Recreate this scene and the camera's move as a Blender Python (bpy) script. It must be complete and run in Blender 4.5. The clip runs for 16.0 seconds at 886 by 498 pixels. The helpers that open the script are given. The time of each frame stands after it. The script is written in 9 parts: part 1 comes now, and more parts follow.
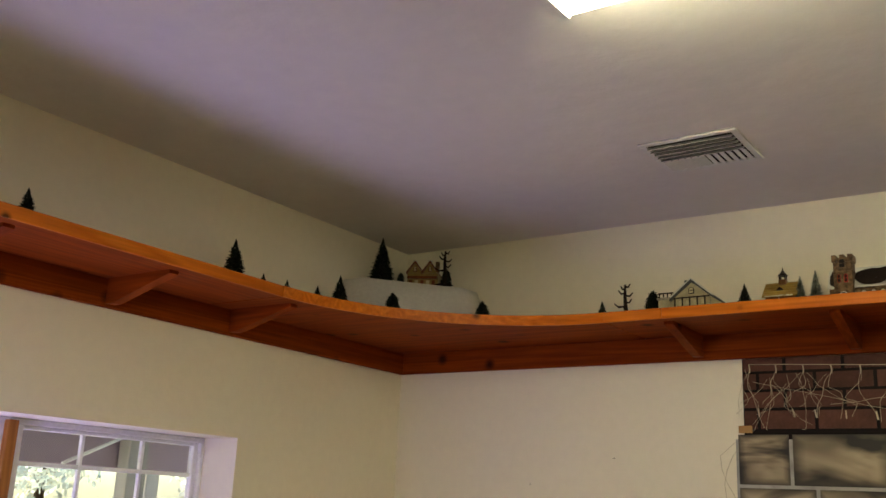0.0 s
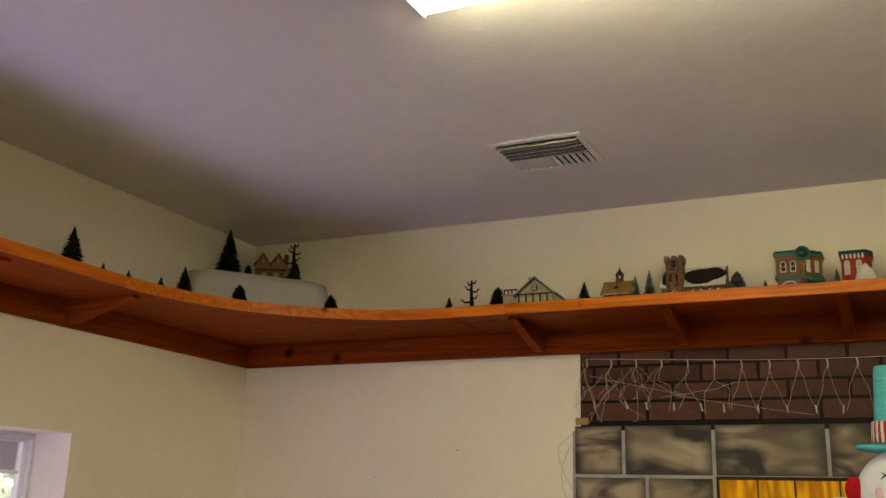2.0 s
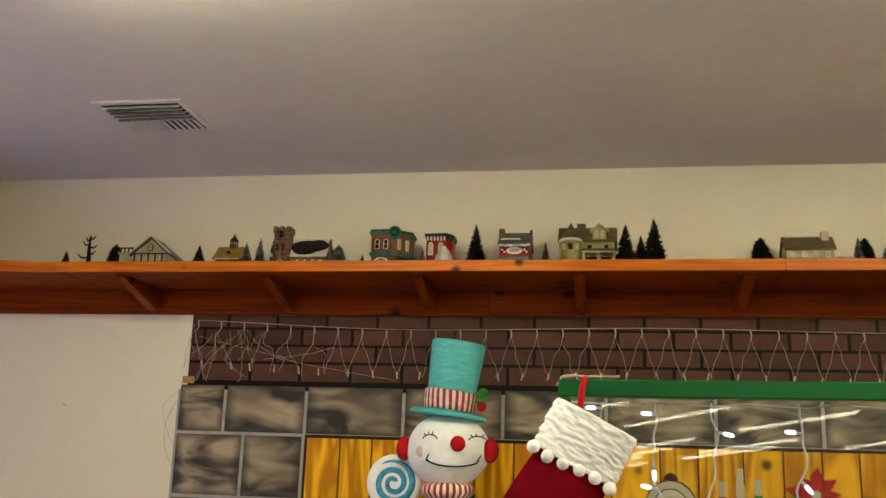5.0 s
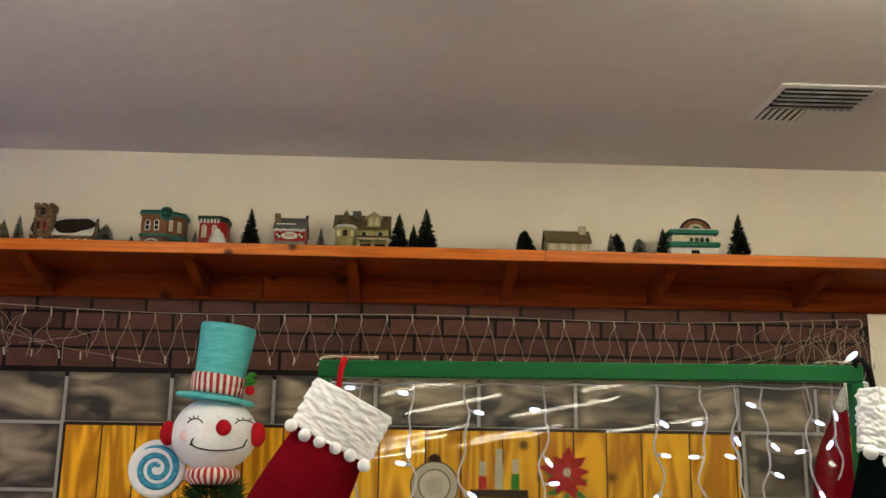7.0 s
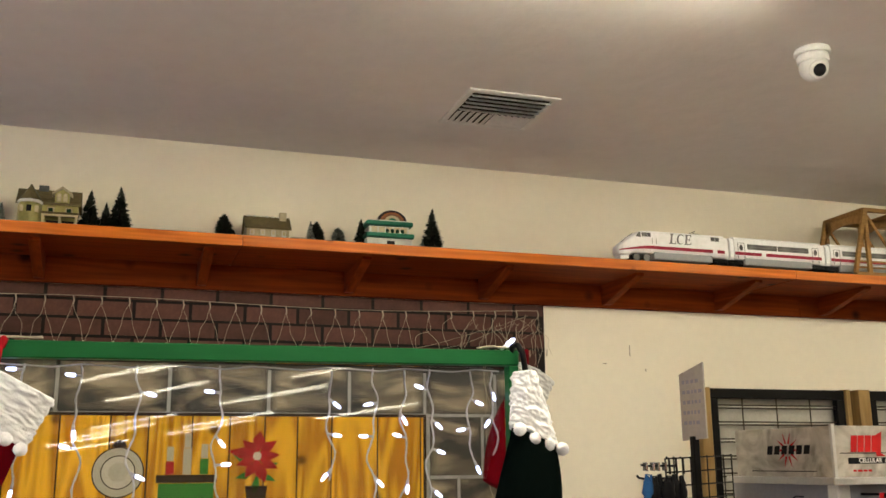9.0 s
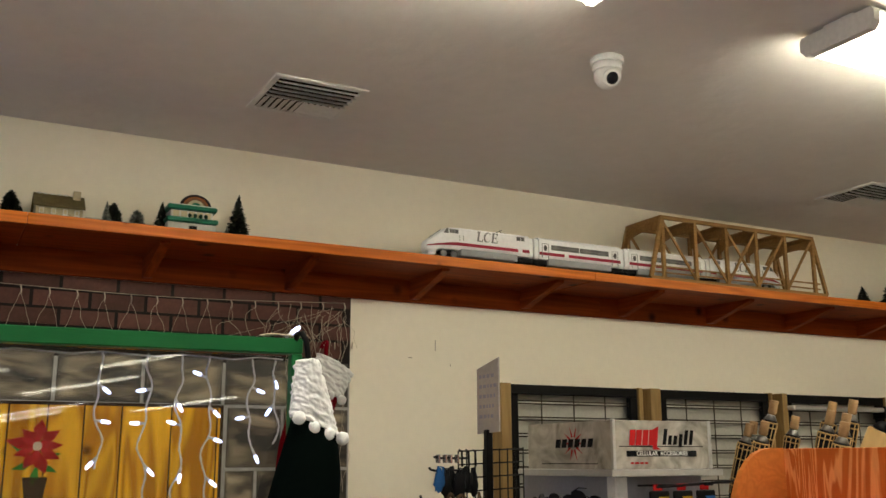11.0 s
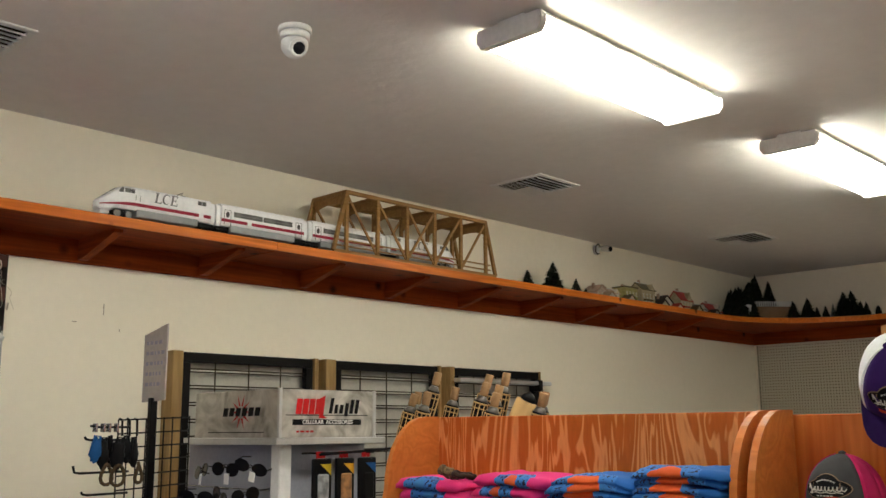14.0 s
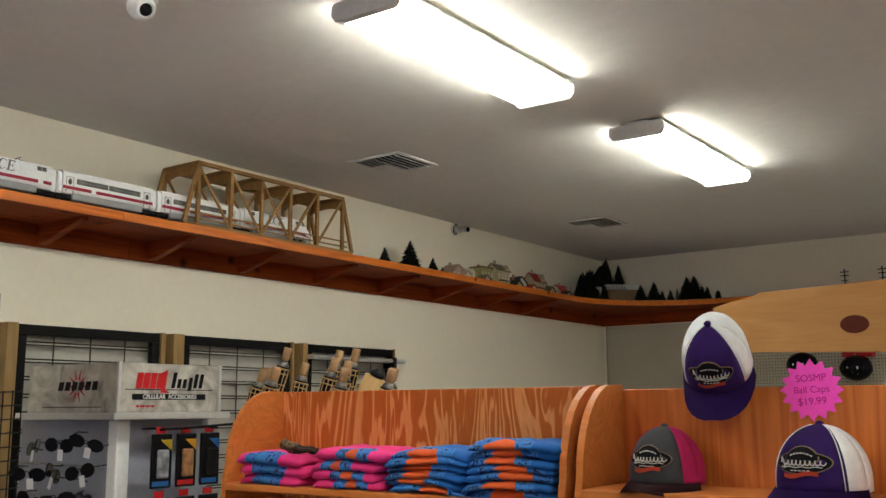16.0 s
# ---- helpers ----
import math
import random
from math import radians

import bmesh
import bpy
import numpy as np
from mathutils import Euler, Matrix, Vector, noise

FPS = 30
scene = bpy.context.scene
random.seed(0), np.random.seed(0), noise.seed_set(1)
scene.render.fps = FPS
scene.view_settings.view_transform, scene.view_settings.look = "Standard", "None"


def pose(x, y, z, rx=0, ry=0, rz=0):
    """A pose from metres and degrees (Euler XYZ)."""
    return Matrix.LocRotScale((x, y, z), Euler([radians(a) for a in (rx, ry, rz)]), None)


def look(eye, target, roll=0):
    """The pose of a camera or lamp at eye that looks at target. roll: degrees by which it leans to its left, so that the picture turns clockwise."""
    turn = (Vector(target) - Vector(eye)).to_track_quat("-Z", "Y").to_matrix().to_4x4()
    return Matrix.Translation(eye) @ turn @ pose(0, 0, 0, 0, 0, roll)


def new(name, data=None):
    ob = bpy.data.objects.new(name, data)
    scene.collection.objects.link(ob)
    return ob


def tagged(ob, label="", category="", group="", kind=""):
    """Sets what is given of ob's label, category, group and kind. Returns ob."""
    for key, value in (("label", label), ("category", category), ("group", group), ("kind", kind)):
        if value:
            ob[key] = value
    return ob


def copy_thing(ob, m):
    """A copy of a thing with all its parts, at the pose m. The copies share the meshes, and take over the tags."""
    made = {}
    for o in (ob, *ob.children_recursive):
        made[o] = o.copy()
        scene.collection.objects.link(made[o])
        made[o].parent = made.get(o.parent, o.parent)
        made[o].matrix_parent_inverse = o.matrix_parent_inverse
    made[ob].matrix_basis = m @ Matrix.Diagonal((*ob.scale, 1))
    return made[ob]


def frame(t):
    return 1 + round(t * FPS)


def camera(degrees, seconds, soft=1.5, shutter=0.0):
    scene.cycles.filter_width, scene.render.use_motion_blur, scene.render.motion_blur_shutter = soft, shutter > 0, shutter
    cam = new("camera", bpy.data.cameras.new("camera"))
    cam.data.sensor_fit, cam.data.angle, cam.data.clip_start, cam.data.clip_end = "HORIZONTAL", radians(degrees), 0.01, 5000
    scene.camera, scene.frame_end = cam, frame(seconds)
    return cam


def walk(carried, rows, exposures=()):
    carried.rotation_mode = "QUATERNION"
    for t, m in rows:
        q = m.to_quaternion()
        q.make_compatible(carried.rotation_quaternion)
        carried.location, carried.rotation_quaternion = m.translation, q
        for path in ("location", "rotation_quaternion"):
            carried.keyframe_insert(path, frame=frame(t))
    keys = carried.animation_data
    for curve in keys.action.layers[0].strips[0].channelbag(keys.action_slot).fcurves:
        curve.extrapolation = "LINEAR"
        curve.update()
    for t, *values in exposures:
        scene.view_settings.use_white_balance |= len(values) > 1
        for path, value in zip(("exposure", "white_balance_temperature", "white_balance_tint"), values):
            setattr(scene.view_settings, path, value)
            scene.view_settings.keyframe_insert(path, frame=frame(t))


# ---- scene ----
cam = camera(49.4, 16.0)
EXPOSURES = [(0, 1.68, 7600, -3), (1, 1.66, 7750, -3), (2, 1.66, 7900, -2), (3.5, 1.72, 7700, -1), (6, 1.92, 6800, 3), (7, 1.79, 6550, 7), (8, 1.80, 6580, 8), (9, 1.98, 6600, 9), (11.5, 1.47, 6300, 8), (13.5, 1.66, 6000, 9), (15.5, 1.66, 5760, 8), (16, 1.61, 5700, 8)]
PATH = [
    (0, (2.923, -3.852, 1.487), (1.813, -2.271, 2.005), 2.7),
    (0.5, (2.921, -3.861, 1.49), (1.903, -2.22, 2.011), 2.2),
    (1, (2.92, -3.871, 1.487), (1.968, -2.193, 2.015), 1.9),
    (1.5, (2.923, -3.873, 1.48), (2.03, -2.163, 2.006), 1.7),
    (2, (2.929, -3.873, 1.477), (2.09, -2.134, 1.997), 1.6),
    (2.5, (2.985, -3.86, 1.485), (2.206, -2.089, 1.994), 1.1),
    (3, (3.11, -3.845, 1.49), (2.411, -2.038, 1.988), 0.7),
    (3.5, (3.27, -3.82, 1.495), (2.646, -1.984, 1.987), 0.7),
    (3.7, (3.325, -3.825, 1.495), (2.739, -1.975, 1.98), 0.9),
    (6, (3.532, -3.888, 1.464), (3.383, -1.947, 1.919), 1.9),
    (6.5, (3.556, -3.885, 1.464), (3.519, -1.937, 1.918), 1.4),
    (7, (3.575, -3.903, 1.446), (3.653, -1.957, 1.899), 0.8),
    (7.5, (3.616, -3.927, 1.444), (3.825, -1.989, 1.891), 0.3),
    (8, (3.682, -3.958, 1.437), (4.035, -2.038, 1.871), 0.1),
    (8.5, (3.699, -3.959, 1.439), (4.177, -2.065, 1.866), -0.3),
    (9, (3.696, -3.98, 1.423), (4.316, -2.129, 1.856), -0.5),
    (11.3, (3.857, -4.033, 1.398), (4.834, -2.34, 1.822), -0.6),
    (11.5, (3.858, -4.04, 1.398), (4.881, -2.373, 1.819), -0.9),
    (12, (3.863, -4.046, 1.395), (4.971, -2.432, 1.804), -0.8),
    (12.5, (3.886, -4.052, 1.391), (5.079, -2.497, 1.79), -0.8),
    (13, (3.9, -4.051, 1.385), (5.166, -2.552, 1.773), -0.8),
    (13.5, (3.902, -4.048, 1.387), (5.243, -2.613, 1.763), -0.6),
    (14, (3.915, -4.074, 1.388), (5.329, -2.708, 1.756), -0.4),
    (14.5, (3.932, -4.087, 1.38), (5.396, -2.772, 1.74), -0.6),
    (15, (3.945, -4.096, 1.379), (5.449, -2.823, 1.725), -0.7),
    (15.5, (3.945, -4.105, 1.382), (5.494, -2.885, 1.719), -0.4),
    (16, (3.953, -4.118, 1.373), (5.55, -2.959, 1.698), -0.3),
]
walk(cam, [(t, look(eye, target, roll)) for t, eye, target, roll in PATH], EXPOSURES)


# ---- daylight, kept outside by the walls but for the window ----
world = bpy.data.worlds.new("sky")
scene.world = world
world.use_nodes = True
wn = world.node_tree
sky = wn.nodes.new("ShaderNodeTexSky")
sky.sky_type, sky.sun_disc = "NISHITA", False
sky.sun_elevation, sky.sun_rotation = radians(38), radians(200)
wn.nodes["Background"].inputs["Strength"].default_value = 0.15
wn.links.new(sky.outputs["Color"], wn.nodes["Background"].inputs["Color"])
sun = new("sun", bpy.data.lights.new("sun", "SUN"))
sun.data.energy, sun.data.angle, sun.data.color = 5.0, radians(0.6), (1.0, 0.95, 0.86)
sun.matrix_world = look((0, 0, 10), (2.0, 5.5, 5.4))
# added violet lamp low in the window opening, for daylight bounced to the ceiling
daylight = new("window_bounce_fill", bpy.data.lights.new("window_bounce_fill", "AREA"))
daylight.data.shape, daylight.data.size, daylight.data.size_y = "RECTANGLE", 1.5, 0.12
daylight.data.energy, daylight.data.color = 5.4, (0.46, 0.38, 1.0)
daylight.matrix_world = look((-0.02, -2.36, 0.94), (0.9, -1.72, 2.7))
LAMP_POWER = 5.35

# ---- plan, in metres ----
CEIL, EAST, SOUTH = 2.743, 12.2, -11.5
SHELF_LOW, SHELF_TOP, SHELF_DEEP = 2.222, 2.262, 0.40
TRIM_LOW = 2.118


# ---- tools ----
def bm_new():
    return bmesh.new()


def add_box(bm, x0, x1, y0, y1, z0, z1, bevel=0.0, m=None, slot=0):
    geo = bmesh.ops.create_cube(bm, size=1.0)
    vs = geo["verts"]
    for v in vs:
        v.co = Vector((x0 + (v.co.x + 0.5) * (x1 - x0), y0 + (v.co.y + 0.5) * (y1 - y0), z0 + (v.co.z + 0.5) * (z1 - z0)))
    faces = list({f for v in vs for f in v.link_faces})
    if bevel > 0:
        edges = list({e for v in vs for e in v.link_edges})
        out = bmesh.ops.bevel(bm, geom=edges, offset=bevel, segments=1, affect="EDGES", clamp_overlap=True)
        faces = out["faces"] + [f for f in faces if f.is_valid]
        vs = list({v for f in faces for v in f.verts})
    for f in faces:
        f.material_index = slot
    if m is not None:
        bmesh.ops.transform(bm, matrix=m, verts=vs)
    return vs


def add_tube(bm, pts, radius, seg=6, cap=True, slot=0, smooth=True):
    """A round rod along points; radius is one number or one for each point."""
    pts = [Vector(p) for p in pts]
    radii = list(radius) if isinstance(radius, (list, tuple)) else [radius] * len(pts)
    rings, side = [], None
    for k, p in enumerate(pts):
        along = (pts[min(k + 1, len(pts) - 1)] - pts[max(k - 1, 0)]).normalized()
        if side is None:
            side = along.orthogonal().normalized()
        side = (side - along * side.dot(along))
        side = side.normalized() if side.length > 1e-6 else along.orthogonal().normalized()
        up = along.cross(side)
        rings.append([bm.verts.new(p + radii[k] * (side * math.cos(a) + up * math.sin(a))) for a in [2 * math.pi * n / seg for n in range(seg)]])
    for a, b in zip(rings, rings[1:]):
        for n in range(seg):
            f = bm.faces.new((a[n], a[(n + 1) % seg], b[(n + 1) % seg], b[n]))
            f.smooth, f.material_index = smooth, slot
    if cap:
        for ring in (rings[0][::-1], rings[-1]):
            bm.faces.new(ring).material_index = slot
    return [v for r in rings for v in r]


def add_lathe(bm, profile, seg=20, centre=(0, 0, 0), m=None, slot=0, smooth=True):
    """A turned form about z from (radius, height) pairs."""
    rings, vs = [], []
    for r, z in profile:
        ring = [bm.verts.new(Vector(centre) + Vector((max(r, 1e-4) * math.cos(2 * math.pi * n / seg), max(r, 1e-4) * math.sin(2 * math.pi * n / seg), z))) for n in range(seg)]
        rings.append(ring)
        vs += ring
    for a, b in zip(rings, rings[1:]):
        for n in range(seg):
            f = bm.faces.new((a[n], a[(n + 1) % seg], b[(n + 1) % seg], b[n]))
            f.smooth, f.material_index = smooth, slot
    for ring in (rings[0][::-1], rings[-1]):
        bm.faces.new(ring).material_index = slot
    if m is not None:
        bmesh.ops.transform(bm, matrix=m, verts=vs)
    return vs


def add_ball(bm, centre, radius, seg=14, rings=9, squash=(1, 1, 1), slot=0, lump=0.0, seed=0):
    prof = []
    vs = []
    for k in range(rings + 1):
        a = math.pi * k / rings
        prof.append((math.sin(a), -math.cos(a)))
    grid = []
    for r, z in prof[1:-1]:
        ring = []
        for n in range(seg):
            p = Vector((r * math.cos(2 * math.pi * n / seg), r * math.sin(2 * math.pi * n / seg), z))
            k = 1 + lump * noise.noise(p * 2.3 + Vector((seed, seed * 1.7, 0)))
            ring.append(bm.verts.new(Vector(centre) + Vector((p.x * squash[0], p.y * squash[1], p.z * squash[2])) * radius * k))
        grid.append(ring)
        vs += ring
    low = bm.verts.new(Vector(centre) + Vector((0, 0, -radius * squash[2])))
    top = bm.verts.new(Vector(centre) + Vector((0, 0, radius * squash[2])))
    for n in range(seg):
        f = bm.faces.new((low, grid[0][(n + 1) % seg], grid[0][n]))
        f.smooth, f.material_index = True, slot
        f = bm.faces.new((top, grid[-1][n], grid[-1][(n + 1) % seg]))
        f.smooth, f.material_index = True, slot
    for a, b in zip(grid, grid[1:]):
        for n in range(seg):
            f = bm.faces.new((a[n], a[(n + 1) % seg], b[(n + 1) % seg], b[n]))
            f.smooth, f.material_index = True, slot
    return vs + [low, top]


def add_prism(bm, outline, low, high, axis="z", slot=0):
    """A slab: an outline of pairs, pushed along an axis from low to high. Pairs are (x, y), (x, z) or (y, z)."""
    def at(a, b, c):
        return Vector((a, b, c)) if axis == "z" else Vector((a, c, b)) if axis == "y" else Vector((c, a, b))
    one = [bm.verts.new(at(a, b, low)) for a, b in outline]
    two = [bm.verts.new(at(a, b, high)) for a, b in outline]
    n = len(outline)
    for f in [bm.faces.new(one[::-1]), bm.faces.new(two)] + [bm.faces.new((one[k], one[(k + 1) % n], two[(k + 1) % n], two[k])) for k in range(n)]:
        f.material_index = slot
    return one + two


def mesh_of(name, bm, materials):
    bmesh.ops.recalc_face_normals(bm, faces=bm.faces[:])
    data = bpy.data.meshes.new(name)
    bm.to_mesh(data)
    bm.free()
    for one in materials if isinstance(materials, (list, tuple)) else (materials,):
        data.materials.append(one)
    return data


def part(name, bm, material, parent=None, label=""):
    """One mesh object under a thing or a part."""
    ob = new(name, mesh_of(name, bm, material))
    ob.parent = parent
    return tagged(ob, label)


def thing(name, m, label, category, group=""):
    ob = new(name)
    ob.empty_display_size = 0.05
    ob.matrix_basis = m
    return tagged(ob, label, category, group)


def whole(name, bm, material, label, category, group="", kind="", m=None):
    """A thing of one mesh."""
    ob = new(name, mesh_of(name, bm, material))
    if m is not None:
        ob.matrix_basis = m
    return tagged(ob, label, category, group, kind)


def writing(name, text, size, m, material, parent, depth=0.0006, bold=0.0, shear=0.0):
    curve = bpy.data.curves.new(name, "FONT")
    curve.body, curve.size, curve.align_x, curve.align_y, curve.extrude, curve.offset, curve.shear = text, size, "CENTER", "CENTER", depth, bold, shear
    temp = bpy.data.objects.new(name, curve)
    scene.collection.objects.link(temp)
    bpy.context.view_layer.update()
    data = bpy.data.meshes.new_from_object(temp.evaluated_get(bpy.context.evaluated_depsgraph_get()))
    bpy.data.objects.remove(temp)
    data.materials.clear()
    data.materials.append(material)
    ob = new(name, data)
    ob.parent = parent
    ob.matrix_basis = m
    return ob


# ---- materials ----
def paint(name, colour, rough=0.6, metal=0.0, second=None, scale=3.0, amount=0.35, fine=60.0, fine_amount=0.12, bump=0.0, bump_scale=150.0, deep=0.003, gloss=0.1, stretch=(1, 1, 1), islands=0.0, swirl=0.0):
    """A surface with stains and grain: two scales of noise between a colour and a second one, and fine relief."""
    m = bpy.data.materials.new(name)
    m.use_nodes = True
    t = m.node_tree
    bsdf = t.nodes["Principled BSDF"]
    bsdf.inputs["Roughness"].default_value, bsdf.inputs["Metallic"].default_value = rough, metal
    bsdf.inputs["Specular IOR Level"].default_value = gloss
    second = second or tuple(c * 0.8 for c in colour)
    place = t.nodes.new("ShaderNodeTexCoord")
    mapping = t.nodes.new("ShaderNodeMapping")
    mapping.inputs["Scale"].default_value = stretch
    t.links.new(place.outputs["Object"], mapping.inputs["Vector"])
    big, small = t.nodes.new("ShaderNodeTexNoise"), t.nodes.new("ShaderNodeTexNoise")
    big.inputs["Scale"].default_value, small.inputs["Scale"].default_value = scale, fine
    big.inputs["Detail"].default_value, small.inputs["Detail"].default_value = 5, 3
    big.inputs["Distortion"].default_value = swirl
    for one in (big, small):
        t.links.new(mapping.outputs["Vector"], one.inputs["Vector"])
    ramp = t.nodes.new("ShaderNodeMapRange")
    ramp.inputs["From Min"].default_value, ramp.inputs["From Max"].default_value = 0.35, 0.7
    ramp.inputs["To Max"].default_value = amount
    t.links.new(big.outputs["Fac"], ramp.inputs["Value"])
    mix = t.nodes.new("ShaderNodeMix")
    mix.data_type = "RGBA"
    mix.inputs["A"].default_value, mix.inputs["B"].default_value = (*colour, 1), (*second, 1)
    t.links.new(ramp.outputs["Result"], mix.inputs["Factor"])
    grain = t.nodes.new("ShaderNodeHueSaturation")
    level = t.nodes.new("ShaderNodeMapRange")
    level.inputs["To Min"].default_value, level.inputs["To Max"].default_value = 1 - fine_amount, 1 + fine_amount
    t.links.new(small.outputs["Fac"], level.inputs["Value"])
    t.links.new(level.outputs["Result"], grain.inputs["Value"])
    t.links.new(mix.outputs["Result"], grain.inputs["Color"])
    last = grain.outputs["Color"]
    if islands:
        geo, vary, shade = t.nodes.new("ShaderNodeNewGeometry"), t.nodes.new("ShaderNodeMapRange"), t.nodes.new("ShaderNodeHueSaturation")
        vary.inputs["To Min"].default_value, vary.inputs["To Max"].default_value = 1 - islands, 1 + islands
        t.links.new(geo.outputs["Random Per Island"], vary.inputs["Value"])
        t.links.new(vary.outputs["Result"], shade.inputs["Value"])
        t.links.new(last, shade.inputs["Color"])
        last = shade.outputs["Color"]
    t.links.new(last, bsdf.inputs["Base Color"])
    if bump:
        rel, tex = t.nodes.new("ShaderNodeBump"), t.nodes.new("ShaderNodeTexNoise")
        tex.inputs["Scale"].default_value, tex.inputs["Detail"].default_value = bump_scale, 4
        rel.inputs["Strength"].default_value, rel.inputs["Distance"].default_value = bump, deep
        t.links.new(mapping.outputs["Vector"], tex.inputs["Vector"])
        t.links.new(tex.outputs["Fac"], rel.inputs["Height"])
        t.links.new(rel.outputs["Normal"], bsdf.inputs["Normal"])
    return m


def wood(name, light, dark, along="x", rings=9.0, pull=14.0, warp=3.0, rough=0.45, knots=0.0, knot_colour=(0.03, 0.008, 0.003), contrast=0.8, vary=0.12, bands=9.0, soft=0.0, cells_at=4.2, gloss=0.14, thin=0.0, wavy=2):
    """Sawn wood: growth rings drawn out along one axis, fine pores, and round knots where wanted."""
    m = bpy.data.materials.new(name)
    m.use_nodes = True
    t = m.node_tree
    bsdf = t.nodes["Principled BSDF"]
    bsdf.inputs["Roughness"].default_value = rough
    bsdf.inputs["Specular IOR Level"].default_value = gloss
    place, info = t.nodes.new("ShaderNodeTexCoord"), t.nodes.new("ShaderNodeObjectInfo")
    shift, spread = t.nodes.new("ShaderNodeVectorMath"), t.nodes.new("ShaderNodeCombineXYZ")
    times = t.nodes.new("ShaderNodeMath")
    times.operation, times.inputs[1].default_value = "MULTIPLY", 7.0
    t.links.new(info.outputs["Random"], times.inputs[0])
    for k in range(3):
        t.links.new(times.outputs[0], spread.inputs[k])
    t.links.new(place.outputs["Object"], shift.inputs[0])
    t.links.new(spread.outputs[0], shift.inputs[1])
    mapping = t.nodes.new("ShaderNodeMapping")
    mapping.inputs["Scale"].default_value = tuple(1.0 / pull if a == along else 1.0 for a in "xyz")
    t.links.new(shift.outputs[0], mapping.inputs["Vector"])
    wave = t.nodes.new("ShaderNodeTexNoise")
    wave.inputs["Scale"].default_value, wave.inputs["Detail"].default_value, wave.inputs["Distortion"].default_value = rings, wavy, warp * 0.2
    t.links.new(mapping.outputs["Vector"], wave.inputs["Vector"])
    saw = t.nodes.new("ShaderNodeMath")
    saw.operation, saw.inputs[1].default_value = "MULTIPLY", bands
    t.links.new(wave.outputs["Fac"], saw.inputs[0])
    fract = t.nodes.new("ShaderNodeMath")
    fract.operation = "PINGPONG"
    fract.inputs[1].default_value = 0.5
    t.links.new(saw.outputs[0], fract.inputs[0])
    ramp = t.nodes.new("ShaderNodeMapRange")
    ramp.inputs["From Min"].default_value, ramp.inputs["From Max"].default_value, ramp.inputs["To Max"].default_value = soft, 0.5 - soft - thin, contrast
    t.links.new(fract.outputs[0], ramp.inputs["Value"])
    mix = t.nodes.new("ShaderNodeMix")
    mix.data_type = "RGBA"
    mix.inputs["A"].default_value, mix.inputs["B"].default_value = (*light, 1), (*dark, 1)
    t.links.new(ramp.outputs["Result"], mix.inputs["Factor"])
    last = mix.outputs["Result"]
    if knots:
        cells = t.nodes.new("ShaderNodeTexVoronoi")
        cells.inputs["Scale"].default_value = cells_at
        t.links.new(shift.outputs[0], cells.inputs["Vector"])
        near = t.nodes.new("ShaderNodeMapRange")
        near.inputs["From Min"].default_value, near.inputs["From Max"].default_value = 0.05 * knots, 0.13 * knots
        near.inputs["To Min"].default_value, near.inputs["To Max"].default_value = 0.92, 0.0
        t.links.new(cells.outputs["Distance"], near.inputs["Value"])
        spot = t.nodes.new("ShaderNodeMix")
        spot.data_type = "RGBA"
        spot.inputs["B"].default_value = (*knot_colour, 1)
        t.links.new(near.outputs["Result"], spot.inputs["Factor"])
        t.links.new(last, spot.inputs["A"])
        last = spot.outputs["Result"]
    fine = t.nodes.new("ShaderNodeTexNoise")
    fine.inputs["Scale"].default_value = 90
    t.links.new(mapping.outputs["Vector"], fine.inputs["Vector"])
    level = t.nodes.new("ShaderNodeMapRange")
    level.inputs["To Min"].default_value, level.inputs["To Max"].default_value = 1 - vary, 1 + vary
    t.links.new(fine.outputs["Fac"], level.inputs["Value"])
    shade = t.nodes.new("ShaderNodeHueSaturation")
    t.links.new(level.outputs["Result"], shade.inputs["Value"])
    t.links.new(last, shade.inputs["Color"])
    t.links.new(shade.outputs["Color"], bsdf.inputs["Base Color"])
    rel = t.nodes.new("ShaderNodeBump")
    rel.inputs["Strength"].default_value, rel.inputs["Distance"].default_value = 0.15, 0.002
    t.links.new(fine.outputs["Fac"], rel.inputs["Height"])
    t.links.new(rel.outputs["Normal"], bsdf.inputs["Normal"])
    return m


def glow(name, colour, strength):
    m = bpy.data.materials.new(name)
    m.use_nodes = True
    bsdf = m.node_tree.nodes["Principled BSDF"]
    bsdf.inputs["Base Color"].default_value = (*colour, 1)
    bsdf.inputs["Emission Color"].default_value = (*colour, 1)
    bsdf.inputs["Emission Strength"].default_value = strength
    return m


def glass(name, tint=(0.97, 0.98, 0.98), ior=1.5, rough=0.02):
    """A thin clear sheet: mostly see-through, with a mirror's gloss by Fresnel."""
    m = bpy.data.materials.new(name)
    m.use_nodes = True
    t = m.node_tree
    t.nodes.remove(t.nodes["Principled BSDF"])
    clear, mirror, fresnel, mix = t.nodes.new("ShaderNodeBsdfTransparent"), t.nodes.new("ShaderNodeBsdfGlossy"), t.nodes.new("ShaderNodeFresnel"), t.nodes.new("ShaderNodeMixShader")
    clear.inputs["Color"].default_value = (*tint, 1)
    mirror.inputs["Roughness"].default_value = rough
    fresnel.inputs["IOR"].default_value = ior
    t.links.new(fresnel.outputs[0], mix.inputs[0])
    t.links.new(clear.outputs[0], mix.inputs[1])
    t.links.new(mirror.outputs[0], mix.inputs[2])
    t.links.new(mix.outputs[0], t.nodes["Material Output"].inputs["Surface"])
    return m


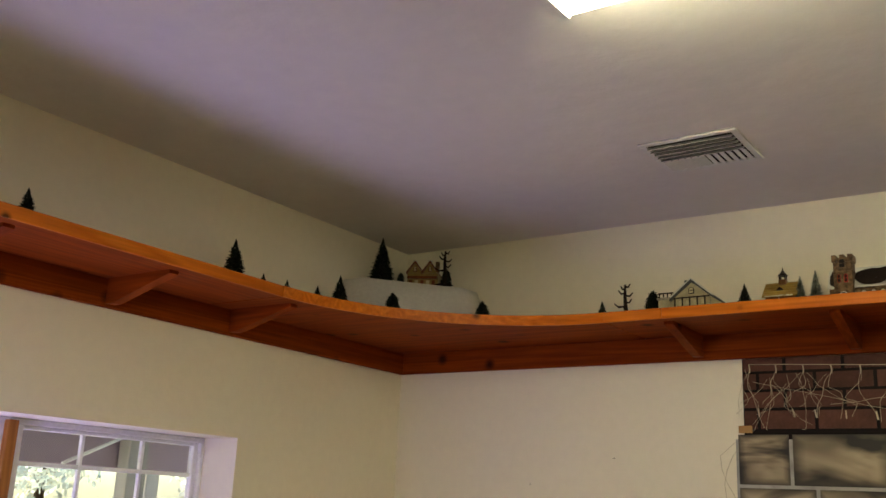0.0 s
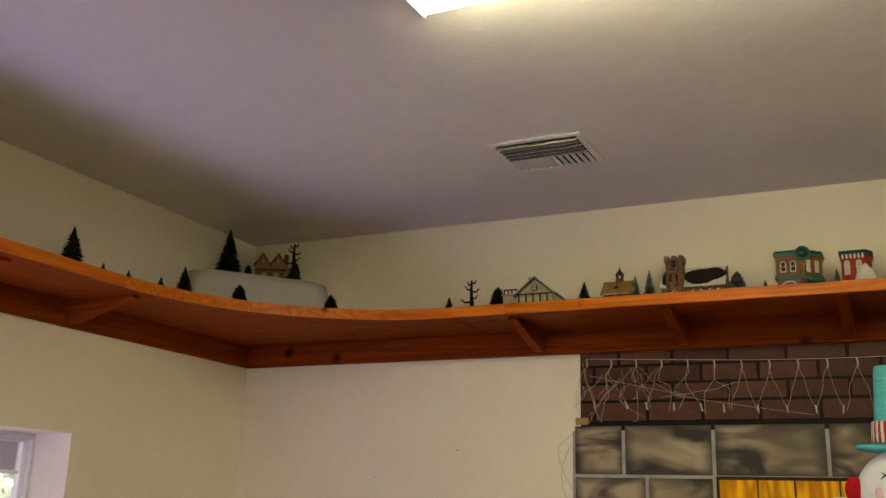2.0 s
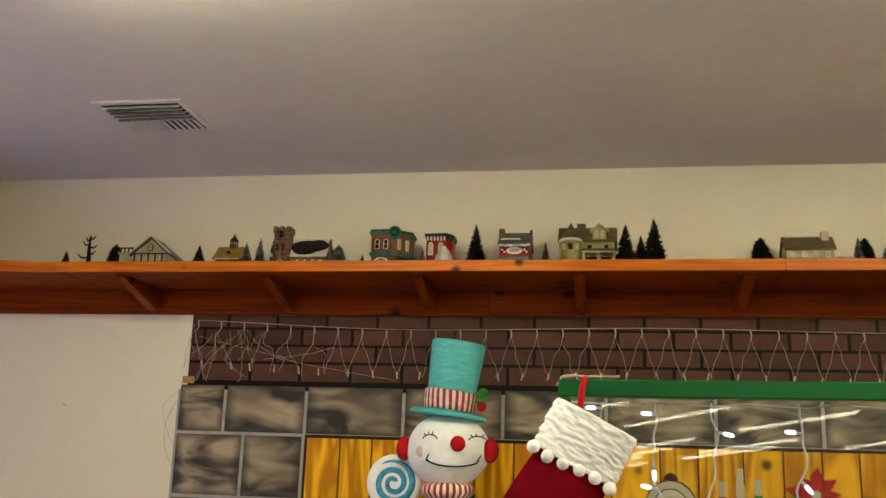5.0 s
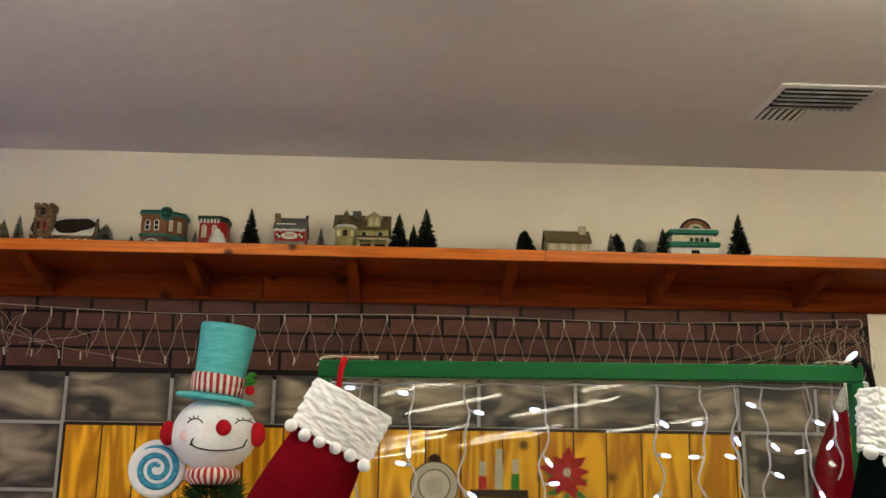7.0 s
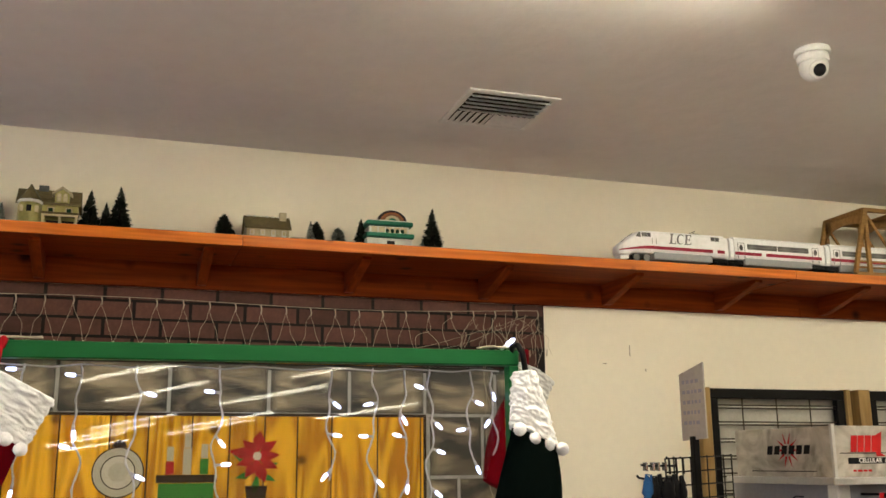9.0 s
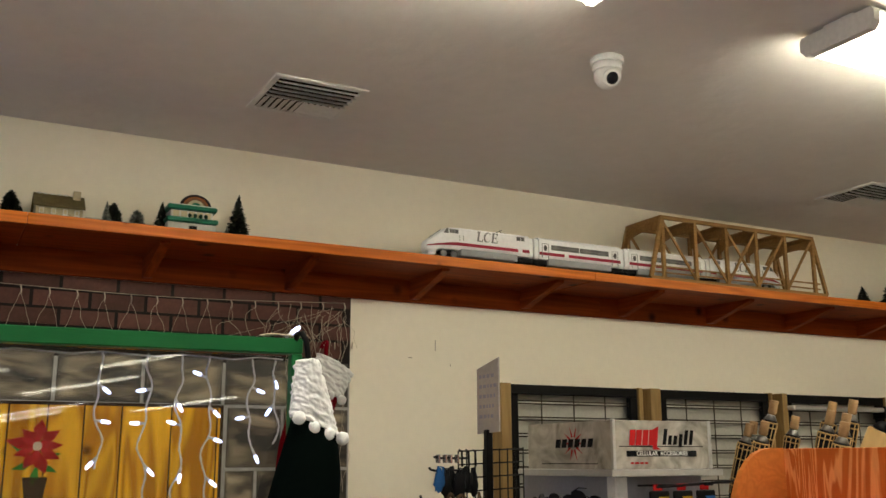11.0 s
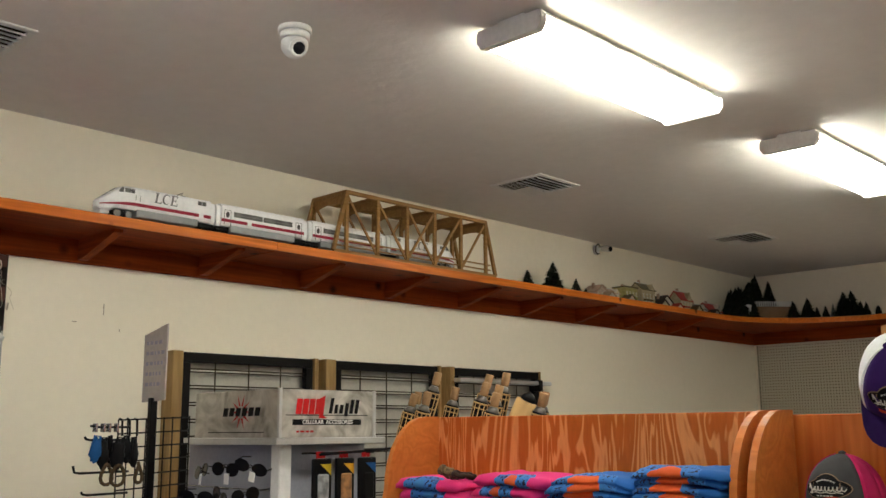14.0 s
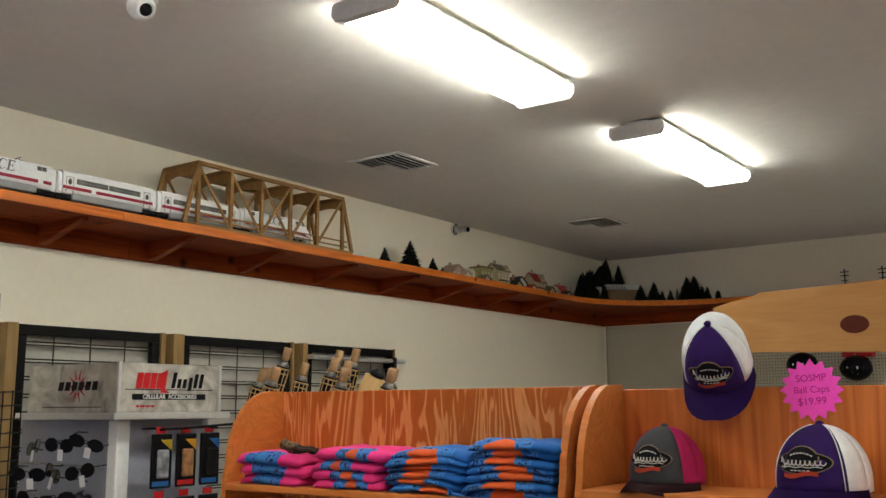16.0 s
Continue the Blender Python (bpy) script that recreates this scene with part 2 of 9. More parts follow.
WALL = paint("cream_wall_paint", (0.82, 0.76, 0.63), 0.75, second=(0.76, 0.70, 0.57), scale=0.9, amount=0.5, fine=25, fine_amount=0.04, bump=0.25, bump_scale=55)
CEILING = paint("white_ceiling_paint", (0.80, 0.765, 0.735), 0.85, second=(0.74, 0.705, 0.675), scale=0.7, amount=0.4, fine=12, fine_amount=0.05, bump=1.0, bump_scale=12, deep=0.0042)
FLOOR = paint("pale_vinyl_floor", (0.36, 0.34, 0.33), 0.4, scale=2, fine=80)
# one stained pine in two tones: shade painted into boards, light into the front
SHELF_SHADED = wood("shaded_stained_pine", (0.27, 0.050, 0.007), (0.115, 0.018, 0.003), "x", 8, 22, rough=0.55, gloss=0.06, knots=1.5, contrast=0.5, vary=0.38, bands=7, cells_at=5.5)
SHELF_SHADED_Y = wood("shaded_stained_pine_crosswise", (0.27, 0.050, 0.007), (0.115, 0.018, 0.003), "y", 8, 22, rough=0.55, gloss=0.06, knots=1.5, contrast=0.5, vary=0.38, bands=7, cells_at=5.5)
SHELF_LIT_EDGE = wood("lit_stained_pine_edge", (0.62, 0.175, 0.020), (0.46, 0.105, 0.010), "x", 9, 20, rough=0.38, knots=1.0, contrast=0.8, vary=0.34, cells_at=5.5)
SHELF_LIT_EDGE_Y = wood("lit_stained_pine_edge_crosswise", (0.62, 0.175, 0.020), (0.46, 0.105, 0.010), "y", 9, 20, rough=0.38, knots=1.0, contrast=0.8, vary=0.34, cells_at=5.5)
WHITE_METAL = paint("white_enamel", (0.78, 0.77, 0.74), 0.4, scale=6, amount=0.2)
OPENING_SHADE = paint("painted_opening_shade", (0.035, 0.026, 0.018), 0.8)
LAMP_GLOW = glow("lit_acrylic_diffuser", (1.0, 0.93, 0.73), LAMP_POWER)
BLACK = paint("black_paint", (0.006, 0.0055, 0.0055), 0.45, scale=8, amount=0.3)
WHITE_PLASTIC = paint("white_plastic", (0.82, 0.82, 0.82), 0.35, gloss=0.4, scale=10, amount=0.1)


# ---- the room ----
def room():
    bm = bm_new(); add_box(bm, -0.2, EAST + 0.2, SOUTH - 0.2, 0.2, -0.1, 0.0)
    whole("floor", bm, FLOOR, "grey vinyl shop floor", "floor", kind="structure")
    bm = bm_new(); add_box(bm, -0.2, EAST + 0.2, SOUTH - 0.2, 0.2, CEIL, CEIL + 0.12)
    whole("ceiling", bm, CEILING, "off-white knockdown textured ceiling", "ceiling", kind="structure")
    bm = bm_new(); add_box(bm, 0, EAST, 0, 0.2, 0, CEIL)
    whole("wall_north", bm, WALL, "cream painted plaster wall behind the train shelf", "wall", kind="structure")
    bm = bm_new(); add_box(bm, EAST, EAST + 0.2, SOUTH - 0.2, 0.2, 0, CEIL)
    whole("wall_east", bm, WALL, "cream painted end wall", "wall", kind="structure")
    bm = bm_new(); add_box(bm, 0, EAST, SOUTH - 0.2, SOUTH, 0, CEIL)
    whole("wall_south", bm, WALL, "cream painted wall", "wall", kind="structure")
    north = bpy.data.objects["wall_north"]
    for x, z, w, h in ((5.94, 1.90, 0.004, 0.05), (5.80, 1.86, 0.02, 0.004), (6.02, 1.83, 0.004, 0.012), (1.15, 1.72, 0.012, 0.004), (0.75, 1.60, 0.003, 0.01)):
        bm = bm_new(); add_box(bm, x, x + w, -0.0012, -0.0002, z, z + h)
        part("scuff_mark", bm, SCUFF, north)
    # west wall with the window's opening
    y0, y1, z0, z1 = WIN
    bm = bm_new()
    add_box(bm, -0.28, 0, y1, 0.2, 0, CEIL)
    add_box(bm, -0.28, 0, SOUTH - 0.2, y0, 0, CEIL)
    add_box(bm, -0.28, 0, y0, y1, 0, z0)
    add_box(bm, -0.28, 0, y0, y1, z1, CEIL)
    whole("wall_west", bm, WALL, "cream painted plaster wall with a deep window opening", "wall", kind="structure")


SCUFF = paint("grey_scuff", (0.36, 0.31, 0.24), 0.8)
WIN = (-3.2, -1.066, 0.9, 1.72)
FRAME_WHITE = paint("white_window_frame", (0.84, 0.84, 0.84), 0.4, scale=5, amount=0.2)
PANE = glass("window_glass")
STAINED = wood("brown_stained_wood", (0.36, 0.15, 0.04), (0.24, 0.09, 0.02), "z", 10, 10)


def window():
    y0, y1, z0, z1 = WIN
    top = tagged(new("window_1"), "white framed sliding window with muntins in a deep reveal", "window", kind="structure")
    bm = bm_new()
    add_box(bm, -0.25, -0.19, y0, y1, z1 - 0.022, z1, 0.003)
    add_box(bm, -0.25, -0.19, y0, y1, z0, z0 + 0.04, 0.003)
    for a, b in ((y1 - 0.018, y1), (-2.00, -1.900), (y0, y0 + 0.06)):
        add_box(bm, -0.248, -0.188, a, b, z0 + 0.04, z1 - 0.022, 0.003)
    part("window_frame", bm, FRAME_WHITE, top)
    for a, b in ((-1.900, y1 - 0.018), (-3.14, -2.00)):
        bm = bm_new()
        add_box(bm, -0.235, -0.205, a, a + 0.022, z0 + 0.04, z1 - 0.022, 0.002)
        add_box(bm, -0.235, -0.205, b - 0.022, b, z0 + 0.04, z1 - 0.022, 0.002)
        add_box(bm, -0.234, -0.206, a + 0.022, b - 0.022, z1 - 0.036, z1 - 0.022, 0.002)
        add_box(bm, -0.234, -0.206, a + 0.022, b - 0.022, z0 + 0.04, z0 + 0.07, 0.002)
        sash = part("sash", bm, FRAME_WHITE, top)
        for k in (1, 2):
            y = a + (b - a) * k / 3
            bm = bm_new(); add_box(bm, -0.229, -0.211, y - 0.007, y + 0.007, z0 + 0.07, z1 - 0.036, 0.002)
            part("muntin", bm, FRAME_WHITE, sash)
        for z in (1.568, 1.37, 1.17):
            bm = bm_new(); add_box(bm, -0.228, -0.212, a + 0.022, b - 0.022, z - 0.008, z + 0.008, 0.002)
            part("muntin", bm, FRAME_WHITE, sash)
        bm = bm_new(); add_box(bm, -0.2215, -0.2185, a + 0.014, b - 0.014, z0 + 0.05, z1 - 0.028)
        pane = part("pane", bm, PANE, sash)
        pane.visible_shadow = False
    bm = bm_new(); add_box(bm, -0.187, 0.03, y0 - 0.02, y1 + 0.02, z0 - 0.03, z0, 0.004)
    part("window_sill", bm, FRAME_WHITE, top)
    bm = bm_new(); add_box(bm, -0.175, -0.145, -1.972, -1.935, z0, z1 - 0.012, 0.002)
    whole("security_bar", bm, STAINED, "brown stained wooden stick standing in the window", "stick")


def fluorescent_lamp(x, y, z=CEIL, first=None):
    """Wrap-around lamp, its back left corner at x, y; 1.2 m long."""
    if first:
        return copy_thing(first, pose(x, y, z))
    top = thing("ceiling_lamp", pose(x, y, z), "lit white wrap-around fluorescent lamp on the ceiling", "ceiling lamp", "ceiling lamps")
    prof = [(-0.022, -0.024), (-0.028, -0.048), (-0.022, -0.070), (0.004, -0.085), (0.214, -0.085), (0.240, -0.070), (0.246, -0.048), (0.240, -0.024)]
    bm = bm_new()
    add_prism(bm, [(-a, b) for a, b in prof], 0.03, 1.172, "x")
    bm.normal_update()
    for face in bm.faces:
        face.material_index = 1 if abs(face.normal.y) > 0.8 else 0
    part("diffuser", bm, [LAMP_GLOW, LAMP_SIDES], top, "glowing ribbed acrylic diffuser")
    cap_prof = [(-0.024, -0.022), (-0.031, -0.030), (-0.031, -0.062), (-0.012, -0.0855), (0.230, -0.0855), (0.249, -0.062), (0.249, -0.030), (0.242, -0.022)]
    for a, b in ((0.0, 0.0295), (1.1725, 1.195)):
        bm = bm_new()
        add_prism(bm, [(-p, q) for p, q in cap_prof], a, b, "x")
        part("end_cap", bm, WHITE_METAL if a == 0.0 else LAMP_ENDS, top, "white end cap")
    for a, b in ((0.0245, 0.0325), (-0.2505, -0.2425)):
        bm = bm_new(); add_box(bm, 0.03, 1.172, a, b, -0.034, -0.0235, 0.001); part("side_rail", bm, WHITE_METAL, top)
    bm = bm_new(); add_box(bm, 0.0, 1.195, -0.242, 0.024, -0.0218, -0.018); part("tray", bm, WHITE_METAL, top)
    bm = bm_new(); add_box(bm, 0.02, 1.175, -0.165, -0.05, -0.0175, 0.0); part("mounting_channel", bm, WHITE_METAL, top)
    return top


LAMP_SIDES = glow("lit_prismatic_lamp_side", (1.0, 0.93, 0.73), LAMP_POWER * 2.2)
LAMP_ENDS = glow("translucent_lamp_end", (1.0, 0.93, 0.76), 1.2)


def strip_lamp(x, y, first=None):
    """Bare tube under an added dark tray that keeps its glow off the ceiling, hung askew in the rear of the shop; x, y
    is its middle.
    """
    if first:
        copy_thing(first, pose(x, y, CEIL, 0, 0, 50))
        return first
    top = thing("strip_lamp", pose(x, y, CEIL, 0, 0, 50), "lit bare fluorescent tube under an added dark tray", "ceiling lamp", "strip lamps")
    bm = bm_new(); add_box(bm, -0.60, 0.60, -0.11, 0.11, -0.045, 0.0, 0.003); part("shield_tray", bm, BLACK, top, "added dark tray shielding the ceiling")
    bm = bm_new(); add_tube(bm, [(-0.585, 0, -0.082), (0.585, 0, -0.082)], 0.013, 10); part("tube", bm, LAMP_GLOW, top, "glowing glass tube")
    for s in (-1, 1):
        bm = bm_new(); add_box(bm, min(s * 0.586, s * 0.60), max(s * 0.586, s * 0.60), -0.015, 0.015, -0.10, -0.044, 0.002); part("tube_holder", bm, WHITE_METAL, top)
    return top


def ceiling_vent(x, y, w=0.348, d=0.318):
    """Square air outlet; x, y is its middle."""
    top = thing("ceiling_vent", pose(x, y, CEIL, 0, 0, 180), "white louvred ceiling air vent with dark gaps", "air vent", "ceiling vents")
    bm = bm_new()
    e, t = 0.024, 0.008
    add_box(bm, -w / 2, w / 2, -d / 2, -d / 2 + e, -t, 0, 0.002); add_box(bm, -w / 2, w / 2, d / 2 - e, d / 2, -t, 0, 0.002)
    add_box(bm, -w / 2, -w / 2 + e, -d / 2 + e, d / 2 - e, -t, 0, 0.002); add_box(bm, w / 2 - e, w / 2, -d / 2 + e, d / 2 - e, -t, 0, 0.002)
    part("frame", bm, WHITE_METAL, top)
    # dark plate paints the shade inside the duct; the ceiling above is closed
    bm = bm_new(); add_box(bm, -w / 2 + e, w / 2 - e, -d / 2 + e, d / 2 - e, -0.0015, -0.0005)
    part("backing", bm, OPENING_SHADE, top, "dark plate for the shade inside the duct")
    inner = w - 2 * e
    for k in range(5):
        yy = d / 2 - e - 0.016 - k * 0.0315
        bm = bm_new(); add_box(bm, -inner / 2, inner / 2, -0.0115, 0.0115, -0.0008, 0.0008, m=Matrix.Translation((0, yy, -0.011)) @ Matrix.Rotation(radians(-40), 4, "X"))
        part("slat", bm, WHITE_METAL, top)
    for k in range(12):
        xx = -inner / 2 + (k + 0.5) * inner / 12
        bm = bm_new(); add_box(bm, -0.0105, 0.0105, -0.052, 0.052, -0.0008, 0.0008, m=Matrix.Translation((xx, -d / 2 + e + 0.054, -0.0075)) @ Matrix.Rotation(radians(16 if k > 5 else -16), 4, "Y"))
        part("slat", bm, WHITE_METAL, top)
    return top


room()
window()
lamp = fluorescent_lamp(6.235, -2.03)
# last two unseen; the final one is added to brighten the caps
for lx, ly in ((1.9, -1.955), (4.22, -2.0), (8.15, -4.6), (4.4, -4.45)):
    fluorescent_lamp(lx, ly, first=lamp)
copy_thing(lamp, pose(8.14, -2.12, CEIL) @ Matrix.Diagonal((1.05, 1, 1, 1)))
# unseen lamps, added to keep light coming from the rear
for lx, ly in ((2.2, -10.2), (8.6, -10.2), (8.4, -8.0)):
    copy_thing(lamp, pose(lx, ly, CEIL, 0, 0, 90))
strip = None
for lx, ly in ((4.91, -6.87), (3.47, -9.8), (3.40, -9.36), (3.67, -8.79), (3.84, -8.22), (4.56, -8.55), (4.68, -8.12), (3.98, -6.8), (3.80, -6.0), (4.2, -5.66), (5.33, -5.72), (5.9, -7.6), (2.3, -7.4)):
    strip = strip_lamp(lx, ly, strip)
vent = ceiling_vent(1.826, -0.735)
for vx, vy in ((5.01, -0.735), (8.08, -0.775), (10.40, -0.855)):
    copy_thing(vent, pose(vx, vy, CEIL, 0, 0, 180) @ Matrix.Diagonal((1.04, 1.16, 1, 1)))


# ---- the train shelf along three walls ----
def arc_points(cx, cy, r, a0, a1, n=14):
    return [(cx + r * math.cos(radians(a0 + (a1 - a0) * k / n)), cy + r * math.sin(radians(a0 + (a1 - a0) * k / n))) for k in range(n + 1)]


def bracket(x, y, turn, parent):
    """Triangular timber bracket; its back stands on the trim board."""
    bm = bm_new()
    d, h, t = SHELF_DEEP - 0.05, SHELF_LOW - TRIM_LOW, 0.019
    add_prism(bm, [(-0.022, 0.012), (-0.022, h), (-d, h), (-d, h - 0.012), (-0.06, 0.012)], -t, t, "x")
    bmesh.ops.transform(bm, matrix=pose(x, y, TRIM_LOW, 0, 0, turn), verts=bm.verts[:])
    return part("bracket", bm, SHELF_SHADED_Y if turn in (0, 180) else SHELF_SHADED, parent)


def shelf():
    top = thing("wall_shelf", pose(0, 0, 0), "orange stained pine train shelf on timber brackets", "shelf")
    d, e = SHELF_DEEP, EAST
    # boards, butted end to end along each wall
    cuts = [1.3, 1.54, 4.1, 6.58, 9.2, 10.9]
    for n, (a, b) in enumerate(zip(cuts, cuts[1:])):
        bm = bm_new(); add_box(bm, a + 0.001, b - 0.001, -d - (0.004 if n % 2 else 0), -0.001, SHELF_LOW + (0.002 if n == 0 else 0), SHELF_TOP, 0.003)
        part("shelf_board", bm, SHELF_SHADED, top)
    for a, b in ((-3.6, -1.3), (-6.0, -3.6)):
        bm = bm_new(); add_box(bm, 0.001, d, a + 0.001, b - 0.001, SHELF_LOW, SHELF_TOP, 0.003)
        part("shelf_board", bm, SHELF_SHADED_Y, top)
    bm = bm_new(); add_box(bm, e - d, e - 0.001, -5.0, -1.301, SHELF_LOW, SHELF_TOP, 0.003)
    part("shelf_board", bm, SHELF_SHADED_Y, top)
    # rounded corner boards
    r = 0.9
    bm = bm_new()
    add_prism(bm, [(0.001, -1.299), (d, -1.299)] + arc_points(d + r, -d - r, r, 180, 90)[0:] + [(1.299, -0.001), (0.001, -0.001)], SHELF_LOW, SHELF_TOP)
    part("shelf_board", bm, SHELF_SHADED, top)
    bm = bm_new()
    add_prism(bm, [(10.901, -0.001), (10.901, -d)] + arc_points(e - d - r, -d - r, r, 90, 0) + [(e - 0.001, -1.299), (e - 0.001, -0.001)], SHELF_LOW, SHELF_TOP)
    part("shelf_board", bm, SHELF_SHADED, top)
    # added strips in the lit tone, for the light on the boards' front
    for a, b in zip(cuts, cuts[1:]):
        bm = bm_new(); add_box(bm, a + 0.0005, b - 0.0005, -d - 0.014, -d - 0.0045, SHELF_LOW - 0.001, SHELF_TOP + 0.001, 0.002); part("edging", bm, SHELF_LIT_EDGE, top)
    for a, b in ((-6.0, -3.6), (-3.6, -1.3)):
        bm = bm_new(); add_box(bm, d + 0.0005, d + 0.010, a, b - 0.0005, SHELF_LOW - 0.001, SHELF_TOP + 0.001, 0.002); part("edging", bm, SHELF_LIT_EDGE_Y, top)
    bm = bm_new(); add_box(bm, e - d - 0.010, e - d - 0.0005, -5.0, -1.3005, SHELF_LOW - 0.001, SHELF_TOP + 0.001, 0.002); part("edging", bm, SHELF_LIT_EDGE_Y, top)
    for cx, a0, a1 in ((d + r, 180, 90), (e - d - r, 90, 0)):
        bm = bm_new(); add_prism(bm, arc_points(cx, -d - r, r - 0.001, a0, a1) + arc_points(cx, -d - r, r - 0.011, a1, a0), SHELF_LOW - 0.001, SHELF_TOP + 0.001); part("edging", bm, SHELF_LIT_EDGE, top)
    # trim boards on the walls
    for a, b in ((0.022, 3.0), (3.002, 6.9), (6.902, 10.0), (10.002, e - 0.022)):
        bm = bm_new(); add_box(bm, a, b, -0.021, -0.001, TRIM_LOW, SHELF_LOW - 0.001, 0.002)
        part("trim_board", bm, SHELF_SHADED, top)
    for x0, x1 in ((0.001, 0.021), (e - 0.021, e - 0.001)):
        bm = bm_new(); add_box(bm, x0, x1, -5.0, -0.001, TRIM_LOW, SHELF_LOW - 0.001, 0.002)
        part("trim_board", bm, SHELF_SHADED_Y, top)
    for k in range(16):
        bracket(1.545 + 0.61 * k, 0, 0, top)
    for y in (-1.175, -1.765, -2.375, -2.985, -3.595, -4.205):
        bracket(0, y, 90, top)
    for y in (-1.5, -2.1, -2.7, -3.3):
        bracket(e, y, -90, top)


shelf()


# ---- track, model train and bridge ----
RAIL = paint("brass_rail", (0.32, 0.24, 0.12), 0.4, 0.8)
TIE = paint("dark_brown_sleepers", (0.035, 0.022, 0.015), 0.7, scale=20)
TRAIN_WHITE = paint("white_train_body", (0.88, 0.88, 0.89), 0.38, gloss=0.4, second=(0.72, 0.70, 0.67), scale=8, amount=0.3)
TRAIN_RED = paint("dark_red_stripe", (0.34, 0.025, 0.05), 0.4)
TRAIN_GREY = paint("grey_skirt", (0.36, 0.37, 0.38), 0.5)
TRAIN_DARK = paint("smoked_window_strip", (0.10, 0.095, 0.095), 0.2, second=(0.24, 0.23, 0.22), scale=16, amount=0.8)
TRAIN_LOGO = paint("grey_lettering_paint", (0.19, 0.19, 0.19), 0.5)
BOGIE = paint("black_bogie", (0.005, 0.005, 0.005), 0.5)
WHEEL_RIM = paint("bright_wheel_rim", (0.16, 0.155, 0.15), 0.45, 0.4)
SEAM = paint("grey_panel_seam", (0.22, 0.21, 0.20), 0.6)
RAIL_TOP = SHELF_TOP + 0.016
TRACK_Y = -0.290
BRIDGE_WOOD = wood("tan_plywood_strips", (0.33, 0.185, 0.062), (0.20, 0.10, 0.03), "x", 14, 10, rough=0.6, contrast=0.6)


def track_path():
    r, c = 1.01, 1.3
    pts = [(0.29, y) for y in (-5.0, -4.0, -3.0, -2.0)] + arc_points(c, -c, r, 180, 90, 24) + [(x, TRACK_Y) for x in np.linspace(1.5, 10.8, 30)]
    return pts + arc_points(EAST - c, -c, r, 90, 0, 24)[1:] + [(EAST - 0.29, y) for y in (-2.0, -3.0, -4.5)]


def track():
    top = thing("model_railway_track", pose(0, 0, SHELF_TOP), "brass model railway track on dark sleepers along the shelf", "track")
    pts = [Vector((x, y, 0)) for x, y in track_path()]
    for side in (-1, 1):
        line = []
        for k, p in enumerate(pts):
            d = (pts[min(k + 1, len(pts) - 1)] - pts[max(k - 1, 0)]).normalized()
            line.append(p + Vector((-d.y, d.x, 0)) * 0.0225 * side + Vector((0, 0, 0.011)))
        bm = bm_new(); add_tube(bm, line, 0.0045, 4)
        part("rail", bm, RAIL, top)
    bm = bm_new()
    gap, need = 0.034, 0.0
    for a, b in zip(pts, pts[1:]):
        d = b - a
        at = need
        while at < d.length:
            p, ang = a + d.normalized() * at, math.atan2(d.y, d.x)
            add_box(bm, -0.008, 0.008, -0.042, 0.042, 0.0, 0.007, m=pose(p.x, p.y, 0, 0, 0, math.degrees(ang)))
            at += gap
        need = at - d.length
    tagged(part("sleepers", bm, TIE, top), kind="stuff")


SECTION = [(0.86, 0.0), (1.0, 0.13), (1.0, 0.74), (0.975, 0.88), (0.83, 0.965), (0.46, 0.995), (0.0, 1.0)]
CAR_LOW, CAR_HIGH, CAR_HALF = 0.038, 0.143, 0.056


def loft(bm, rows):
    """Skin from cross-sections given as (x, half width, low, high)."""
    rings = []
    for x, h, lo, hi in rows:
        side = [(h * a, lo + (hi - lo) * b) for a, b in SECTION]
        ring = [bm.verts.new((x, y, z)) for y, z in side] + [bm.verts.new((x, -y, z)) for y, z in side[-2::-1]]
        rings.append(ring)
    n = len(rings[0])
    for a, b in zip(rings, rings[1:]):
        for k in range(n):
            bm.faces.new((a[k], a[(k + 1) % n], b[(k + 1) % n], b[k])).smooth = False
    bm.faces.new(rings[0][::-1]); bm.faces.new(rings[-1])


def both_sides(bm, x0, x1, z0, z1, y=CAR_HALF, thick=0.0011):
    for s in (-1, 1):
        add_box(bm, x0, x1, min(s * (y - 0.002), s * (y + thick)), max(s * (y - 0.002), s * (y + thick)), z0, z1)


def side_pieces(name, material, parent, x0, x1, z0, z1, y=CAR_HALF, thick=0.0011, label=""):
    """The same piece on either flank, each a part of its own."""
    for s in (-1, 1):
        bm = bm_new(); add_box(bm, x0, x1, min(s * (y - 0.002), s * (y + thick)), max(s * (y - 0.002), s * (y + thick)), z0, z1)
        part(name, bm, material, parent, label)


def bogie(x, parent, bright=False):
    bm = bm_new()
    add_box(bm, x - 0.045, x + 0.045, -0.036, 0.036, 0.012, 0.030, 0.003)
    for s in (-1, 1):
        add_box(bm, x - 0.040, x + 0.040, min(s * 0.034, s * 0.043), max(s * 0.034, s * 0.043), 0.010, 0.034, 0.003)
        for dx in (-0.026, 0.026):
            add_box(bm, x + dx - 0.009, x + dx + 0.009, min(s * 0.042, s * 0.047), max(s * 0.042, s * 0.047), 0.010, 0.021, 0.002)
    truck = part("bogie", bm, BOGIE, parent, "black plastic bogie")
    for dx in (-0.026, 0.026):
        for s in (-1, 1):
            bm = bm_new(); add_lathe(bm, [(0.0155, -0.003), (0.0155, 0.003)], 18, m=pose(x + dx, s * 0.030, 0.0155, 90))
            if bright:
                add_lathe(bm, [(0.0135, -0.001), (0.0165, -0.001), (0.0165, 0.001), (0.0135, 0.001)], 18, m=pose(x + dx, s * 0.0475, 0.0165, 90), slot=1)
            part("wheel", bm, [BOGIE, WHEEL_RIM], truck)


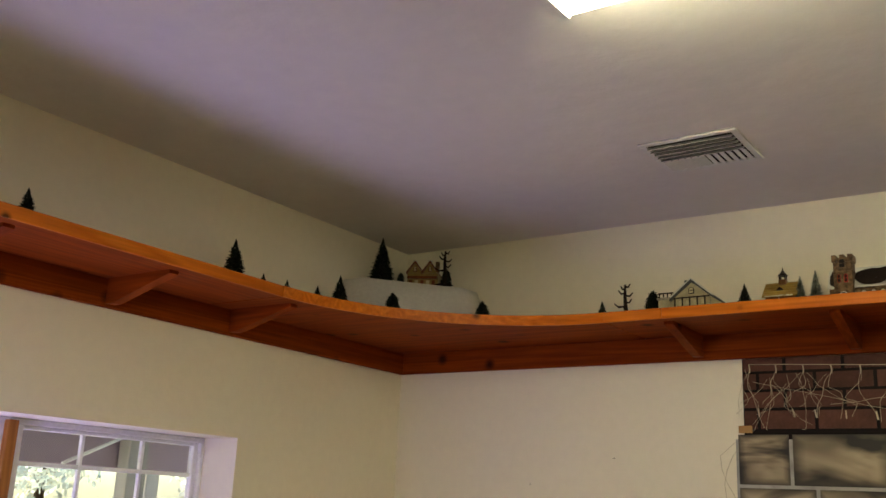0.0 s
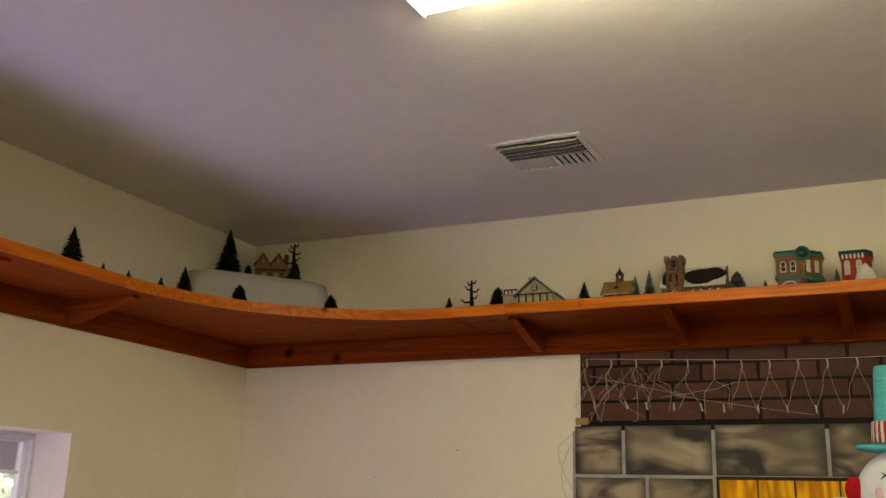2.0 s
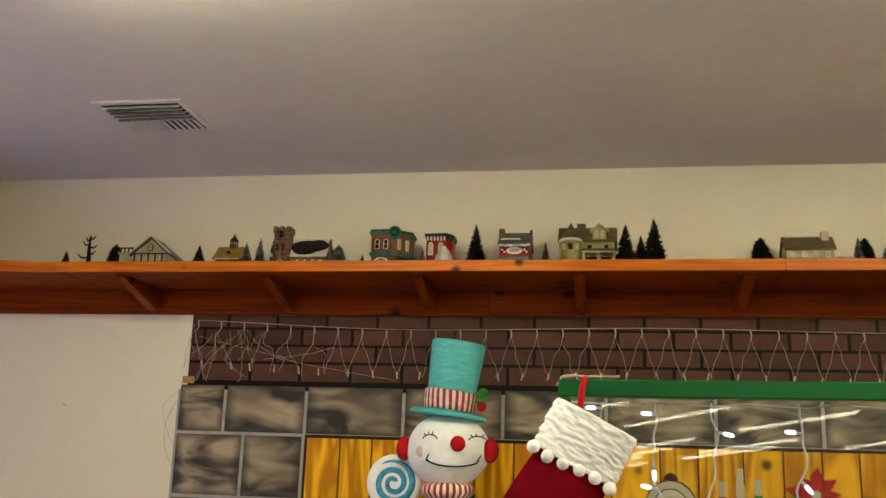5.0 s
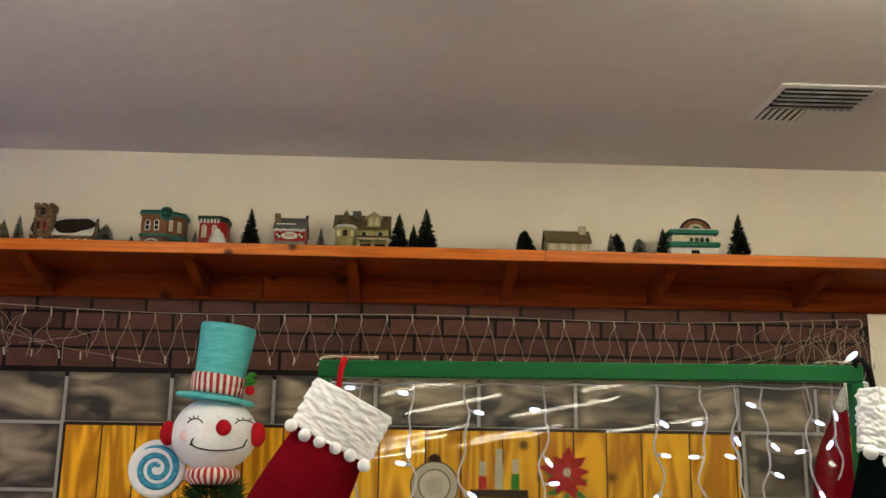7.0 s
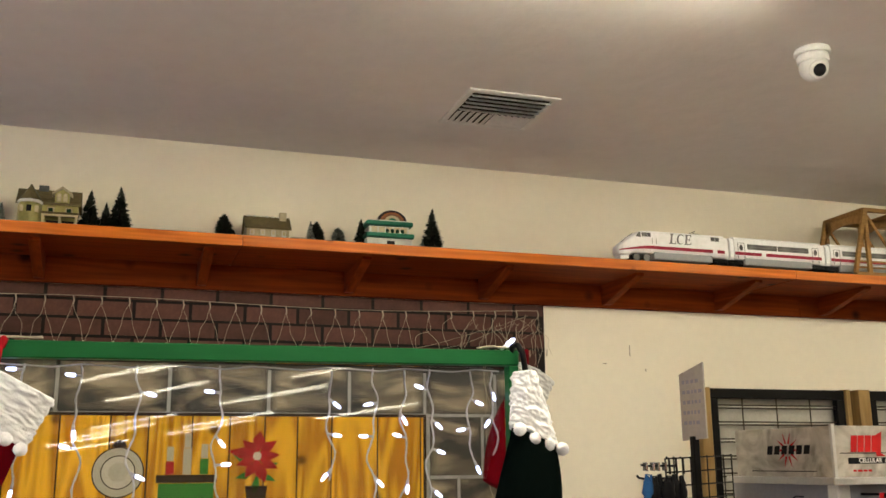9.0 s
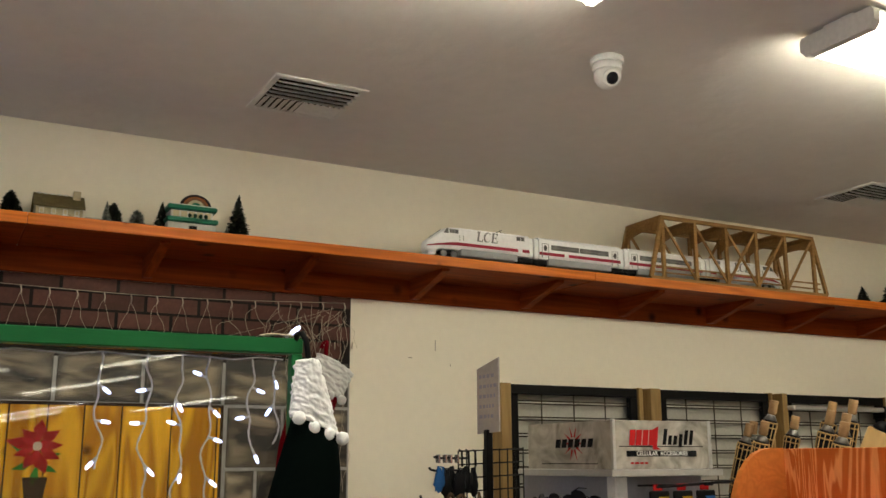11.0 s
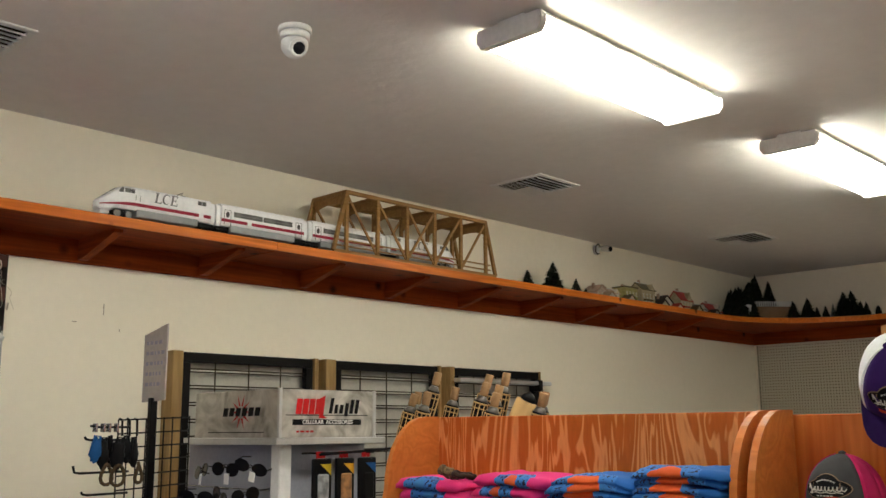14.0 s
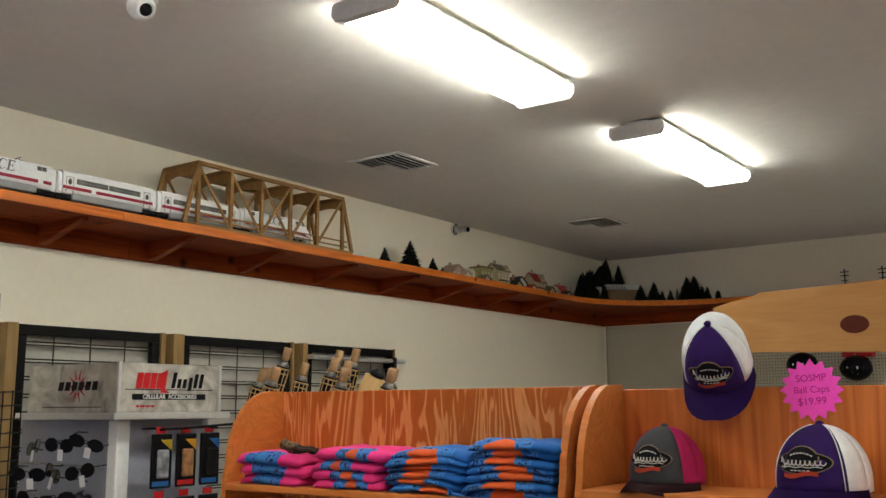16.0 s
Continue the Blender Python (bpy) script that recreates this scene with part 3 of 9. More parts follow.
def coach(x, first=None):
    m = pose(x, TRACK_Y, RAIL_TOP)
    if first:
        return copy_thing(first, m)
    n = 0.52
    top = thing("train_coach", m, "white model train coach with red stripe and smoked windows", "model train", "cars of the model train")
    bm = bm_new(); loft(bm, [(0.022, CAR_HALF, CAR_LOW, CAR_HIGH), (n - 0.022, CAR_HALF, CAR_LOW, CAR_HIGH)])
    part("body", bm, TRAIN_WHITE, top)
    for a, b in ((0.0, 0.0215), (n - 0.0215, n)):
        bm = bm_new(); loft(bm, [(a, 0.050, 0.034, 0.136), (b, 0.050, 0.034, 0.136)])
        both_sides(bm, a + 0.001, b - 0.001, 0.056, 0.066, 0.050)
        part("gangway", bm, TRAIN_WHITE, top, "white connecting gangway")
    side_pieces("stripe", TRAIN_RED, top, 0.023, n - 0.023, 0.0555, 0.070, label="dark red side stripe")
    side_pieces("emblem", TRAIN_WHITE, top, 0.165, 0.188, 0.0545, 0.071, thick=0.0016)
    side_pieces("window_band", TRAIN_DARK, top, 0.090, 0.425, 0.084, 0.108, thick=0.0013, label="smoked grey window band")
    side_pieces("window_rail", SEAM, top, 0.092, 0.423, 0.0935, 0.0955, thick=0.0018, label="pale inner rail of the windows")
    side_pieces("window_post", TRAIN_WHITE, top, 0.250, 0.254, 0.083, 0.109, thick=0.0017)
    bm = bm_new(); add_box(bm, 0.075, n - 0.075, -0.052, 0.052, 0.012, 0.046, 0.003)
    part("skirt", bm, TRAIN_GREY, top, "grey side skirt")
    for dx in (0.038, n - 0.074):
        for s in (-1, 1):
            bm = bm_new()
            for a, b, c, d in ((dx, dx + 0.0015, 0.042, 0.112), (dx + 0.0345, dx + 0.036, 0.042, 0.112), (dx, dx + 0.036, 0.1105, 0.112)):
                add_box(bm, a, b, min(s * (CAR_HALF - 0.002), s * (CAR_HALF + 0.0018)), max(s * (CAR_HALF - 0.002), s * (CAR_HALF + 0.0018)), c, d)
            door = part("door_seam", bm, SEAM, top)
        for s in (-1, 1):
            bm = bm_new(); add_lathe(bm, [(1.0, -0.001), (1.0, 0.001)], 16, m=Matrix.Translation((dx + 0.018, s * (CAR_HALF + 0.001), 0.090)) @ Matrix.Rotation(radians(90), 4, "X") @ Matrix.Diagonal((0.009, 0.014, 1, 1)))
            part("door_window", bm, TRAIN_DARK, door)
    bogie(0.035, top); bogie(n - 0.035, top)
    return top


NOSE = [(0.0, 0.016, 0.040, 0.062), (0.006, 0.030, 0.030, 0.071), (0.022, 0.041, 0.025, 0.084), (0.045, 0.048, 0.024, 0.101), (0.056, 0.050, 0.034, 0.111), (0.070, 0.052, CAR_LOW, 0.121), (0.090, 0.054, CAR_LOW, 0.134), (0.115, 0.0555, CAR_LOW, 0.141), (0.150, CAR_HALF, CAR_LOW, CAR_HIGH)]


def power_car(m, first=None):
    if first:
        return copy_thing(first, m)
    n = 0.55
    top = thing("train_power_car", m, "white streamlined model power car with red stripe", "model train", "cars of the model train")
    bm = bm_new(); loft(bm, NOSE + [(n - 0.022, CAR_HALF, CAR_LOW, CAR_HIGH)])
    part("body", bm, TRAIN_WHITE, top)
    bm = bm_new(); loft(bm, [(n - 0.0215, 0.050, 0.034, 0.136), (n, 0.050, 0.034, 0.136)])
    part("gangway", bm, TRAIN_WHITE, top, "white connecting gangway")
    # stripe that bends down to the nose
    bm = bm_new()
    rows = [(x, h, 0.0465 + 0.009 * min(1, x / 0.13), 0.050 + 0.020 * min(1, x / 0.13)) for x, h, _, _ in NOSE[1:]] + [(n - 0.023, CAR_HALF, 0.0555, 0.070)]
    for s in (-1, 1):
        line = [[bm.verts.new((x, s * (h + o), z)) for z, o in ((lo, 0.0012), (hi, 0.0012), (hi, -0.002), (lo, -0.002))] for x, h, lo, hi in rows]
        for a, b in zip(line, line[1:]):
            for k in range(4):
                bm.faces.new((a[k], a[(k + 1) % 4], b[(k + 1) % 4], b[k]))
        bm.faces.new(line[0]); bm.faces.new(line[-1][::-1])
    part("stripe", bm, TRAIN_RED, top, "dark red side stripe")
    side_pieces("emblem", TRAIN_WHITE, top, n - 0.085, n - 0.062, 0.0545, 0.071, thick=0.0016)
    # windscreen
    bm = bm_new()
    rows = [(0.030, 0.026, 0.0915), (0.045, 0.032, 0.1025), (0.070, 0.036, 0.1225), (0.088, 0.034, 0.1345)]
    line = [[bm.verts.new((x, y * h, z - 0.006 * abs(y))) for y in (-1, -0.5, 0, 0.5, 1)] for x, h, z in rows]
    for a, b in zip(line, line[1:]):
        for k in range(4):
            bm.faces.new((a[k], a[k + 1], b[k + 1], b[k]))
    bmesh.ops.solidify(bm, geom=bm.faces[:], thickness=0.002)
    part("windscreen", bm, TRAIN_DARK, top, "dark sloping windscreen")
    for s in (-1, 1):
        bm = bm_new(); add_prism(bm, [(0.076, 0.108), (0.100, 0.108), (0.100, 0.130), (0.092, 0.130)], min(s * 0.0505, s * 0.0565), max(s * 0.0535, s * 0.0565), "y"); part("side_window", bm, TRAIN_DARK, top, "dark grey side window")
    for a, b, y in ((0.106, 0.132, 0.0555), (0.134, 0.150, 0.0555), (n - 0.092, n - 0.072, CAR_HALF), (n - 0.069, n - 0.050, CAR_HALF)):
        side_pieces("side_window", TRAIN_DARK, top, a, b, 0.110, 0.128, y, label="dark grey side window")
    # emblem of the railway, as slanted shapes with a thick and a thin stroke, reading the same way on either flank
    def slanted(pts):
        for s in (-1, 1):
            bm = bm_new()
            add_prism(bm, [(0.3025 - s * (1.17 * (x - 0.2505) + 0.16 * (z - 0.108)), z) for x, z in pts], min(s * 0.0530, s * 0.0574), max(s * 0.0530, s * 0.0574), "y"); part("emblem_bar", bm, TRAIN_LOGO, top, "grey slanted emblem stroke")
    lo, hi = 0.085, 0.131
    for a, b, c, d in ((0.206, 0.213, lo, hi), (0.203, 0.216, hi - 0.003, hi), (0.203, 0.229, lo, lo + 0.0035), (0.228, 0.2305, lo, lo + 0.011),
                       (0.271, 0.278, lo, hi), (0.268, 0.297, lo, lo + 0.0035), (0.268, 0.294, hi - 0.0035, hi), (0.278, 0.289, 0.1075, 0.1105), (0.2945, 0.297, lo, lo + 0.011), (0.2915, 0.294, hi - 0.010, hi), (0.287, 0.289, 0.103, 0.115)):
        slanted([(a, c), (b, c), (b, d), (a, d)])
    ring = [(0.249 + 0.0165 * math.cos(a), 0.108 + 0.0235 * math.sin(a), 0.252 + 0.0125 * math.cos(a), 0.108 + 0.0205 * math.sin(a)) for a in [radians(40 + 280 * k / 12) for k in range(13)]]
    for p, q in zip(ring, ring[1:]):
        slanted([(p[0], p[1]), (q[0], q[1]), (q[2], q[3]), (p[2], p[3])])
    for a in (0.156, 0.176):
        side_pieces("handrail", SEAM, top, a, a + 0.0015, 0.078, 0.104, thick=0.0014)
    bm = bm_new(); add_box(bm, 0.165, n - 0.085, -0.052, 0.052, 0.012, 0.046, 0.003)
    part("skirt", bm, TRAIN_GREY, top, "grey side skirt")
    bm = bm_new(); add_prism(bm, [(0.012, -0.026), (0.012, 0.026), (0.045, 0.042), (0.045, -0.042)], 0.010, 0.026)
    part("plough", bm, TRAIN_WHITE, top, "white nose apron")
    bm = bm_new()
    for s in (-1, 1):
        add_tube(bm, [(n - 0.070, s * 0.016, 0.144), (n - 0.150, s * 0.012, 0.150), (n - 0.155, s * 0.012, 0.158)], 0.0012, 4)
    add_tube(bm, [(n - 0.155, -0.03, 0.158), (n - 0.155, 0.03, 0.158)], 0.0013, 4)
    part("pantograph", bm, BOGIE, top, "folded black pantograph")
    bogie(0.105, top, True); bogie(n - 0.038, top)
    return top


def beam(bm, a, b, w=0.010, d=0.008):
    """A square strip of wood from a to b."""
    a, b = Vector(a), Vector(b)
    along = (b - a)
    m = Matrix.Translation((a + b) / 2) @ along.to_track_quat("X", "Z").to_matrix().to_4x4()
    h = along.length / 2
    add_box(bm, -h, h, -d, d, -w, w, 0.001, m=m)


def bridge():
    top = thing("model_truss_bridge", pose(6.94, -0.388, SHELF_TOP), "tan wooden model truss bridge spanning the track", "model bridge")
    n, w, h = 1.235, 0.27, 0.325
    t0, t1 = 0.085, 1.15
    nodes = [t0 + (t1 - t0) * k / 5 for k in range(6)]
    for y in (0.0, w):
        bm = bm_new(); beam(bm, (t0 - 0.008, y, h), (t1 + 0.008, y, h)); part("top_chord", bm, BRIDGE_WOOD, top)
        bm = bm_new(); beam(bm, (0, y, 0.010), (n, y, 0.010)); part("bottom_chord", bm, BRIDGE_WOOD, top)
        for a, b in (((0.0, y, 0.012), (t0, y, h)), ((n, y, 0.012), (t1, y, h))):
            bm = bm_new(); beam(bm, a, b); part("end_post", bm, BRIDGE_WOOD, top)
        for x in nodes:
            bm = bm_new(); beam(bm, (x, y, 0.018), (x, y, h - 0.008)); part("upright", bm, BRIDGE_WOOD, top)
        for a, b in ((0, 1), (1, 2), (2, 3), (3, 2), (4, 3), (5, 4)):
            bm = bm_new(); beam(bm, (nodes[a], y + 0.002, h - 0.01), (nodes[b], y + 0.002, 0.018), 0.007, 0.004); part("diagonal", bm, BRIDGE_WOOD, top)
        for z in (0.045, 0.075):
            bm = bm_new(); beam(bm, (0.03, y + (0.012 if y == 0 else -0.012), z), (n - 0.03, y + (0.012 if y == 0 else -0.012), z), 0.004, 0.003); part("guard_rail", bm, BRIDGE_WOOD, top)
    for k, x in enumerate(nodes):
        bm = bm_new(); beam(bm, (x, 0, h + 0.002), (x, w, h + 0.002)); part("cross_beam", bm, BRIDGE_WOOD, top)
        bm = bm_new()
        arch = [(0.006, h - 0.006), (0.006, h - 0.088)] + [(w / 2 + (w / 2 - 0.006) * math.cos(a), h - 0.088 + 0.042 * math.sin(a)) for a in [math.pi - math.pi * j / 10 for j in range(1, 10)]] + [(w - 0.006, h - 0.088), (w - 0.006, h - 0.006)]
        add_prism(bm, arch, x - 0.003, x + 0.003, "x"); part("portal_arch", bm, BRIDGE_WOOD, top)
    for a, b in zip(nodes, nodes[1:]):
        bm = bm_new(); beam(bm, (a, 0.01, h + 0.001), (b, w - 0.01, h + 0.001), 0.004, 0.004); part("top_brace", bm, BRIDGE_WOOD, top)


track()
loco = power_car(pose(5.730, TRACK_Y, RAIL_TOP))
carriage = coach(6.290)
coach(6.820, carriage)
power_car(pose(7.900, TRACK_Y, RAIL_TOP, 0, 0, 180), loco)
bridge()


# ---- ceramic village and brush trees on the shelf ----
NEEDLES = paint("dark_green_bristles", (0.010, 0.015, 0.009), 0.85, second=(0.035, 0.040, 0.026), scale=55, amount=0.8, islands=0.6)
SNOWY = paint("snow_tipped_bristles", (0.05, 0.065, 0.045), 0.8, second=(0.45, 0.46, 0.42), scale=38, amount=0.75, islands=0.5)
BARK = paint("dark_brown_bark", (0.018, 0.011, 0.007), 0.85, scale=40)
SNOW = paint("glazed_snow", (0.68, 0.67, 0.62), 0.5, second=(0.5, 0.49, 0.45), scale=25)
LIT_WINDOW = paint("pale_window", (0.62, 0.55, 0.36), 0.3, second=(0.4, 0.33, 0.2), scale=60, amount=0.6)
BASE_SNOW = paint("dirty_snow_base", (0.52, 0.47, 0.38), 0.6, second=(0.16, 0.12, 0.07), scale=45, amount=0.9)
CLOTH_WHITE = paint("white_snow_cloth", (0.62, 0.60, 0.56), 0.9, second=(0.5, 0.48, 0.44), scale=5, bump=0.4, bump_scale=30)


def glazed(name, colour):
    return paint(name, colour, 0.35, second=tuple(c * 0.6 for c in colour), scale=40, amount=0.6, fine=150, fine_amount=0.2, bump=0.2, bump_scale=200)


def brush_tree(name, height, width, material, m, round_top=False, rows=40, seed=1, first=None):
    if first:
        return copy_thing(first, m)
    rnd = random.Random(seed)
    label = "small snow-dusted brush tree on the shelf" if material is SNOWY else "small dark green brush tree on the shelf"
    top = thing(name, m, label, "model tree", "model trees")
    bm = bm_new()
    add_tube(bm, [(0, 0, 0), (0, 0, height * 0.5), (0, 0, height * 0.97)], [0.006, 0.004, 0.001], 6)
    add_lathe(bm, [(0.014, 0), (0.013, 0.006), (0.006, 0.009)], 10)
    part("trunk", bm, BARK, top)
    bm = bm_new()
    for k in range(rows):
        f = k / (rows - 1)
        z = height * (0.09 + 0.90 * f)
        r = width / 2 * (math.sqrt(max(0.02, 1 - f ** 2.6)) if round_top else (1.0 - f * 0.97) ** 0.8)
        count = max(8, int(34 * r / (width / 2)))
        for j in range(count):
            a = rnd.uniform(0, 2 * math.pi)
            q = r * rnd.uniform(0.70, 1.12)
            dz = rnd.uniform(-0.10, 0.12) * width
            s = 0.0020 + 0.035 * width
            d, t = Vector((math.cos(a), math.sin(a), 0)), Vector((-math.sin(a), math.cos(a), 0))
            base, tip = Vector((0, 0, z)) + d * q * 0.25, Vector((0, 0, z + dz)) + d * q
            up = Vector((0, 0, s * 0.8))
            v = [bm.verts.new(base - t * s * 0.5), bm.verts.new(base + t * s * 0.5), bm.verts.new(tip + t * s * 0.35), bm.verts.new(tip - t * s * 0.35), bm.verts.new((base + tip) / 2 + up)]
            for q4 in ((0, 1, 4), (1, 2, 4), (2, 3, 4), (3, 0, 4)):
                bm.faces.new([v[i] for i in q4])
    part("crown", bm, material, top)
    return top


def bare_tree(x, y, z, h=0.17, first=None):
    if first:
        return copy_thing(first, pose(x, y, z))
    top = thing("bare_tree", pose(x, y, z), "dark bare model tree with stubby branches", "model tree", "model trees")
    bm = bm_new()
    add_tube(bm, [(0, 0, 0), (0.003, 0, h * 0.35), (-0.002, 0.002, h * 0.7), (0, 0, h)], [0.014, 0.010, 0.007, 0.004], 8)
    for k in range(5):
        a = k * 1.25
        add_tube(bm, [(0, 0, 0.01), (0.03 * math.cos(a), 0.03 * math.sin(a), 0.004), (0.045 * math.cos(a), 0.045 * math.sin(a), 0.001)], [0.007, 0.005, 0.002], 5)
    part("trunk", bm, BARK, top)
    for k, (f, side, out) in enumerate(((0.45, -1, 0.045), (0.55, 1, 0.03), (0.72, 1, 0.03), (0.78, -1, 0.026), (0.9, -1, 0.02), (0.95, 1, 0.018))):
        bm = bm_new()
        add_tube(bm, [(0, 0, h * f), (side * out * 0.6, 0.006 * (k % 3 - 1), h * f - 0.003), (side * out, 0.01 * (k % 3 - 1), h * f + 0.012)], [0.005, 0.004, 0.0025], 5)
        part("branch", bm, BARK, top)
    return top


def house(x0, x1, h, wall, roof, label, style="gable", d=0.11, y=-0.135, z=SHELF_TOP, trim=None, turn=0, storeys=2, mx=None, eave=0.62):
    """One ceramic building, front to -y. h: ridge height. Styles: gable (ridge along x), front (gable to the front), flat."""
    w = x1 - x0
    top = thing("village_house", mx or pose((x0 + x1) / 2, y, z, 0, 0, turn), label, "model house", "village houses")
    trim = trim or SNOW
    e = h * (eave if style != "flat" else 0.93)
    bm = bm_new()
    add_box(bm, -w / 2, w / 2, -d / 2, d / 2, 0, e, 0.002)
    if style == "front":
        add_prism(bm, [(-w / 2, e), (w / 2, e), (0, h - 0.004)], -d / 2 + 0.001, d / 2 - 0.001, "y")
    elif style == "gable":
        add_prism(bm, [(-d / 2, e), (d / 2, e), (0, h - 0.004)], -w / 2 + 0.001, w / 2 - 0.001, "x")
    part("wall", bm, wall, top)
    bm = bm_new(); add_box(bm, -w / 2 - 0.009, w / 2 + 0.009, -d / 2 - 0.016, d / 2 + 0.004, 0.0, 0.007, 0.003); part("snowy_base", bm, BASE_SNOW, top)
    o, t = 0.008, 0.006
    if style == "gable":
        for s in (-1, 1):
            bm = bm_new()
            add_prism(bm, [(s * (d / 2 + o), e - o), (s * (d / 2 + o), e - o + t), (0, h + t * 0.5), (0, h - t * 0.5)], -w / 2 - o, w / 2 + o, "x")
            slope = part("roof", bm, roof, top)
        bm = bm_new()
        for k in range(7):
            xx = -w / 2 + w * (k + 0.5) / 7
            add_ball(bm, (xx, -0.004 + 0.003 * (k % 3), h + 0.002), 0.007, 8, 5, (w * 8, 1.4, 0.5))
        part("roof_snow", bm, trim, slope)
    elif style == "front":
        for s in (-1, 1):
            bm = bm_new()
            add_prism(bm, [(s * (w / 2 + o), e - o), (s * (w / 2 + o), e - o + t), (0, h + t * 0.5), (0, h - t * 0.5)], -d / 2 - o, d / 2 + o, "y")
            part("roof", bm, roof, top)
    else:
        bm = bm_new()
        add_box(bm, -w / 2 - 0.006, w / 2 + 0.006, -d / 2 - 0.006, d / 2 + 0.006, e, e + 0.010, 0.002)
        add_box(bm, -w / 2 - 0.002, w / 2 + 0.002, -d / 2 - 0.002, d / 2 + 0.002, e + 0.010, h, 0.002)
        part("cornice", bm, roof, top)
    cols = max(2, int(w / 0.038))
    for row in range(storeys):
        zz = 0.022 + row * (e - 0.02) / storeys
        hh = min(0.030, (e - 0.02) / storeys * 0.62)
        for k in range(cols):
            xx = -w / 2 + w * (k + 0.5) / cols
            if row == 0 and k == cols // 2:
                bm = bm_new(); add_box(bm, xx - 0.009, xx + 0.009, -d / 2 - 0.003, -d / 2, 0.002, 0.036, 0.001)
                part("door", bm, BARK, top)
                continue
            bm = bm_new(); add_box(bm, xx - 0.0085, xx + 0.0085, -d / 2 - 0.003, -d / 2, zz, zz + hh, 0.001)
            frame_part = part("window", bm, trim, top)
            bm = bm_new(); add_box(bm, xx - 0.006, xx + 0.006, -d / 2 - 0.0042, -d / 2 - 0.0028, zz + 0.003, zz + hh - 0.003)
            part("pane", bm, LIT_WINDOW, frame_part)
            bm = bm_new(); add_box(bm, xx - 0.0105, xx + 0.0105, -d / 2 - 0.006, -d / 2, zz - 0.0045, zz - 0.0005, 0.001)
            part("window_sill", bm, trim, frame_part)
    return top


def extra(parent, name, bm, material, label=""):
    return part(name, bm, material, parent, label)


def piece(parent, name, material, x0, x1, y0, y1, z0, z1, bevel=0.001, label=""):
    """A small bevelled block as a part."""
    bm = bm_new(); add_box(bm, x0, x1, y0, y1, z0, z1, bevel)
    return part(name, bm, material, parent, label)


def solid(parent, name, material, outline, low, high, axis="z", label=""):
    bm = bm_new(); add_prism(bm, outline, low, high, axis)
    return part(name, bm, material, parent, label)


def arched(parent, x, z, w, h, y, trim, pane, name="window"):
    """A round-headed window on a front at y: raised frame, pane and a glazing bar."""
    def head(r, low, high):
        return [(x - r, low), (x + r, low)] + [(x + r * math.cos(a), high - r + r * math.sin(a)) for a in [math.pi * k / 6 for k in range(7)]]
    frame_part = solid(parent, name, trim, head(w / 2, z, z + h), y - 0.004, y + 0.001, "y")
    solid(frame_part, "pane", pane, head(w / 2 - 0.003, z + 0.003, z + h - 0.003), y - 0.0052, y - 0.0035, "y")
    piece(frame_part, "glazing_bar", trim, x - w / 2 + 0.002, x + w / 2 - 0.002, y - 0.0062, y - 0.005, z + h * 0.45, z + h * 0.45 + 0.0025, 0)
    return frame_part


def drift(parent, x0, x1, y, z, depth=0.012, high=0.006, seed=0, name="snow_drift"):
    """Uneven ridge of glazed snow along x."""
    bm = bm_new()
    n = max(4, int((x1 - x0) / 0.011))
    for k in range(n):
        xx = x0 + (x1 - x0) * (k + 0.5) / n
        add_ball(bm, (xx, y + 0.25 * depth * math.sin(2.1 * k + seed), z + 0.2 * high * math.sin(3.7 * k + seed)), high, 8, 5, ((x1 - x0) / n / high * 0.75, depth / high * (0.8 + 0.3 * math.sin(1.7 * k + seed)), 0.9))
    return part(name, bm, SNOW, parent, "glazed snow")


def based(m, label, x0, x1, y0=-0.075, y1=0.06):
    top = thing("village_house", m, label, "model house", "village houses")
    piece(top, "snowy_base", BASE_SNOW, x0, x1, y0, y1, 0.0, 0.008, 0.003)
    return top


def slope(parent, material, x0, x1, ya, za, yb, zb, t=0.006, name="roof"):
    """One roof slope between an eave line (ya, za) and a ridge line (yb, zb), with shallow course lines."""
    roof = solid(parent, name, material, [(ya, za), (ya, za + t), (yb, zb + t), (yb, zb)], x0, x1, "x")
    for k in range(1, 5):
        f = k / 5
        yy, zz = ya + (yb - ya) * f, za + (zb - za) * f + t
        piece(roof, "course", material, x0 + 0.001, x1 - 0.001, yy - 0.0012, yy + 0.0012, zz - 0.001, zz + 0.0012, 0)
    return roof


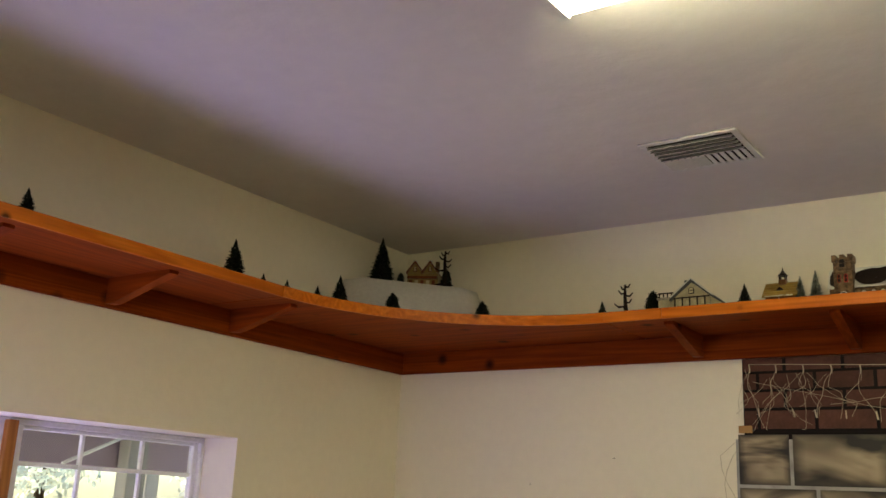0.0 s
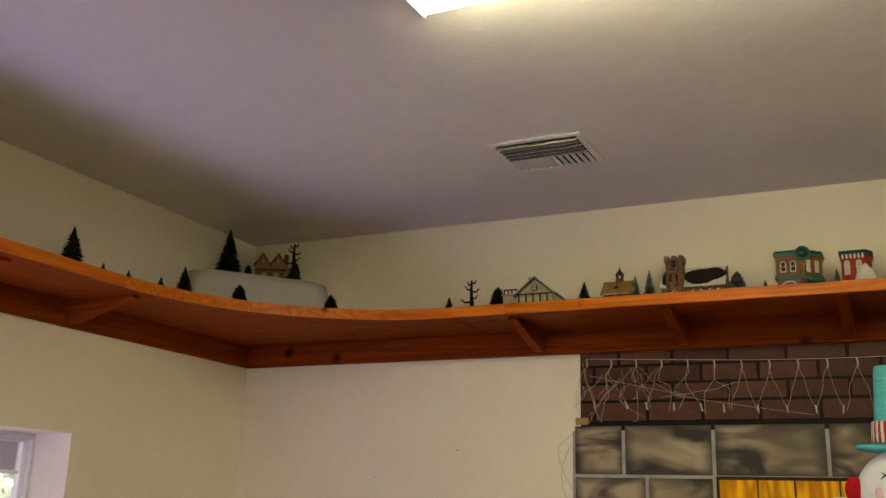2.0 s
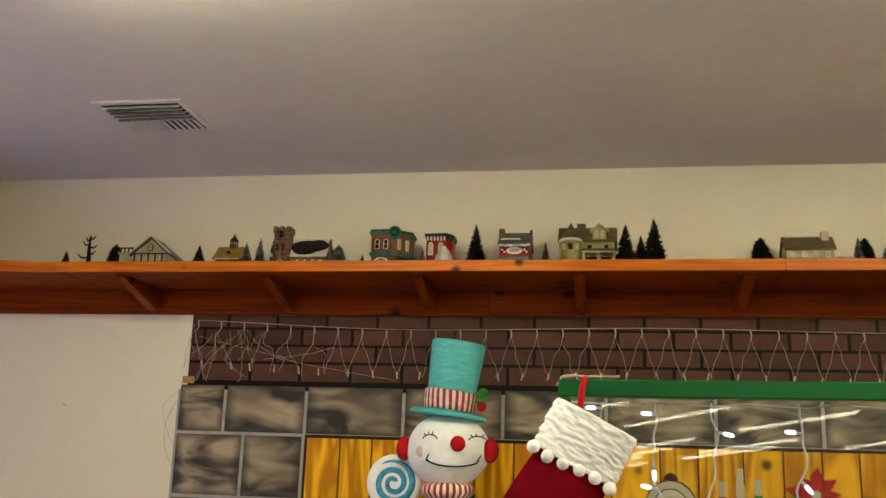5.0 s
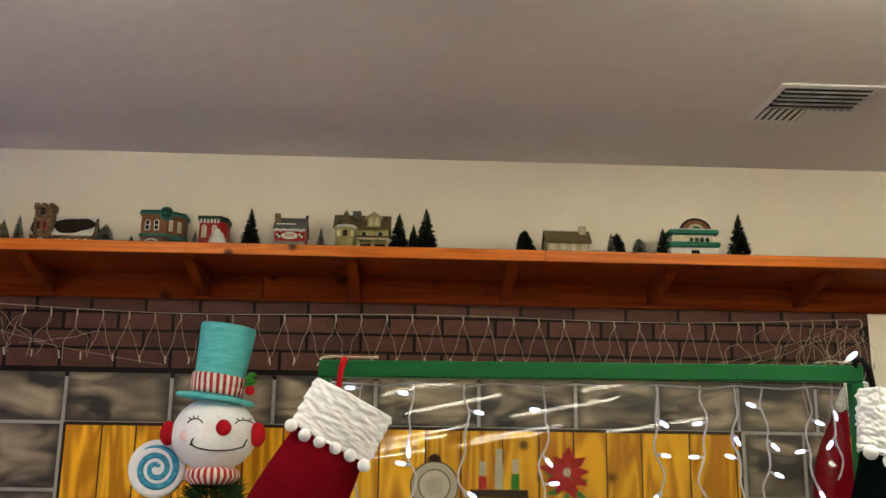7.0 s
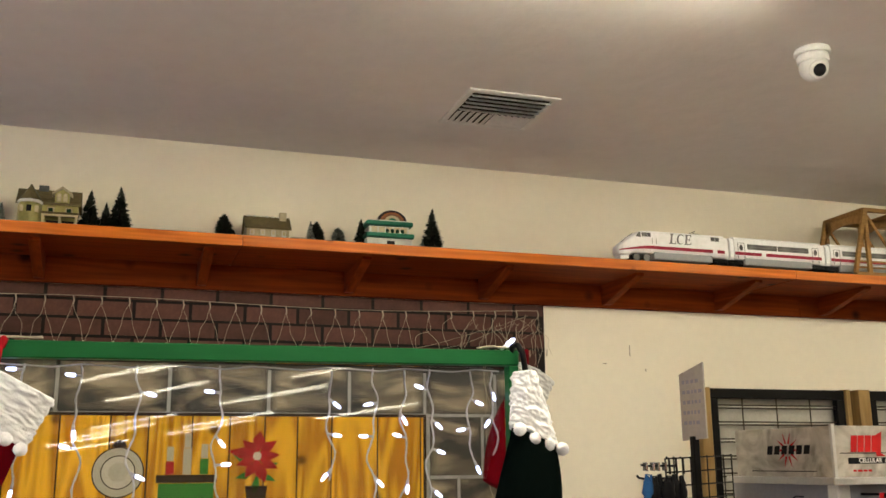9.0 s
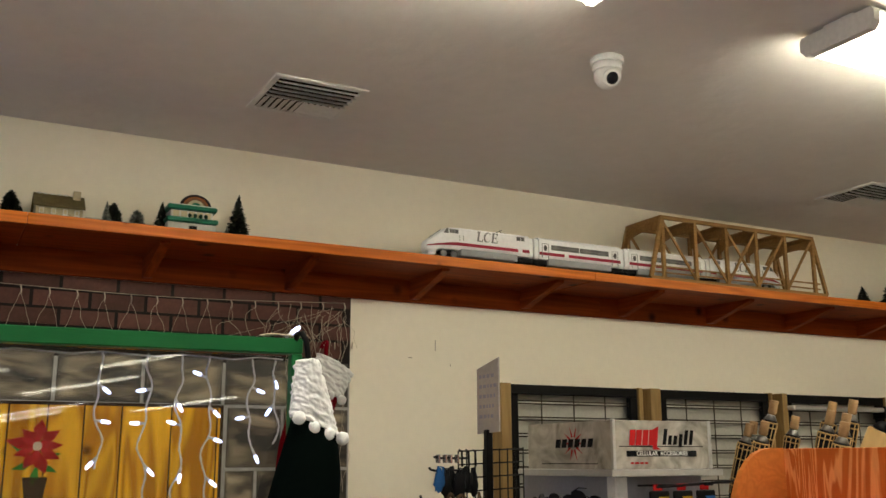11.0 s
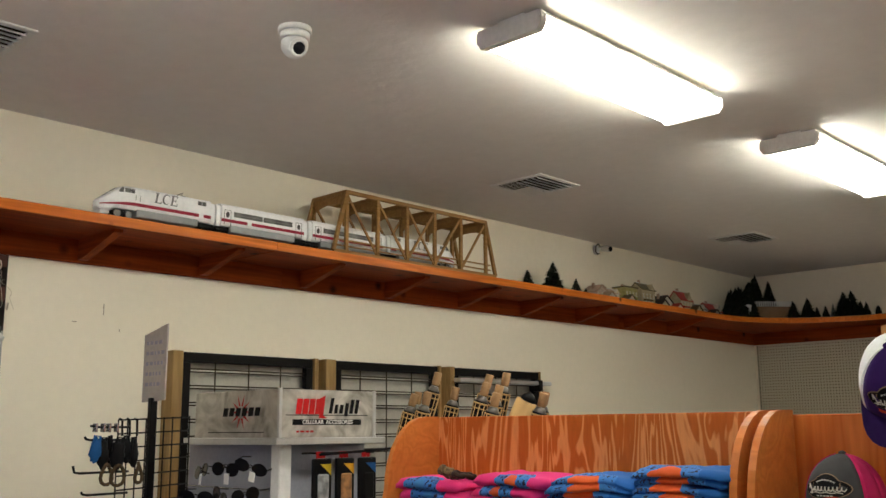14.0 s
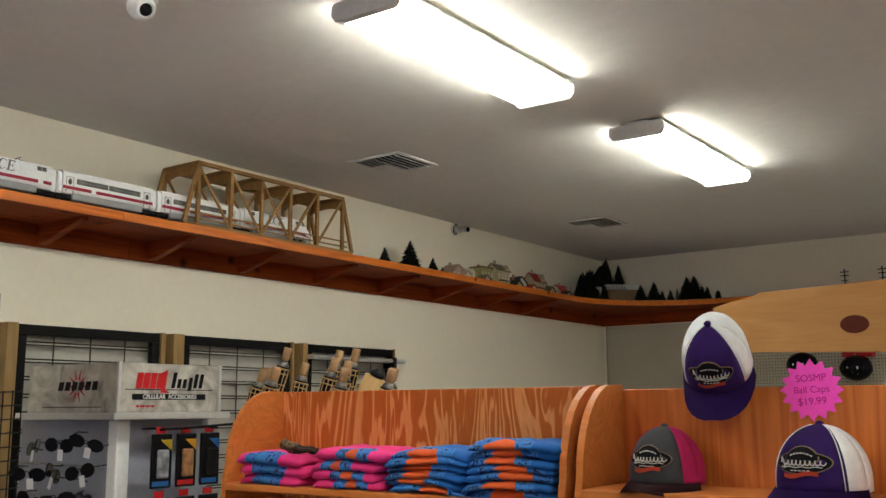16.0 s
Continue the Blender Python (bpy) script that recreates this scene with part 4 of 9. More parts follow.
def village():
    brick, teal = glazed("brown_glazed_brick", (0.20, 0.085, 0.035)), glazed("teal_glaze", (0.03, 0.15, 0.13))
    red, green = glazed("red_glaze", (0.36, 0.022, 0.018)), glazed("green_glaze", (0.02, 0.17, 0.10))
    bottle = glazed("dark_green_glaze", (0.012, 0.045, 0.022))
    ochre, cream = glazed("ochre_roof", (0.30, 0.19, 0.045)), glazed("cream_plaster", (0.50, 0.43, 0.28))
    lime, grey = glazed("pale_yellow_green", (0.42, 0.38, 0.15)), glazed("grey_slate", (0.10, 0.105, 0.10))
    darkroof = glazed("dark_brown_roof", (0.024, 0.016, 0.012))
    olive = glazed("olive_roof", (0.13, 0.105, 0.045))
    tanstone = paint("tan_brown_stone_glaze", (0.24, 0.15, 0.08), 0.45, second=(0.05, 0.03, 0.018), scale=55, amount=1.0, fine=160, fine_amount=0.4, bump=0.6, bump_scale=90)
    pinkish = glazed("pale_pink_tan_roof", (0.46, 0.33, 0.24))
    white = glazed("white_cottage_glaze", (0.66, 0.62, 0.54))
    rose = glazed("pale_rose_plaster", (0.60, 0.44, 0.36))
    hole = paint("dark_opening", (0.012, 0.010, 0.009), 0.5)
    s, yb = SHELF_TOP, -0.135

    # farmhouse: gable to the front, flat-roofed wing
    a = based(pose(1.60, yb, s), "cream timbered ceramic farmhouse with a snowy gable", -0.175, 0.115)
    solid(a, "wall", cream, [(-0.095, 0.006), (0.055, 0.006), (0.055, 0.085), (-0.02, 0.145), (-0.095, 0.085)], -0.055, 0.055, "y")
    for sx in (-1, 1):
        solid(a, "roof", grey, [(-0.02, 0.158), (-0.02, 0.148), (-0.02 + sx * 0.090, 0.074), (-0.02 + sx * 0.090, 0.083)], -0.064, 0.060, "y")
        solid(a, "roof_snow", SNOW, [(-0.02, 0.162), (-0.02, 0.158), (-0.02 + sx * 0.085, 0.086), (-0.02 + sx * 0.088, 0.090)], -0.067, -0.040, "y")
    solid(a, "side_wall", cream, [(0.056, 0.006), (0.095, 0.006), (0.095, 0.055), (0.056, 0.085)], -0.045, 0.05, "y")
    solid(a, "side_roof", grey, [(0.0565, 0.088), (0.105, 0.050), (0.105, 0.058), (0.0565, 0.096)], -0.052, 0.056, "y")
    piece(a, "side_wing", cream, -0.165, -0.096, -0.045, 0.03, 0.006, 0.085)
    piece(a, "wing_roof", BASE_SNOW, -0.170, -0.0965, -0.052, 0.035, 0.0855, 0.094)
    for x in (-0.160, -0.143, -0.126, -0.109):
        piece(a, "railing_post", darkroof, x, x + 0.004, -0.050, -0.046, 0.0945, 0.108, 0)
    piece(a, "railing", darkroof, -0.165, -0.100, -0.051, -0.045, 0.1085, 0.113, 0)
    piece(a, "chimney", grey, -0.062, -0.038, -0.02, 0.008, 0.118, 0.165)
    for x in (-0.092, -0.061, -0.030, 0.001, 0.032):
        piece(a, "timber", darkroof, x, x + 0.005, -0.0585, -0.054, 0.008, 0.083, 0, "dark half-timber strip")
    for z in (0.044, 0.082):
        piece(a, "timber", darkroof, -0.094, 0.054, -0.059, -0.0545, z, z + 0.005, 0, "dark half-timber strip")
    for x in (-0.073, -0.042, -0.011, 0.020):
        piece(a, "window", LIT_WINDOW, x, x + 0.014, -0.0575, -0.0545, 0.055, 0.074, 0)
    arched(a, -0.02, 0.098, 0.022, 0.028, -0.055, darkroof, LIT_WINDOW)
    piece(a, "shop_window", LIT_WINDOW, -0.056, 0.026, -0.0575, -0.0545, 0.014, 0.038, 0)
    drift(a, -0.09, 0.05, -0.066, 0.010, seed=1)

    # schoolhouse with a bell tower
    b = based(pose(1.926, yb, s), "brick red ceramic schoolhouse with ochre roof and bell tower", -0.105, 0.070)
    solid(b, "wall", brick, [(-0.05, 0.006), (0.05, 0.006), (0.05, 0.064), (0, 0.117), (-0.05, 0.064)], -0.056, 0.056, "x")
    for q in (-1, 1):
        slope(b, ochre, -0.066, 0.066, q * 0.062, 0.056, 0.0, 0.118)
    piece(b, "bell_tower", brick, -0.014, 0.014, -0.014, 0.014, 0.114, 0.134)
    for x in (-0.0125, 0.0085):
        for y in (-0.0125, 0.0085):
            piece(b, "belfry_post", darkroof, x, x + 0.004, y, y + 0.004, 0.1345, 0.150, 0)
    bm = bm_new(); add_lathe(bm, [(0.020, 0.1505), (0.014, 0.157), (0.004, 0.170), (0.001, 0.184)], 10); extra(b, "spire", bm, darkroof)
    solid(b, "dormer", darkroof, [(-0.016, 0.086), (0.012, 0.086), (-0.002, 0.098)], -0.046, -0.01, "y")
    solid(b, "entrance", SNOW, [(-0.024, 0.006), (0.022, 0.006), (0.022, 0.034), (-0.001, 0.052), (-0.024, 0.034)], -0.066, -0.0505, "y")
    arched(b, -0.001, 0.007, 0.022, 0.032, -0.066, brick, hole, "door")
    for x in (-0.040, 0.036):
        arched(b, x, 0.020, 0.014, 0.030, -0.05, SNOW, LIT_WINDOW)
    piece(b, "shed", ochre, -0.103, -0.0665, -0.03, 0.03, 0.0085, 0.040)
    drift(b, -0.055, 0.060, -0.060, 0.060, 0.006, 0.003, 2, "roof_snow")

    # church: tower before a long snowy roof with a dark thawed patch
    c = based(pose(2.22, yb, s), "brown stone ceramic church with snow-patched dark roof", -0.135, 0.138)
    solid(c, "wall", tanstone, [(-0.045, 0.006), (0.05, 0.006), (0.05, 0.075), (0.0, 0.145), (-0.045, 0.075)], -0.115, 0.125, "x")
    slope(c, SNOW, -0.120, 0.130, -0.056, 0.068, 0.0, 0.150)
    slope(c, darkroof, -0.120, 0.130, 0.060, 0.062, 0.0, 0.150)
    tilt = Matrix.Translation((0.035, -0.0335, 0.108)) @ Matrix.Rotation(math.atan2(0.082, 0.056), 4, "X")
    for px, rx, rz in ((0.0, 0.066, 0.042), (0.050, 0.044, 0.034), (-0.118, 0.034, 0.042)):
        bm = bm_new()
        add_prism(bm, [(px + rx * math.cos(t) * (1 + 0.12 * math.sin(3 * t + px * 40)), 0.010 * (px > 0.01) + rz * math.sin(t)) for t in [2 * math.pi * k / 16 for k in range(16)]], 0.0035 + 0.001 * (px > 0.01), 0.0062 + 0.001 * (px > 0.01))
        bmesh.ops.transform(bm, matrix=tilt, verts=bm.verts[:])
        extra(c, "bare_roof_patch", bm, darkroof, "dark thawed patch on the snowy roof")
    solid(c, "gable_end", tanstone, [(-0.060, 0.006), (0.0, 0.006), (0.0, 0.155), (-0.022, 0.128)], 0.1255, 0.134, "x")
    piece(c, "church_tower", tanstone, -0.092, -0.026, -0.075, -0.02, 0.006, 0.165, 0.003, "square stone tower")
    piece(c, "tower_band", tanstone, -0.096, -0.022, -0.079, -0.016, 0.122, 0.130, 0.002)
    for x in (-0.096, -0.068, -0.040):
        piece(c, "battlement", tanstone, x, x + 0.018, -0.079, -0.018, 0.1655, 0.192, 0.002)
    piece(c, "tower_top", tanstone, -0.090, -0.028, -0.073, -0.022, 0.166, 0.182)
    arched(c, -0.059, 0.140, 0.024, 0.036, -0.078, tanstone, hole)
    for x in (-0.072, -0.048):
        arched(c, x, 0.086, 0.013, 0.032, -0.075, glazed("red_brown_shutter", (0.22, 0.04, 0.02)) if x < -0.06 else red, hole)
    arched(c, -0.059, 0.008, 0.030, 0.045, -0.075, SNOW, hole, "door")
    for k in range(4):
        arched(c, 0.005 + 0.032 * k, 0.022, 0.014, 0.036, -0.045, SNOW, LIT_WINDOW)

    # corner hotel: two fronts and a rounded pediment
    d = based(pose(2.612, yb, s), "brown brick ceramic hotel with teal cornices", -0.085, 0.098, -0.085)
    plan = [(-0.075, -0.060), (0.010, -0.064), (0.022, -0.060), (0.080, -0.005), (0.080, 0.055), (-0.075, 0.055)]
    def grown(k):
        return [(x * k, y * k) for x, y in plan]
    solid(d, "lower_wall", glazed("dark_grey_brown_brick", (0.13, 0.075, 0.05)), grown(0.98), 0.006, 0.072)
    solid(d, "upper_wall", brick, grown(1.0), 0.0825, 0.150)
    solid(d, "belt_course", teal, grown(1.07), 0.0722, 0.0824, label="teal belt course")
    solid(d, "frieze", brick, grown(1.03), 0.1502, 0.160)
    solid(d, "cornice", teal, grown(1.10), 0.1602, 0.170, label="teal cornice")
    solid(d, "parapet", bottle, grown(1.05), 0.1702, 0.178)
    bm = bm_new(); add_lathe(bm, [(0.028, -0.007), (0.028, 0.007)], 20, m=pose(0.020, -0.058, 0.164, 90, 0, 20)); extra(d, "pediment", bm, teal)
    bm = bm_new(); add_lathe(bm, [(0.020, -0.0085), (0.020, 0.0085)], 20, m=pose(0.020, -0.058, 0.166, 90, 0, 20)); extra(d, "pediment_face", bm, bottle)
    for x in (-0.049, -0.014):
        arched(d, x, 0.096, 0.020, 0.042, -0.061, SNOW, hole)
    solid(d, "entrance_arch", SNOW, [(-0.058, 0.008)] + [(-0.030 - 0.028 * math.cos(math.pi * k / 8), 0.045 + 0.018 * math.sin(math.pi * k / 8)) for k in range(9)] + [(-0.002, 0.008)], -0.0635, -0.060, "y")
    solid(d, "shop_window", glazed("blue_grey_pane", (0.10, 0.13, 0.17)), [(-0.053, 0.010)] + [(-0.030 - 0.023 * math.cos(math.pi * k / 8), 0.044 + 0.014 * math.sin(math.pi * k / 8)) for k in range(9)] + [(-0.007, 0.010)], -0.0650, -0.0636, "y")
    side = Matrix.Translation((0.051, -0.0325, 0)) @ Matrix.Rotation(math.atan2(0.055, 0.058), 4, "Z")
    for name, mat_, x, w, z, h in (("window", SNOW, -0.020, 0.016, 0.096, 0.044), ("window", SNOW, 0.018, 0.016, 0.096, 0.044), ("door", hole, 0.0, 0.026, 0.006, 0.050)):
        bm = bm_new(); add_box(bm, x - w / 2, x + w / 2, -0.004, 0.001, z, z + h, 0.001, m=side); w_ = extra(d, name, bm, mat_)
        if name == "window":
            bm = bm_new(); add_box(bm, x - w / 2 + 0.003, x + w / 2 - 0.003, -0.0052, -0.003, z + 0.003, z + h - 0.004, m=side); part("pane", bm, LIT_WINDOW, w_)
    bm = bm_new(); add_box(bm, -0.026, 0.026, -0.022, 0.0, 0.058, 0.066, 0.002, m=side); extra(d, "awning", bm, teal, "teal door canopy")

    # narrow red shop and its white garden pavilion
    e = based(pose(2.812, yb, s), "red ceramic shop with dark green cornice", -0.056, 0.060, -0.10)
    solid(e, "wall", red, [(-0.050, -0.052), (0.030, -0.056), (0.052, -0.020), (0.052, 0.05), (-0.050, 0.05)], 0.006, 0.140)
    solid(e, "cornice", bottle, [(-0.056, -0.060), (0.034, -0.064), (0.058, -0.022), (0.058, 0.055), (-0.056, 0.055)], 0.147, 0.160, label="dark green cornice")
    solid(e, "frieze", bottle, [(-0.052, -0.055), (0.032, -0.059), (0.055, -0.021), (0.055, 0.052), (-0.052, 0.052)], 0.1402, 0.1468)
    for k in range(6):
        piece(e, "bracket", SNOW, -0.046 + 0.0135 * k, -0.040 + 0.0135 * k, -0.0615, -0.054, 0.132, 0.1465, 0)
    for x in (-0.030, 0.010):
        arched(e, x, 0.072, 0.019, 0.052, -0.055, SNOW, LIT_WINDOW)
    piece(e, "shop_front", SNOW, -0.044, -0.006, -0.0575, -0.053, 0.010, 0.048, 0)
    piece(e, "pane", hole, -0.040, -0.010, -0.0585, -0.0572, 0.014, 0.042, 0)
    bm = bm_new(); add_lathe(bm, [(0.036, 0.006), (0.036, 0.050), (0.030, 0.054), (0.034, 0.060), (0.024, 0.072), (0.027, 0.076), (0.013, 0.090), (0.004, 0.102)], 16, (0.030, -0.085, 0)); extra(e, "pavilion", bm, SNOW, "white tiered garden pavilion")

    # red shop with grey snowy roof and a white painted sign
    f = based(pose(3.117, yb, s), "red ceramic shop with grey snow-edged roof and sign", -0.068, 0.068)
    piece(f, "lower_wall", glazed("grey_stone_wall", (0.24, 0.21, 0.17)), -0.060, 0.060, -0.055, 0.055, 0.006, 0.066)
    solid(f, "wall", red, [(-0.058, 0.0665), (0.058, 0.0665), (0.058, 0.108), (0.0, 0.166), (-0.058, 0.108)], -0.060, 0.060, "x")
    for q in (-1, 1):
        slope(f, grey, -0.066, 0.066, q * 0.066, 0.104, 0.0, 0.168)
    drift(f, -0.062, 0.062, -0.066, 0.108, 0.010, 0.006, 3, "roof_snow")
    drift(f, -0.055, 0.02, -0.036, 0.140, 0.010, 0.004, 5, "roof_snow")
    piece(f, "chimney", tanstone, -0.064, -0.042, -0.035, -0.008, 0.130, 0.184)
    piece(f, "finial", darkroof, 0.056, 0.066, -0.008, 0.004, 0.170, 0.184)
    solid(f, "sign", SNOW, [(0.032 * math.cos(t), 0.087 + 0.014 * math.sin(t)) for t in [2 * math.pi * k / 18 for k in range(18)]], -0.0625, -0.0575, "y", "white oval sign")
    for z in (0.083, 0.090):
        piece(f, "sign_bar", red, -0.020, 0.020, -0.0635, -0.062, z, z + 0.003, 0)
    for x0 in (-0.052, 0.036):
        for i in range(2):
            for j in range(2):
                piece(f, "check_tile", SNOW if (i + j) % 2 else hole, x0 + 0.008 * i, x0 + 0.008 * (i + 1), -0.0605, -0.0575, 0.079 + 0.008 * j, 0.087 + 0.008 * j, 0)

    # pale green house with turret, dormer and porch
    g = based(pose(3.400, yb, s), "pale green ceramic Victorian house with porch", -0.118, 0.120, -0.10)
    piece(g, "wall", lime, -0.100, 0.106, -0.050, 0.055, 0.006, 0.125)
    for q in (-1, 1):
        slope(g, olive, -0.112, 0.116, q * 0.064 - 0.002, 0.118, 0.0, 0.186)
    solid(g, "dormer", lime, [(0.022, 0.128), (0.074, 0.128), (0.074, 0.166), (0.048, 0.184), (0.022, 0.166)], -0.060, 0.0, "y")
    for sx in (-1, 1):
        solid(g, "dormer_roof", cream, [(0.048, 0.194), (0.048, 0.186), (0.048 + sx * 0.036, 0.160), (0.048 + sx * 0.036, 0.167)], -0.068, 0.0, "y")
    for x in (0.037, 0.059):
        arched(g, x, 0.134, 0.016, 0.034, -0.060, cream, LIT_WINDOW)
    bm = bm_new(); add_lathe(bm, [(0.042, 0.006), (0.042, 0.118)], 8, (-0.062, -0.058, 0)); extra(g, "turret", bm, lime)
    bm = bm_new(); add_lathe(bm, [(0.046, 0.1185), (0.049, 0.124), (0.044, 0.130)], 8, (-0.062, -0.058, 0)); extra(g, "turret_eave", bm, SNOW)
    bm = bm_new(); add_lathe(bm, [(0.043, 0.1302), (0.012, 0.178), (0.002, 0.196)], 8, (-0.062, -0.058, 0)); extra(g, "turret_roof", bm, olive)
    for x, w in ((-0.088, 0.013), (-0.062, 0.017), (-0.036, 0.013)):
        piece(g, "turret_window", hole if w > 0.015 else LIT_WINDOW, x - w / 2, x + w / 2, -0.101 if w > 0.015 else -0.094, -0.085, 0.082, 0.106, 0.001)
    piece(g, "porch_roof", olive, -0.020, 0.112, -0.098, -0.048, 0.078, 0.086, 0.002)
    piece(g, "porch_beam", cream, -0.018, 0.110, -0.095, -0.090, 0.070, 0.0778, 0)
    for x in (-0.016, 0.042, 0.100):
        piece(g, "porch_post", cream, x, x + 0.008, -0.096, -0.088, 0.006, 0.0698, 0)
    for x in (-0.004, 0.052):
        piece(g, "porch_opening", hole, x, x + 0.042, -0.0525, -0.0495, 0.010, 0.062, 0)
    for x in (0.010, 0.074):
        piece(g, "window", cream, x - 0.013, x + 0.013, -0.054, -0.0495, 0.092, 0.114)
        piece(g, "wreath", bottle, x - 0.008, x + 0.008, -0.0565, -0.0538, 0.096, 0.110, 0.003)
    piece(g, "chimney", grey, -0.040, -0.006, -0.008, 0.022, 0.170, 0.208)
    drift(g, -0.10, 0.11, -0.100, 0.010, seed=7)

    # low beige house
    h = house(4.14, 4.31, 0.145, cream, olive, "beige ceramic house with low brown roof and chimney", "gable", 0.11)
    piece(h, "chimney", cream, 0.05, 0.078, -0.02, 0.01, 0.10, 0.165)
    piece(h, "garage", cream, 0.0955, 0.15, -0.05, 0.05, 0, 0.05)
    piece(h, "garage_roof", BASE_SNOW, 0.093, 0.158, -0.058, 0.056, 0.0505, 0.058)
    piece(h, "porch_roof", cream, -0.075, -0.01, -0.078, -0.0565, 0.045, 0.052)
    for x in (-0.073, -0.016):
        piece(h, "porch_post", cream, x, x + 0.005, -0.076, -0.071, 0.0075, 0.0448, 0)

    # diner: white and green tiers and a round sign
    i = based(pose(4.725, yb, s), "green and white ceramic diner with rainbow sign", -0.108, 0.108, -0.10)
    piece(i, "lower_wall", SNOW, -0.098, 0.098, -0.078, 0.055, 0.006, 0.074, 0.003)
    piece(i, "canopy", green, -0.104, 0.104, -0.092, 0.06, 0.0745, 0.094, 0.004, "green canopy")
    piece(i, "wall", SNOW, -0.086, 0.086, -0.070, 0.05, 0.0945, 0.126, 0.002)
    piece(i, "roof", green, -0.100, 0.100, -0.086, 0.06, 0.1265, 0.146, 0.004, "green roof slab")
    piece(i, "roof_snow", SNOW, -0.094, 0.094, -0.080, 0.056, 0.1462, 0.150, 0.001)
    for k in range(5):
        piece(i, "window", LIT_WINDOW, -0.076 + 0.032 * k, -0.052 + 0.032 * k, -0.0725, -0.0695, 0.099, 0.122, 0)
    for k in range(4):
        bm = bm_new(); add_ball(bm, (-0.010 + 0.022 * k, -0.076, 0.106), 0.009, 8, 6, (0.9, 0.6, 1.0), 0, 0.4, k); extra(i, "greenery", bm, bottle)
    piece(i, "door", hole, -0.012, 0.020, -0.0805, -0.0775, 0.010, 0.062, 0)
    for r, low, mat_ in ((0.064, 0.0, darkroof), (0.052, 0.001, glazed("dark_orange_glaze", (0.30, 0.09, 0.02))), (0.046, 0.002, brick), (0.034, 0.003, cream), (0.020, 0.004, green)):
        solid(i, "rainbow_band", mat_, [(0.018 + r * math.cos(t), 0.1505 + r * 0.80 * math.sin(t)) for t in [math.pi * k / 16 for k in range(17)]], -0.050 - low, -0.030, "y")

    # ornate chalet on the mound
    j = based(pose(0.215, -0.14, MOUND, 0, 0, 25), "brown and ochre ceramic chalet with snowy gables", -0.085, 0.085)
    stain, honey = glazed("red_brown_stain", (0.20, 0.06, 0.025)), glazed("honey_plaster", (0.36, 0.24, 0.09))
    piece(j, "wall", honey, -0.075, 0.075, -0.05, 0.05, 0.0085, 0.080)
    for x in (-0.038, 0.036):
        solid(j, "gable", honey, [(x - 0.034, 0.0805), (x + 0.034, 0.0805), (x, 0.128)], -0.054, 0.04, "y")
        for sx in (-1, 1):
            solid(j, "roof", stain, [(x, 0.140), (x, 0.130), (x + sx * 0.042, 0.074), (x + sx * 0.042, 0.083)], -0.066, 0.055, "y")
        arched(j, x, 0.086, 0.018, 0.026, -0.054, stain, LIT_WINDOW)
        drift(j, x - 0.012, x + 0.012, -0.055, 0.139, 0.010, 0.005, 1, "roof_snow")
    piece(j, "balcony", stain, -0.074, 0.074, -0.068, -0.0505, 0.050, 0.062)
    for k in range(5):
        piece(j, "window", LIT_WINDOW if k % 2 else stain, -0.066 + 0.028 * k, -0.050 + 0.028 * k, -0.053, -0.0495, 0.018, 0.044, 0)
    piece(j, "chimney", tanstone, 0.052, 0.070, 0.0, 0.02, 0.10, 0.150)

    # far row of small cottages
    for x0, x1, hh, wl, rf, label, style, eave in (
            (9.49, 9.62, 0.125, rose, pinkish, "pale rose ceramic cottage with tan roof", "front", 0.62), (9.63, 9.77, 0.115, white, pinkish, "white ceramic cottage with tan roof", "gable", 0.70),
            (9.85, 10.01, 0.150, lime, olive, "pale green ceramic shop with olive cornice", "flat", 0.8), (10.07, 10.25, 0.200, cream, olive, "tall cream ceramic house with olive roof", "gable", 0.74),
            (10.34, 10.50, 0.130, white, darkroof, "white ceramic cottage with dark roof", "front", 0.60), (10.62, 10.80, 0.190, cream, red, "cream ceramic house with red roof", "gable", 0.62),
            (10.86, 11.0, 0.11, white, grey, "low white ceramic cottage with grey roof", "gable", 0.62), (11.06, 11.28, 0.135, white, red, "low white ceramic cottage with red roof", "gable", 0.50)):
        one = house(x0, x1, hh, wl, rf, label, style, 0.11, eave=eave)
        w = x1 - x0
        piece(one, "chimney", pinkish, -w * 0.30, -w * 0.30 + 0.016, -0.01, 0.008, hh * 0.7, hh * 1.12)
        piece(one, "porch_roof", rf, -w * 0.42, w * 0.10, -0.082, -0.056, hh * 0.30, hh * 0.35)
        for q in (-0.40, -0.16, 0.08):
            piece(one, "porch_post", white, w * q - 0.002, w * q + 0.002, -0.080, -0.076, 0.007, hh * 0.30, 0)
        if style == "gable":
            dorm = solid(one, "dormer", wl, [(w * 0.06, hh * eave - 0.006), (w * 0.40, hh * eave - 0.006), (w * 0.40, hh * eave + 0.010), (w * 0.23, hh * 0.97), (w * 0.06, hh * eave + 0.010)], -0.062, -0.01, "y")
            piece(dorm, "dormer_window", LIT_WINDOW, w * 0.23 - 0.008, w * 0.23 + 0.008, -0.0645, -0.0615, hh * eave - 0.002, hh * eave + 0.016)
        drift(one, -w * 0.45, w * 0.45, -0.062, 0.011, seed=x0)
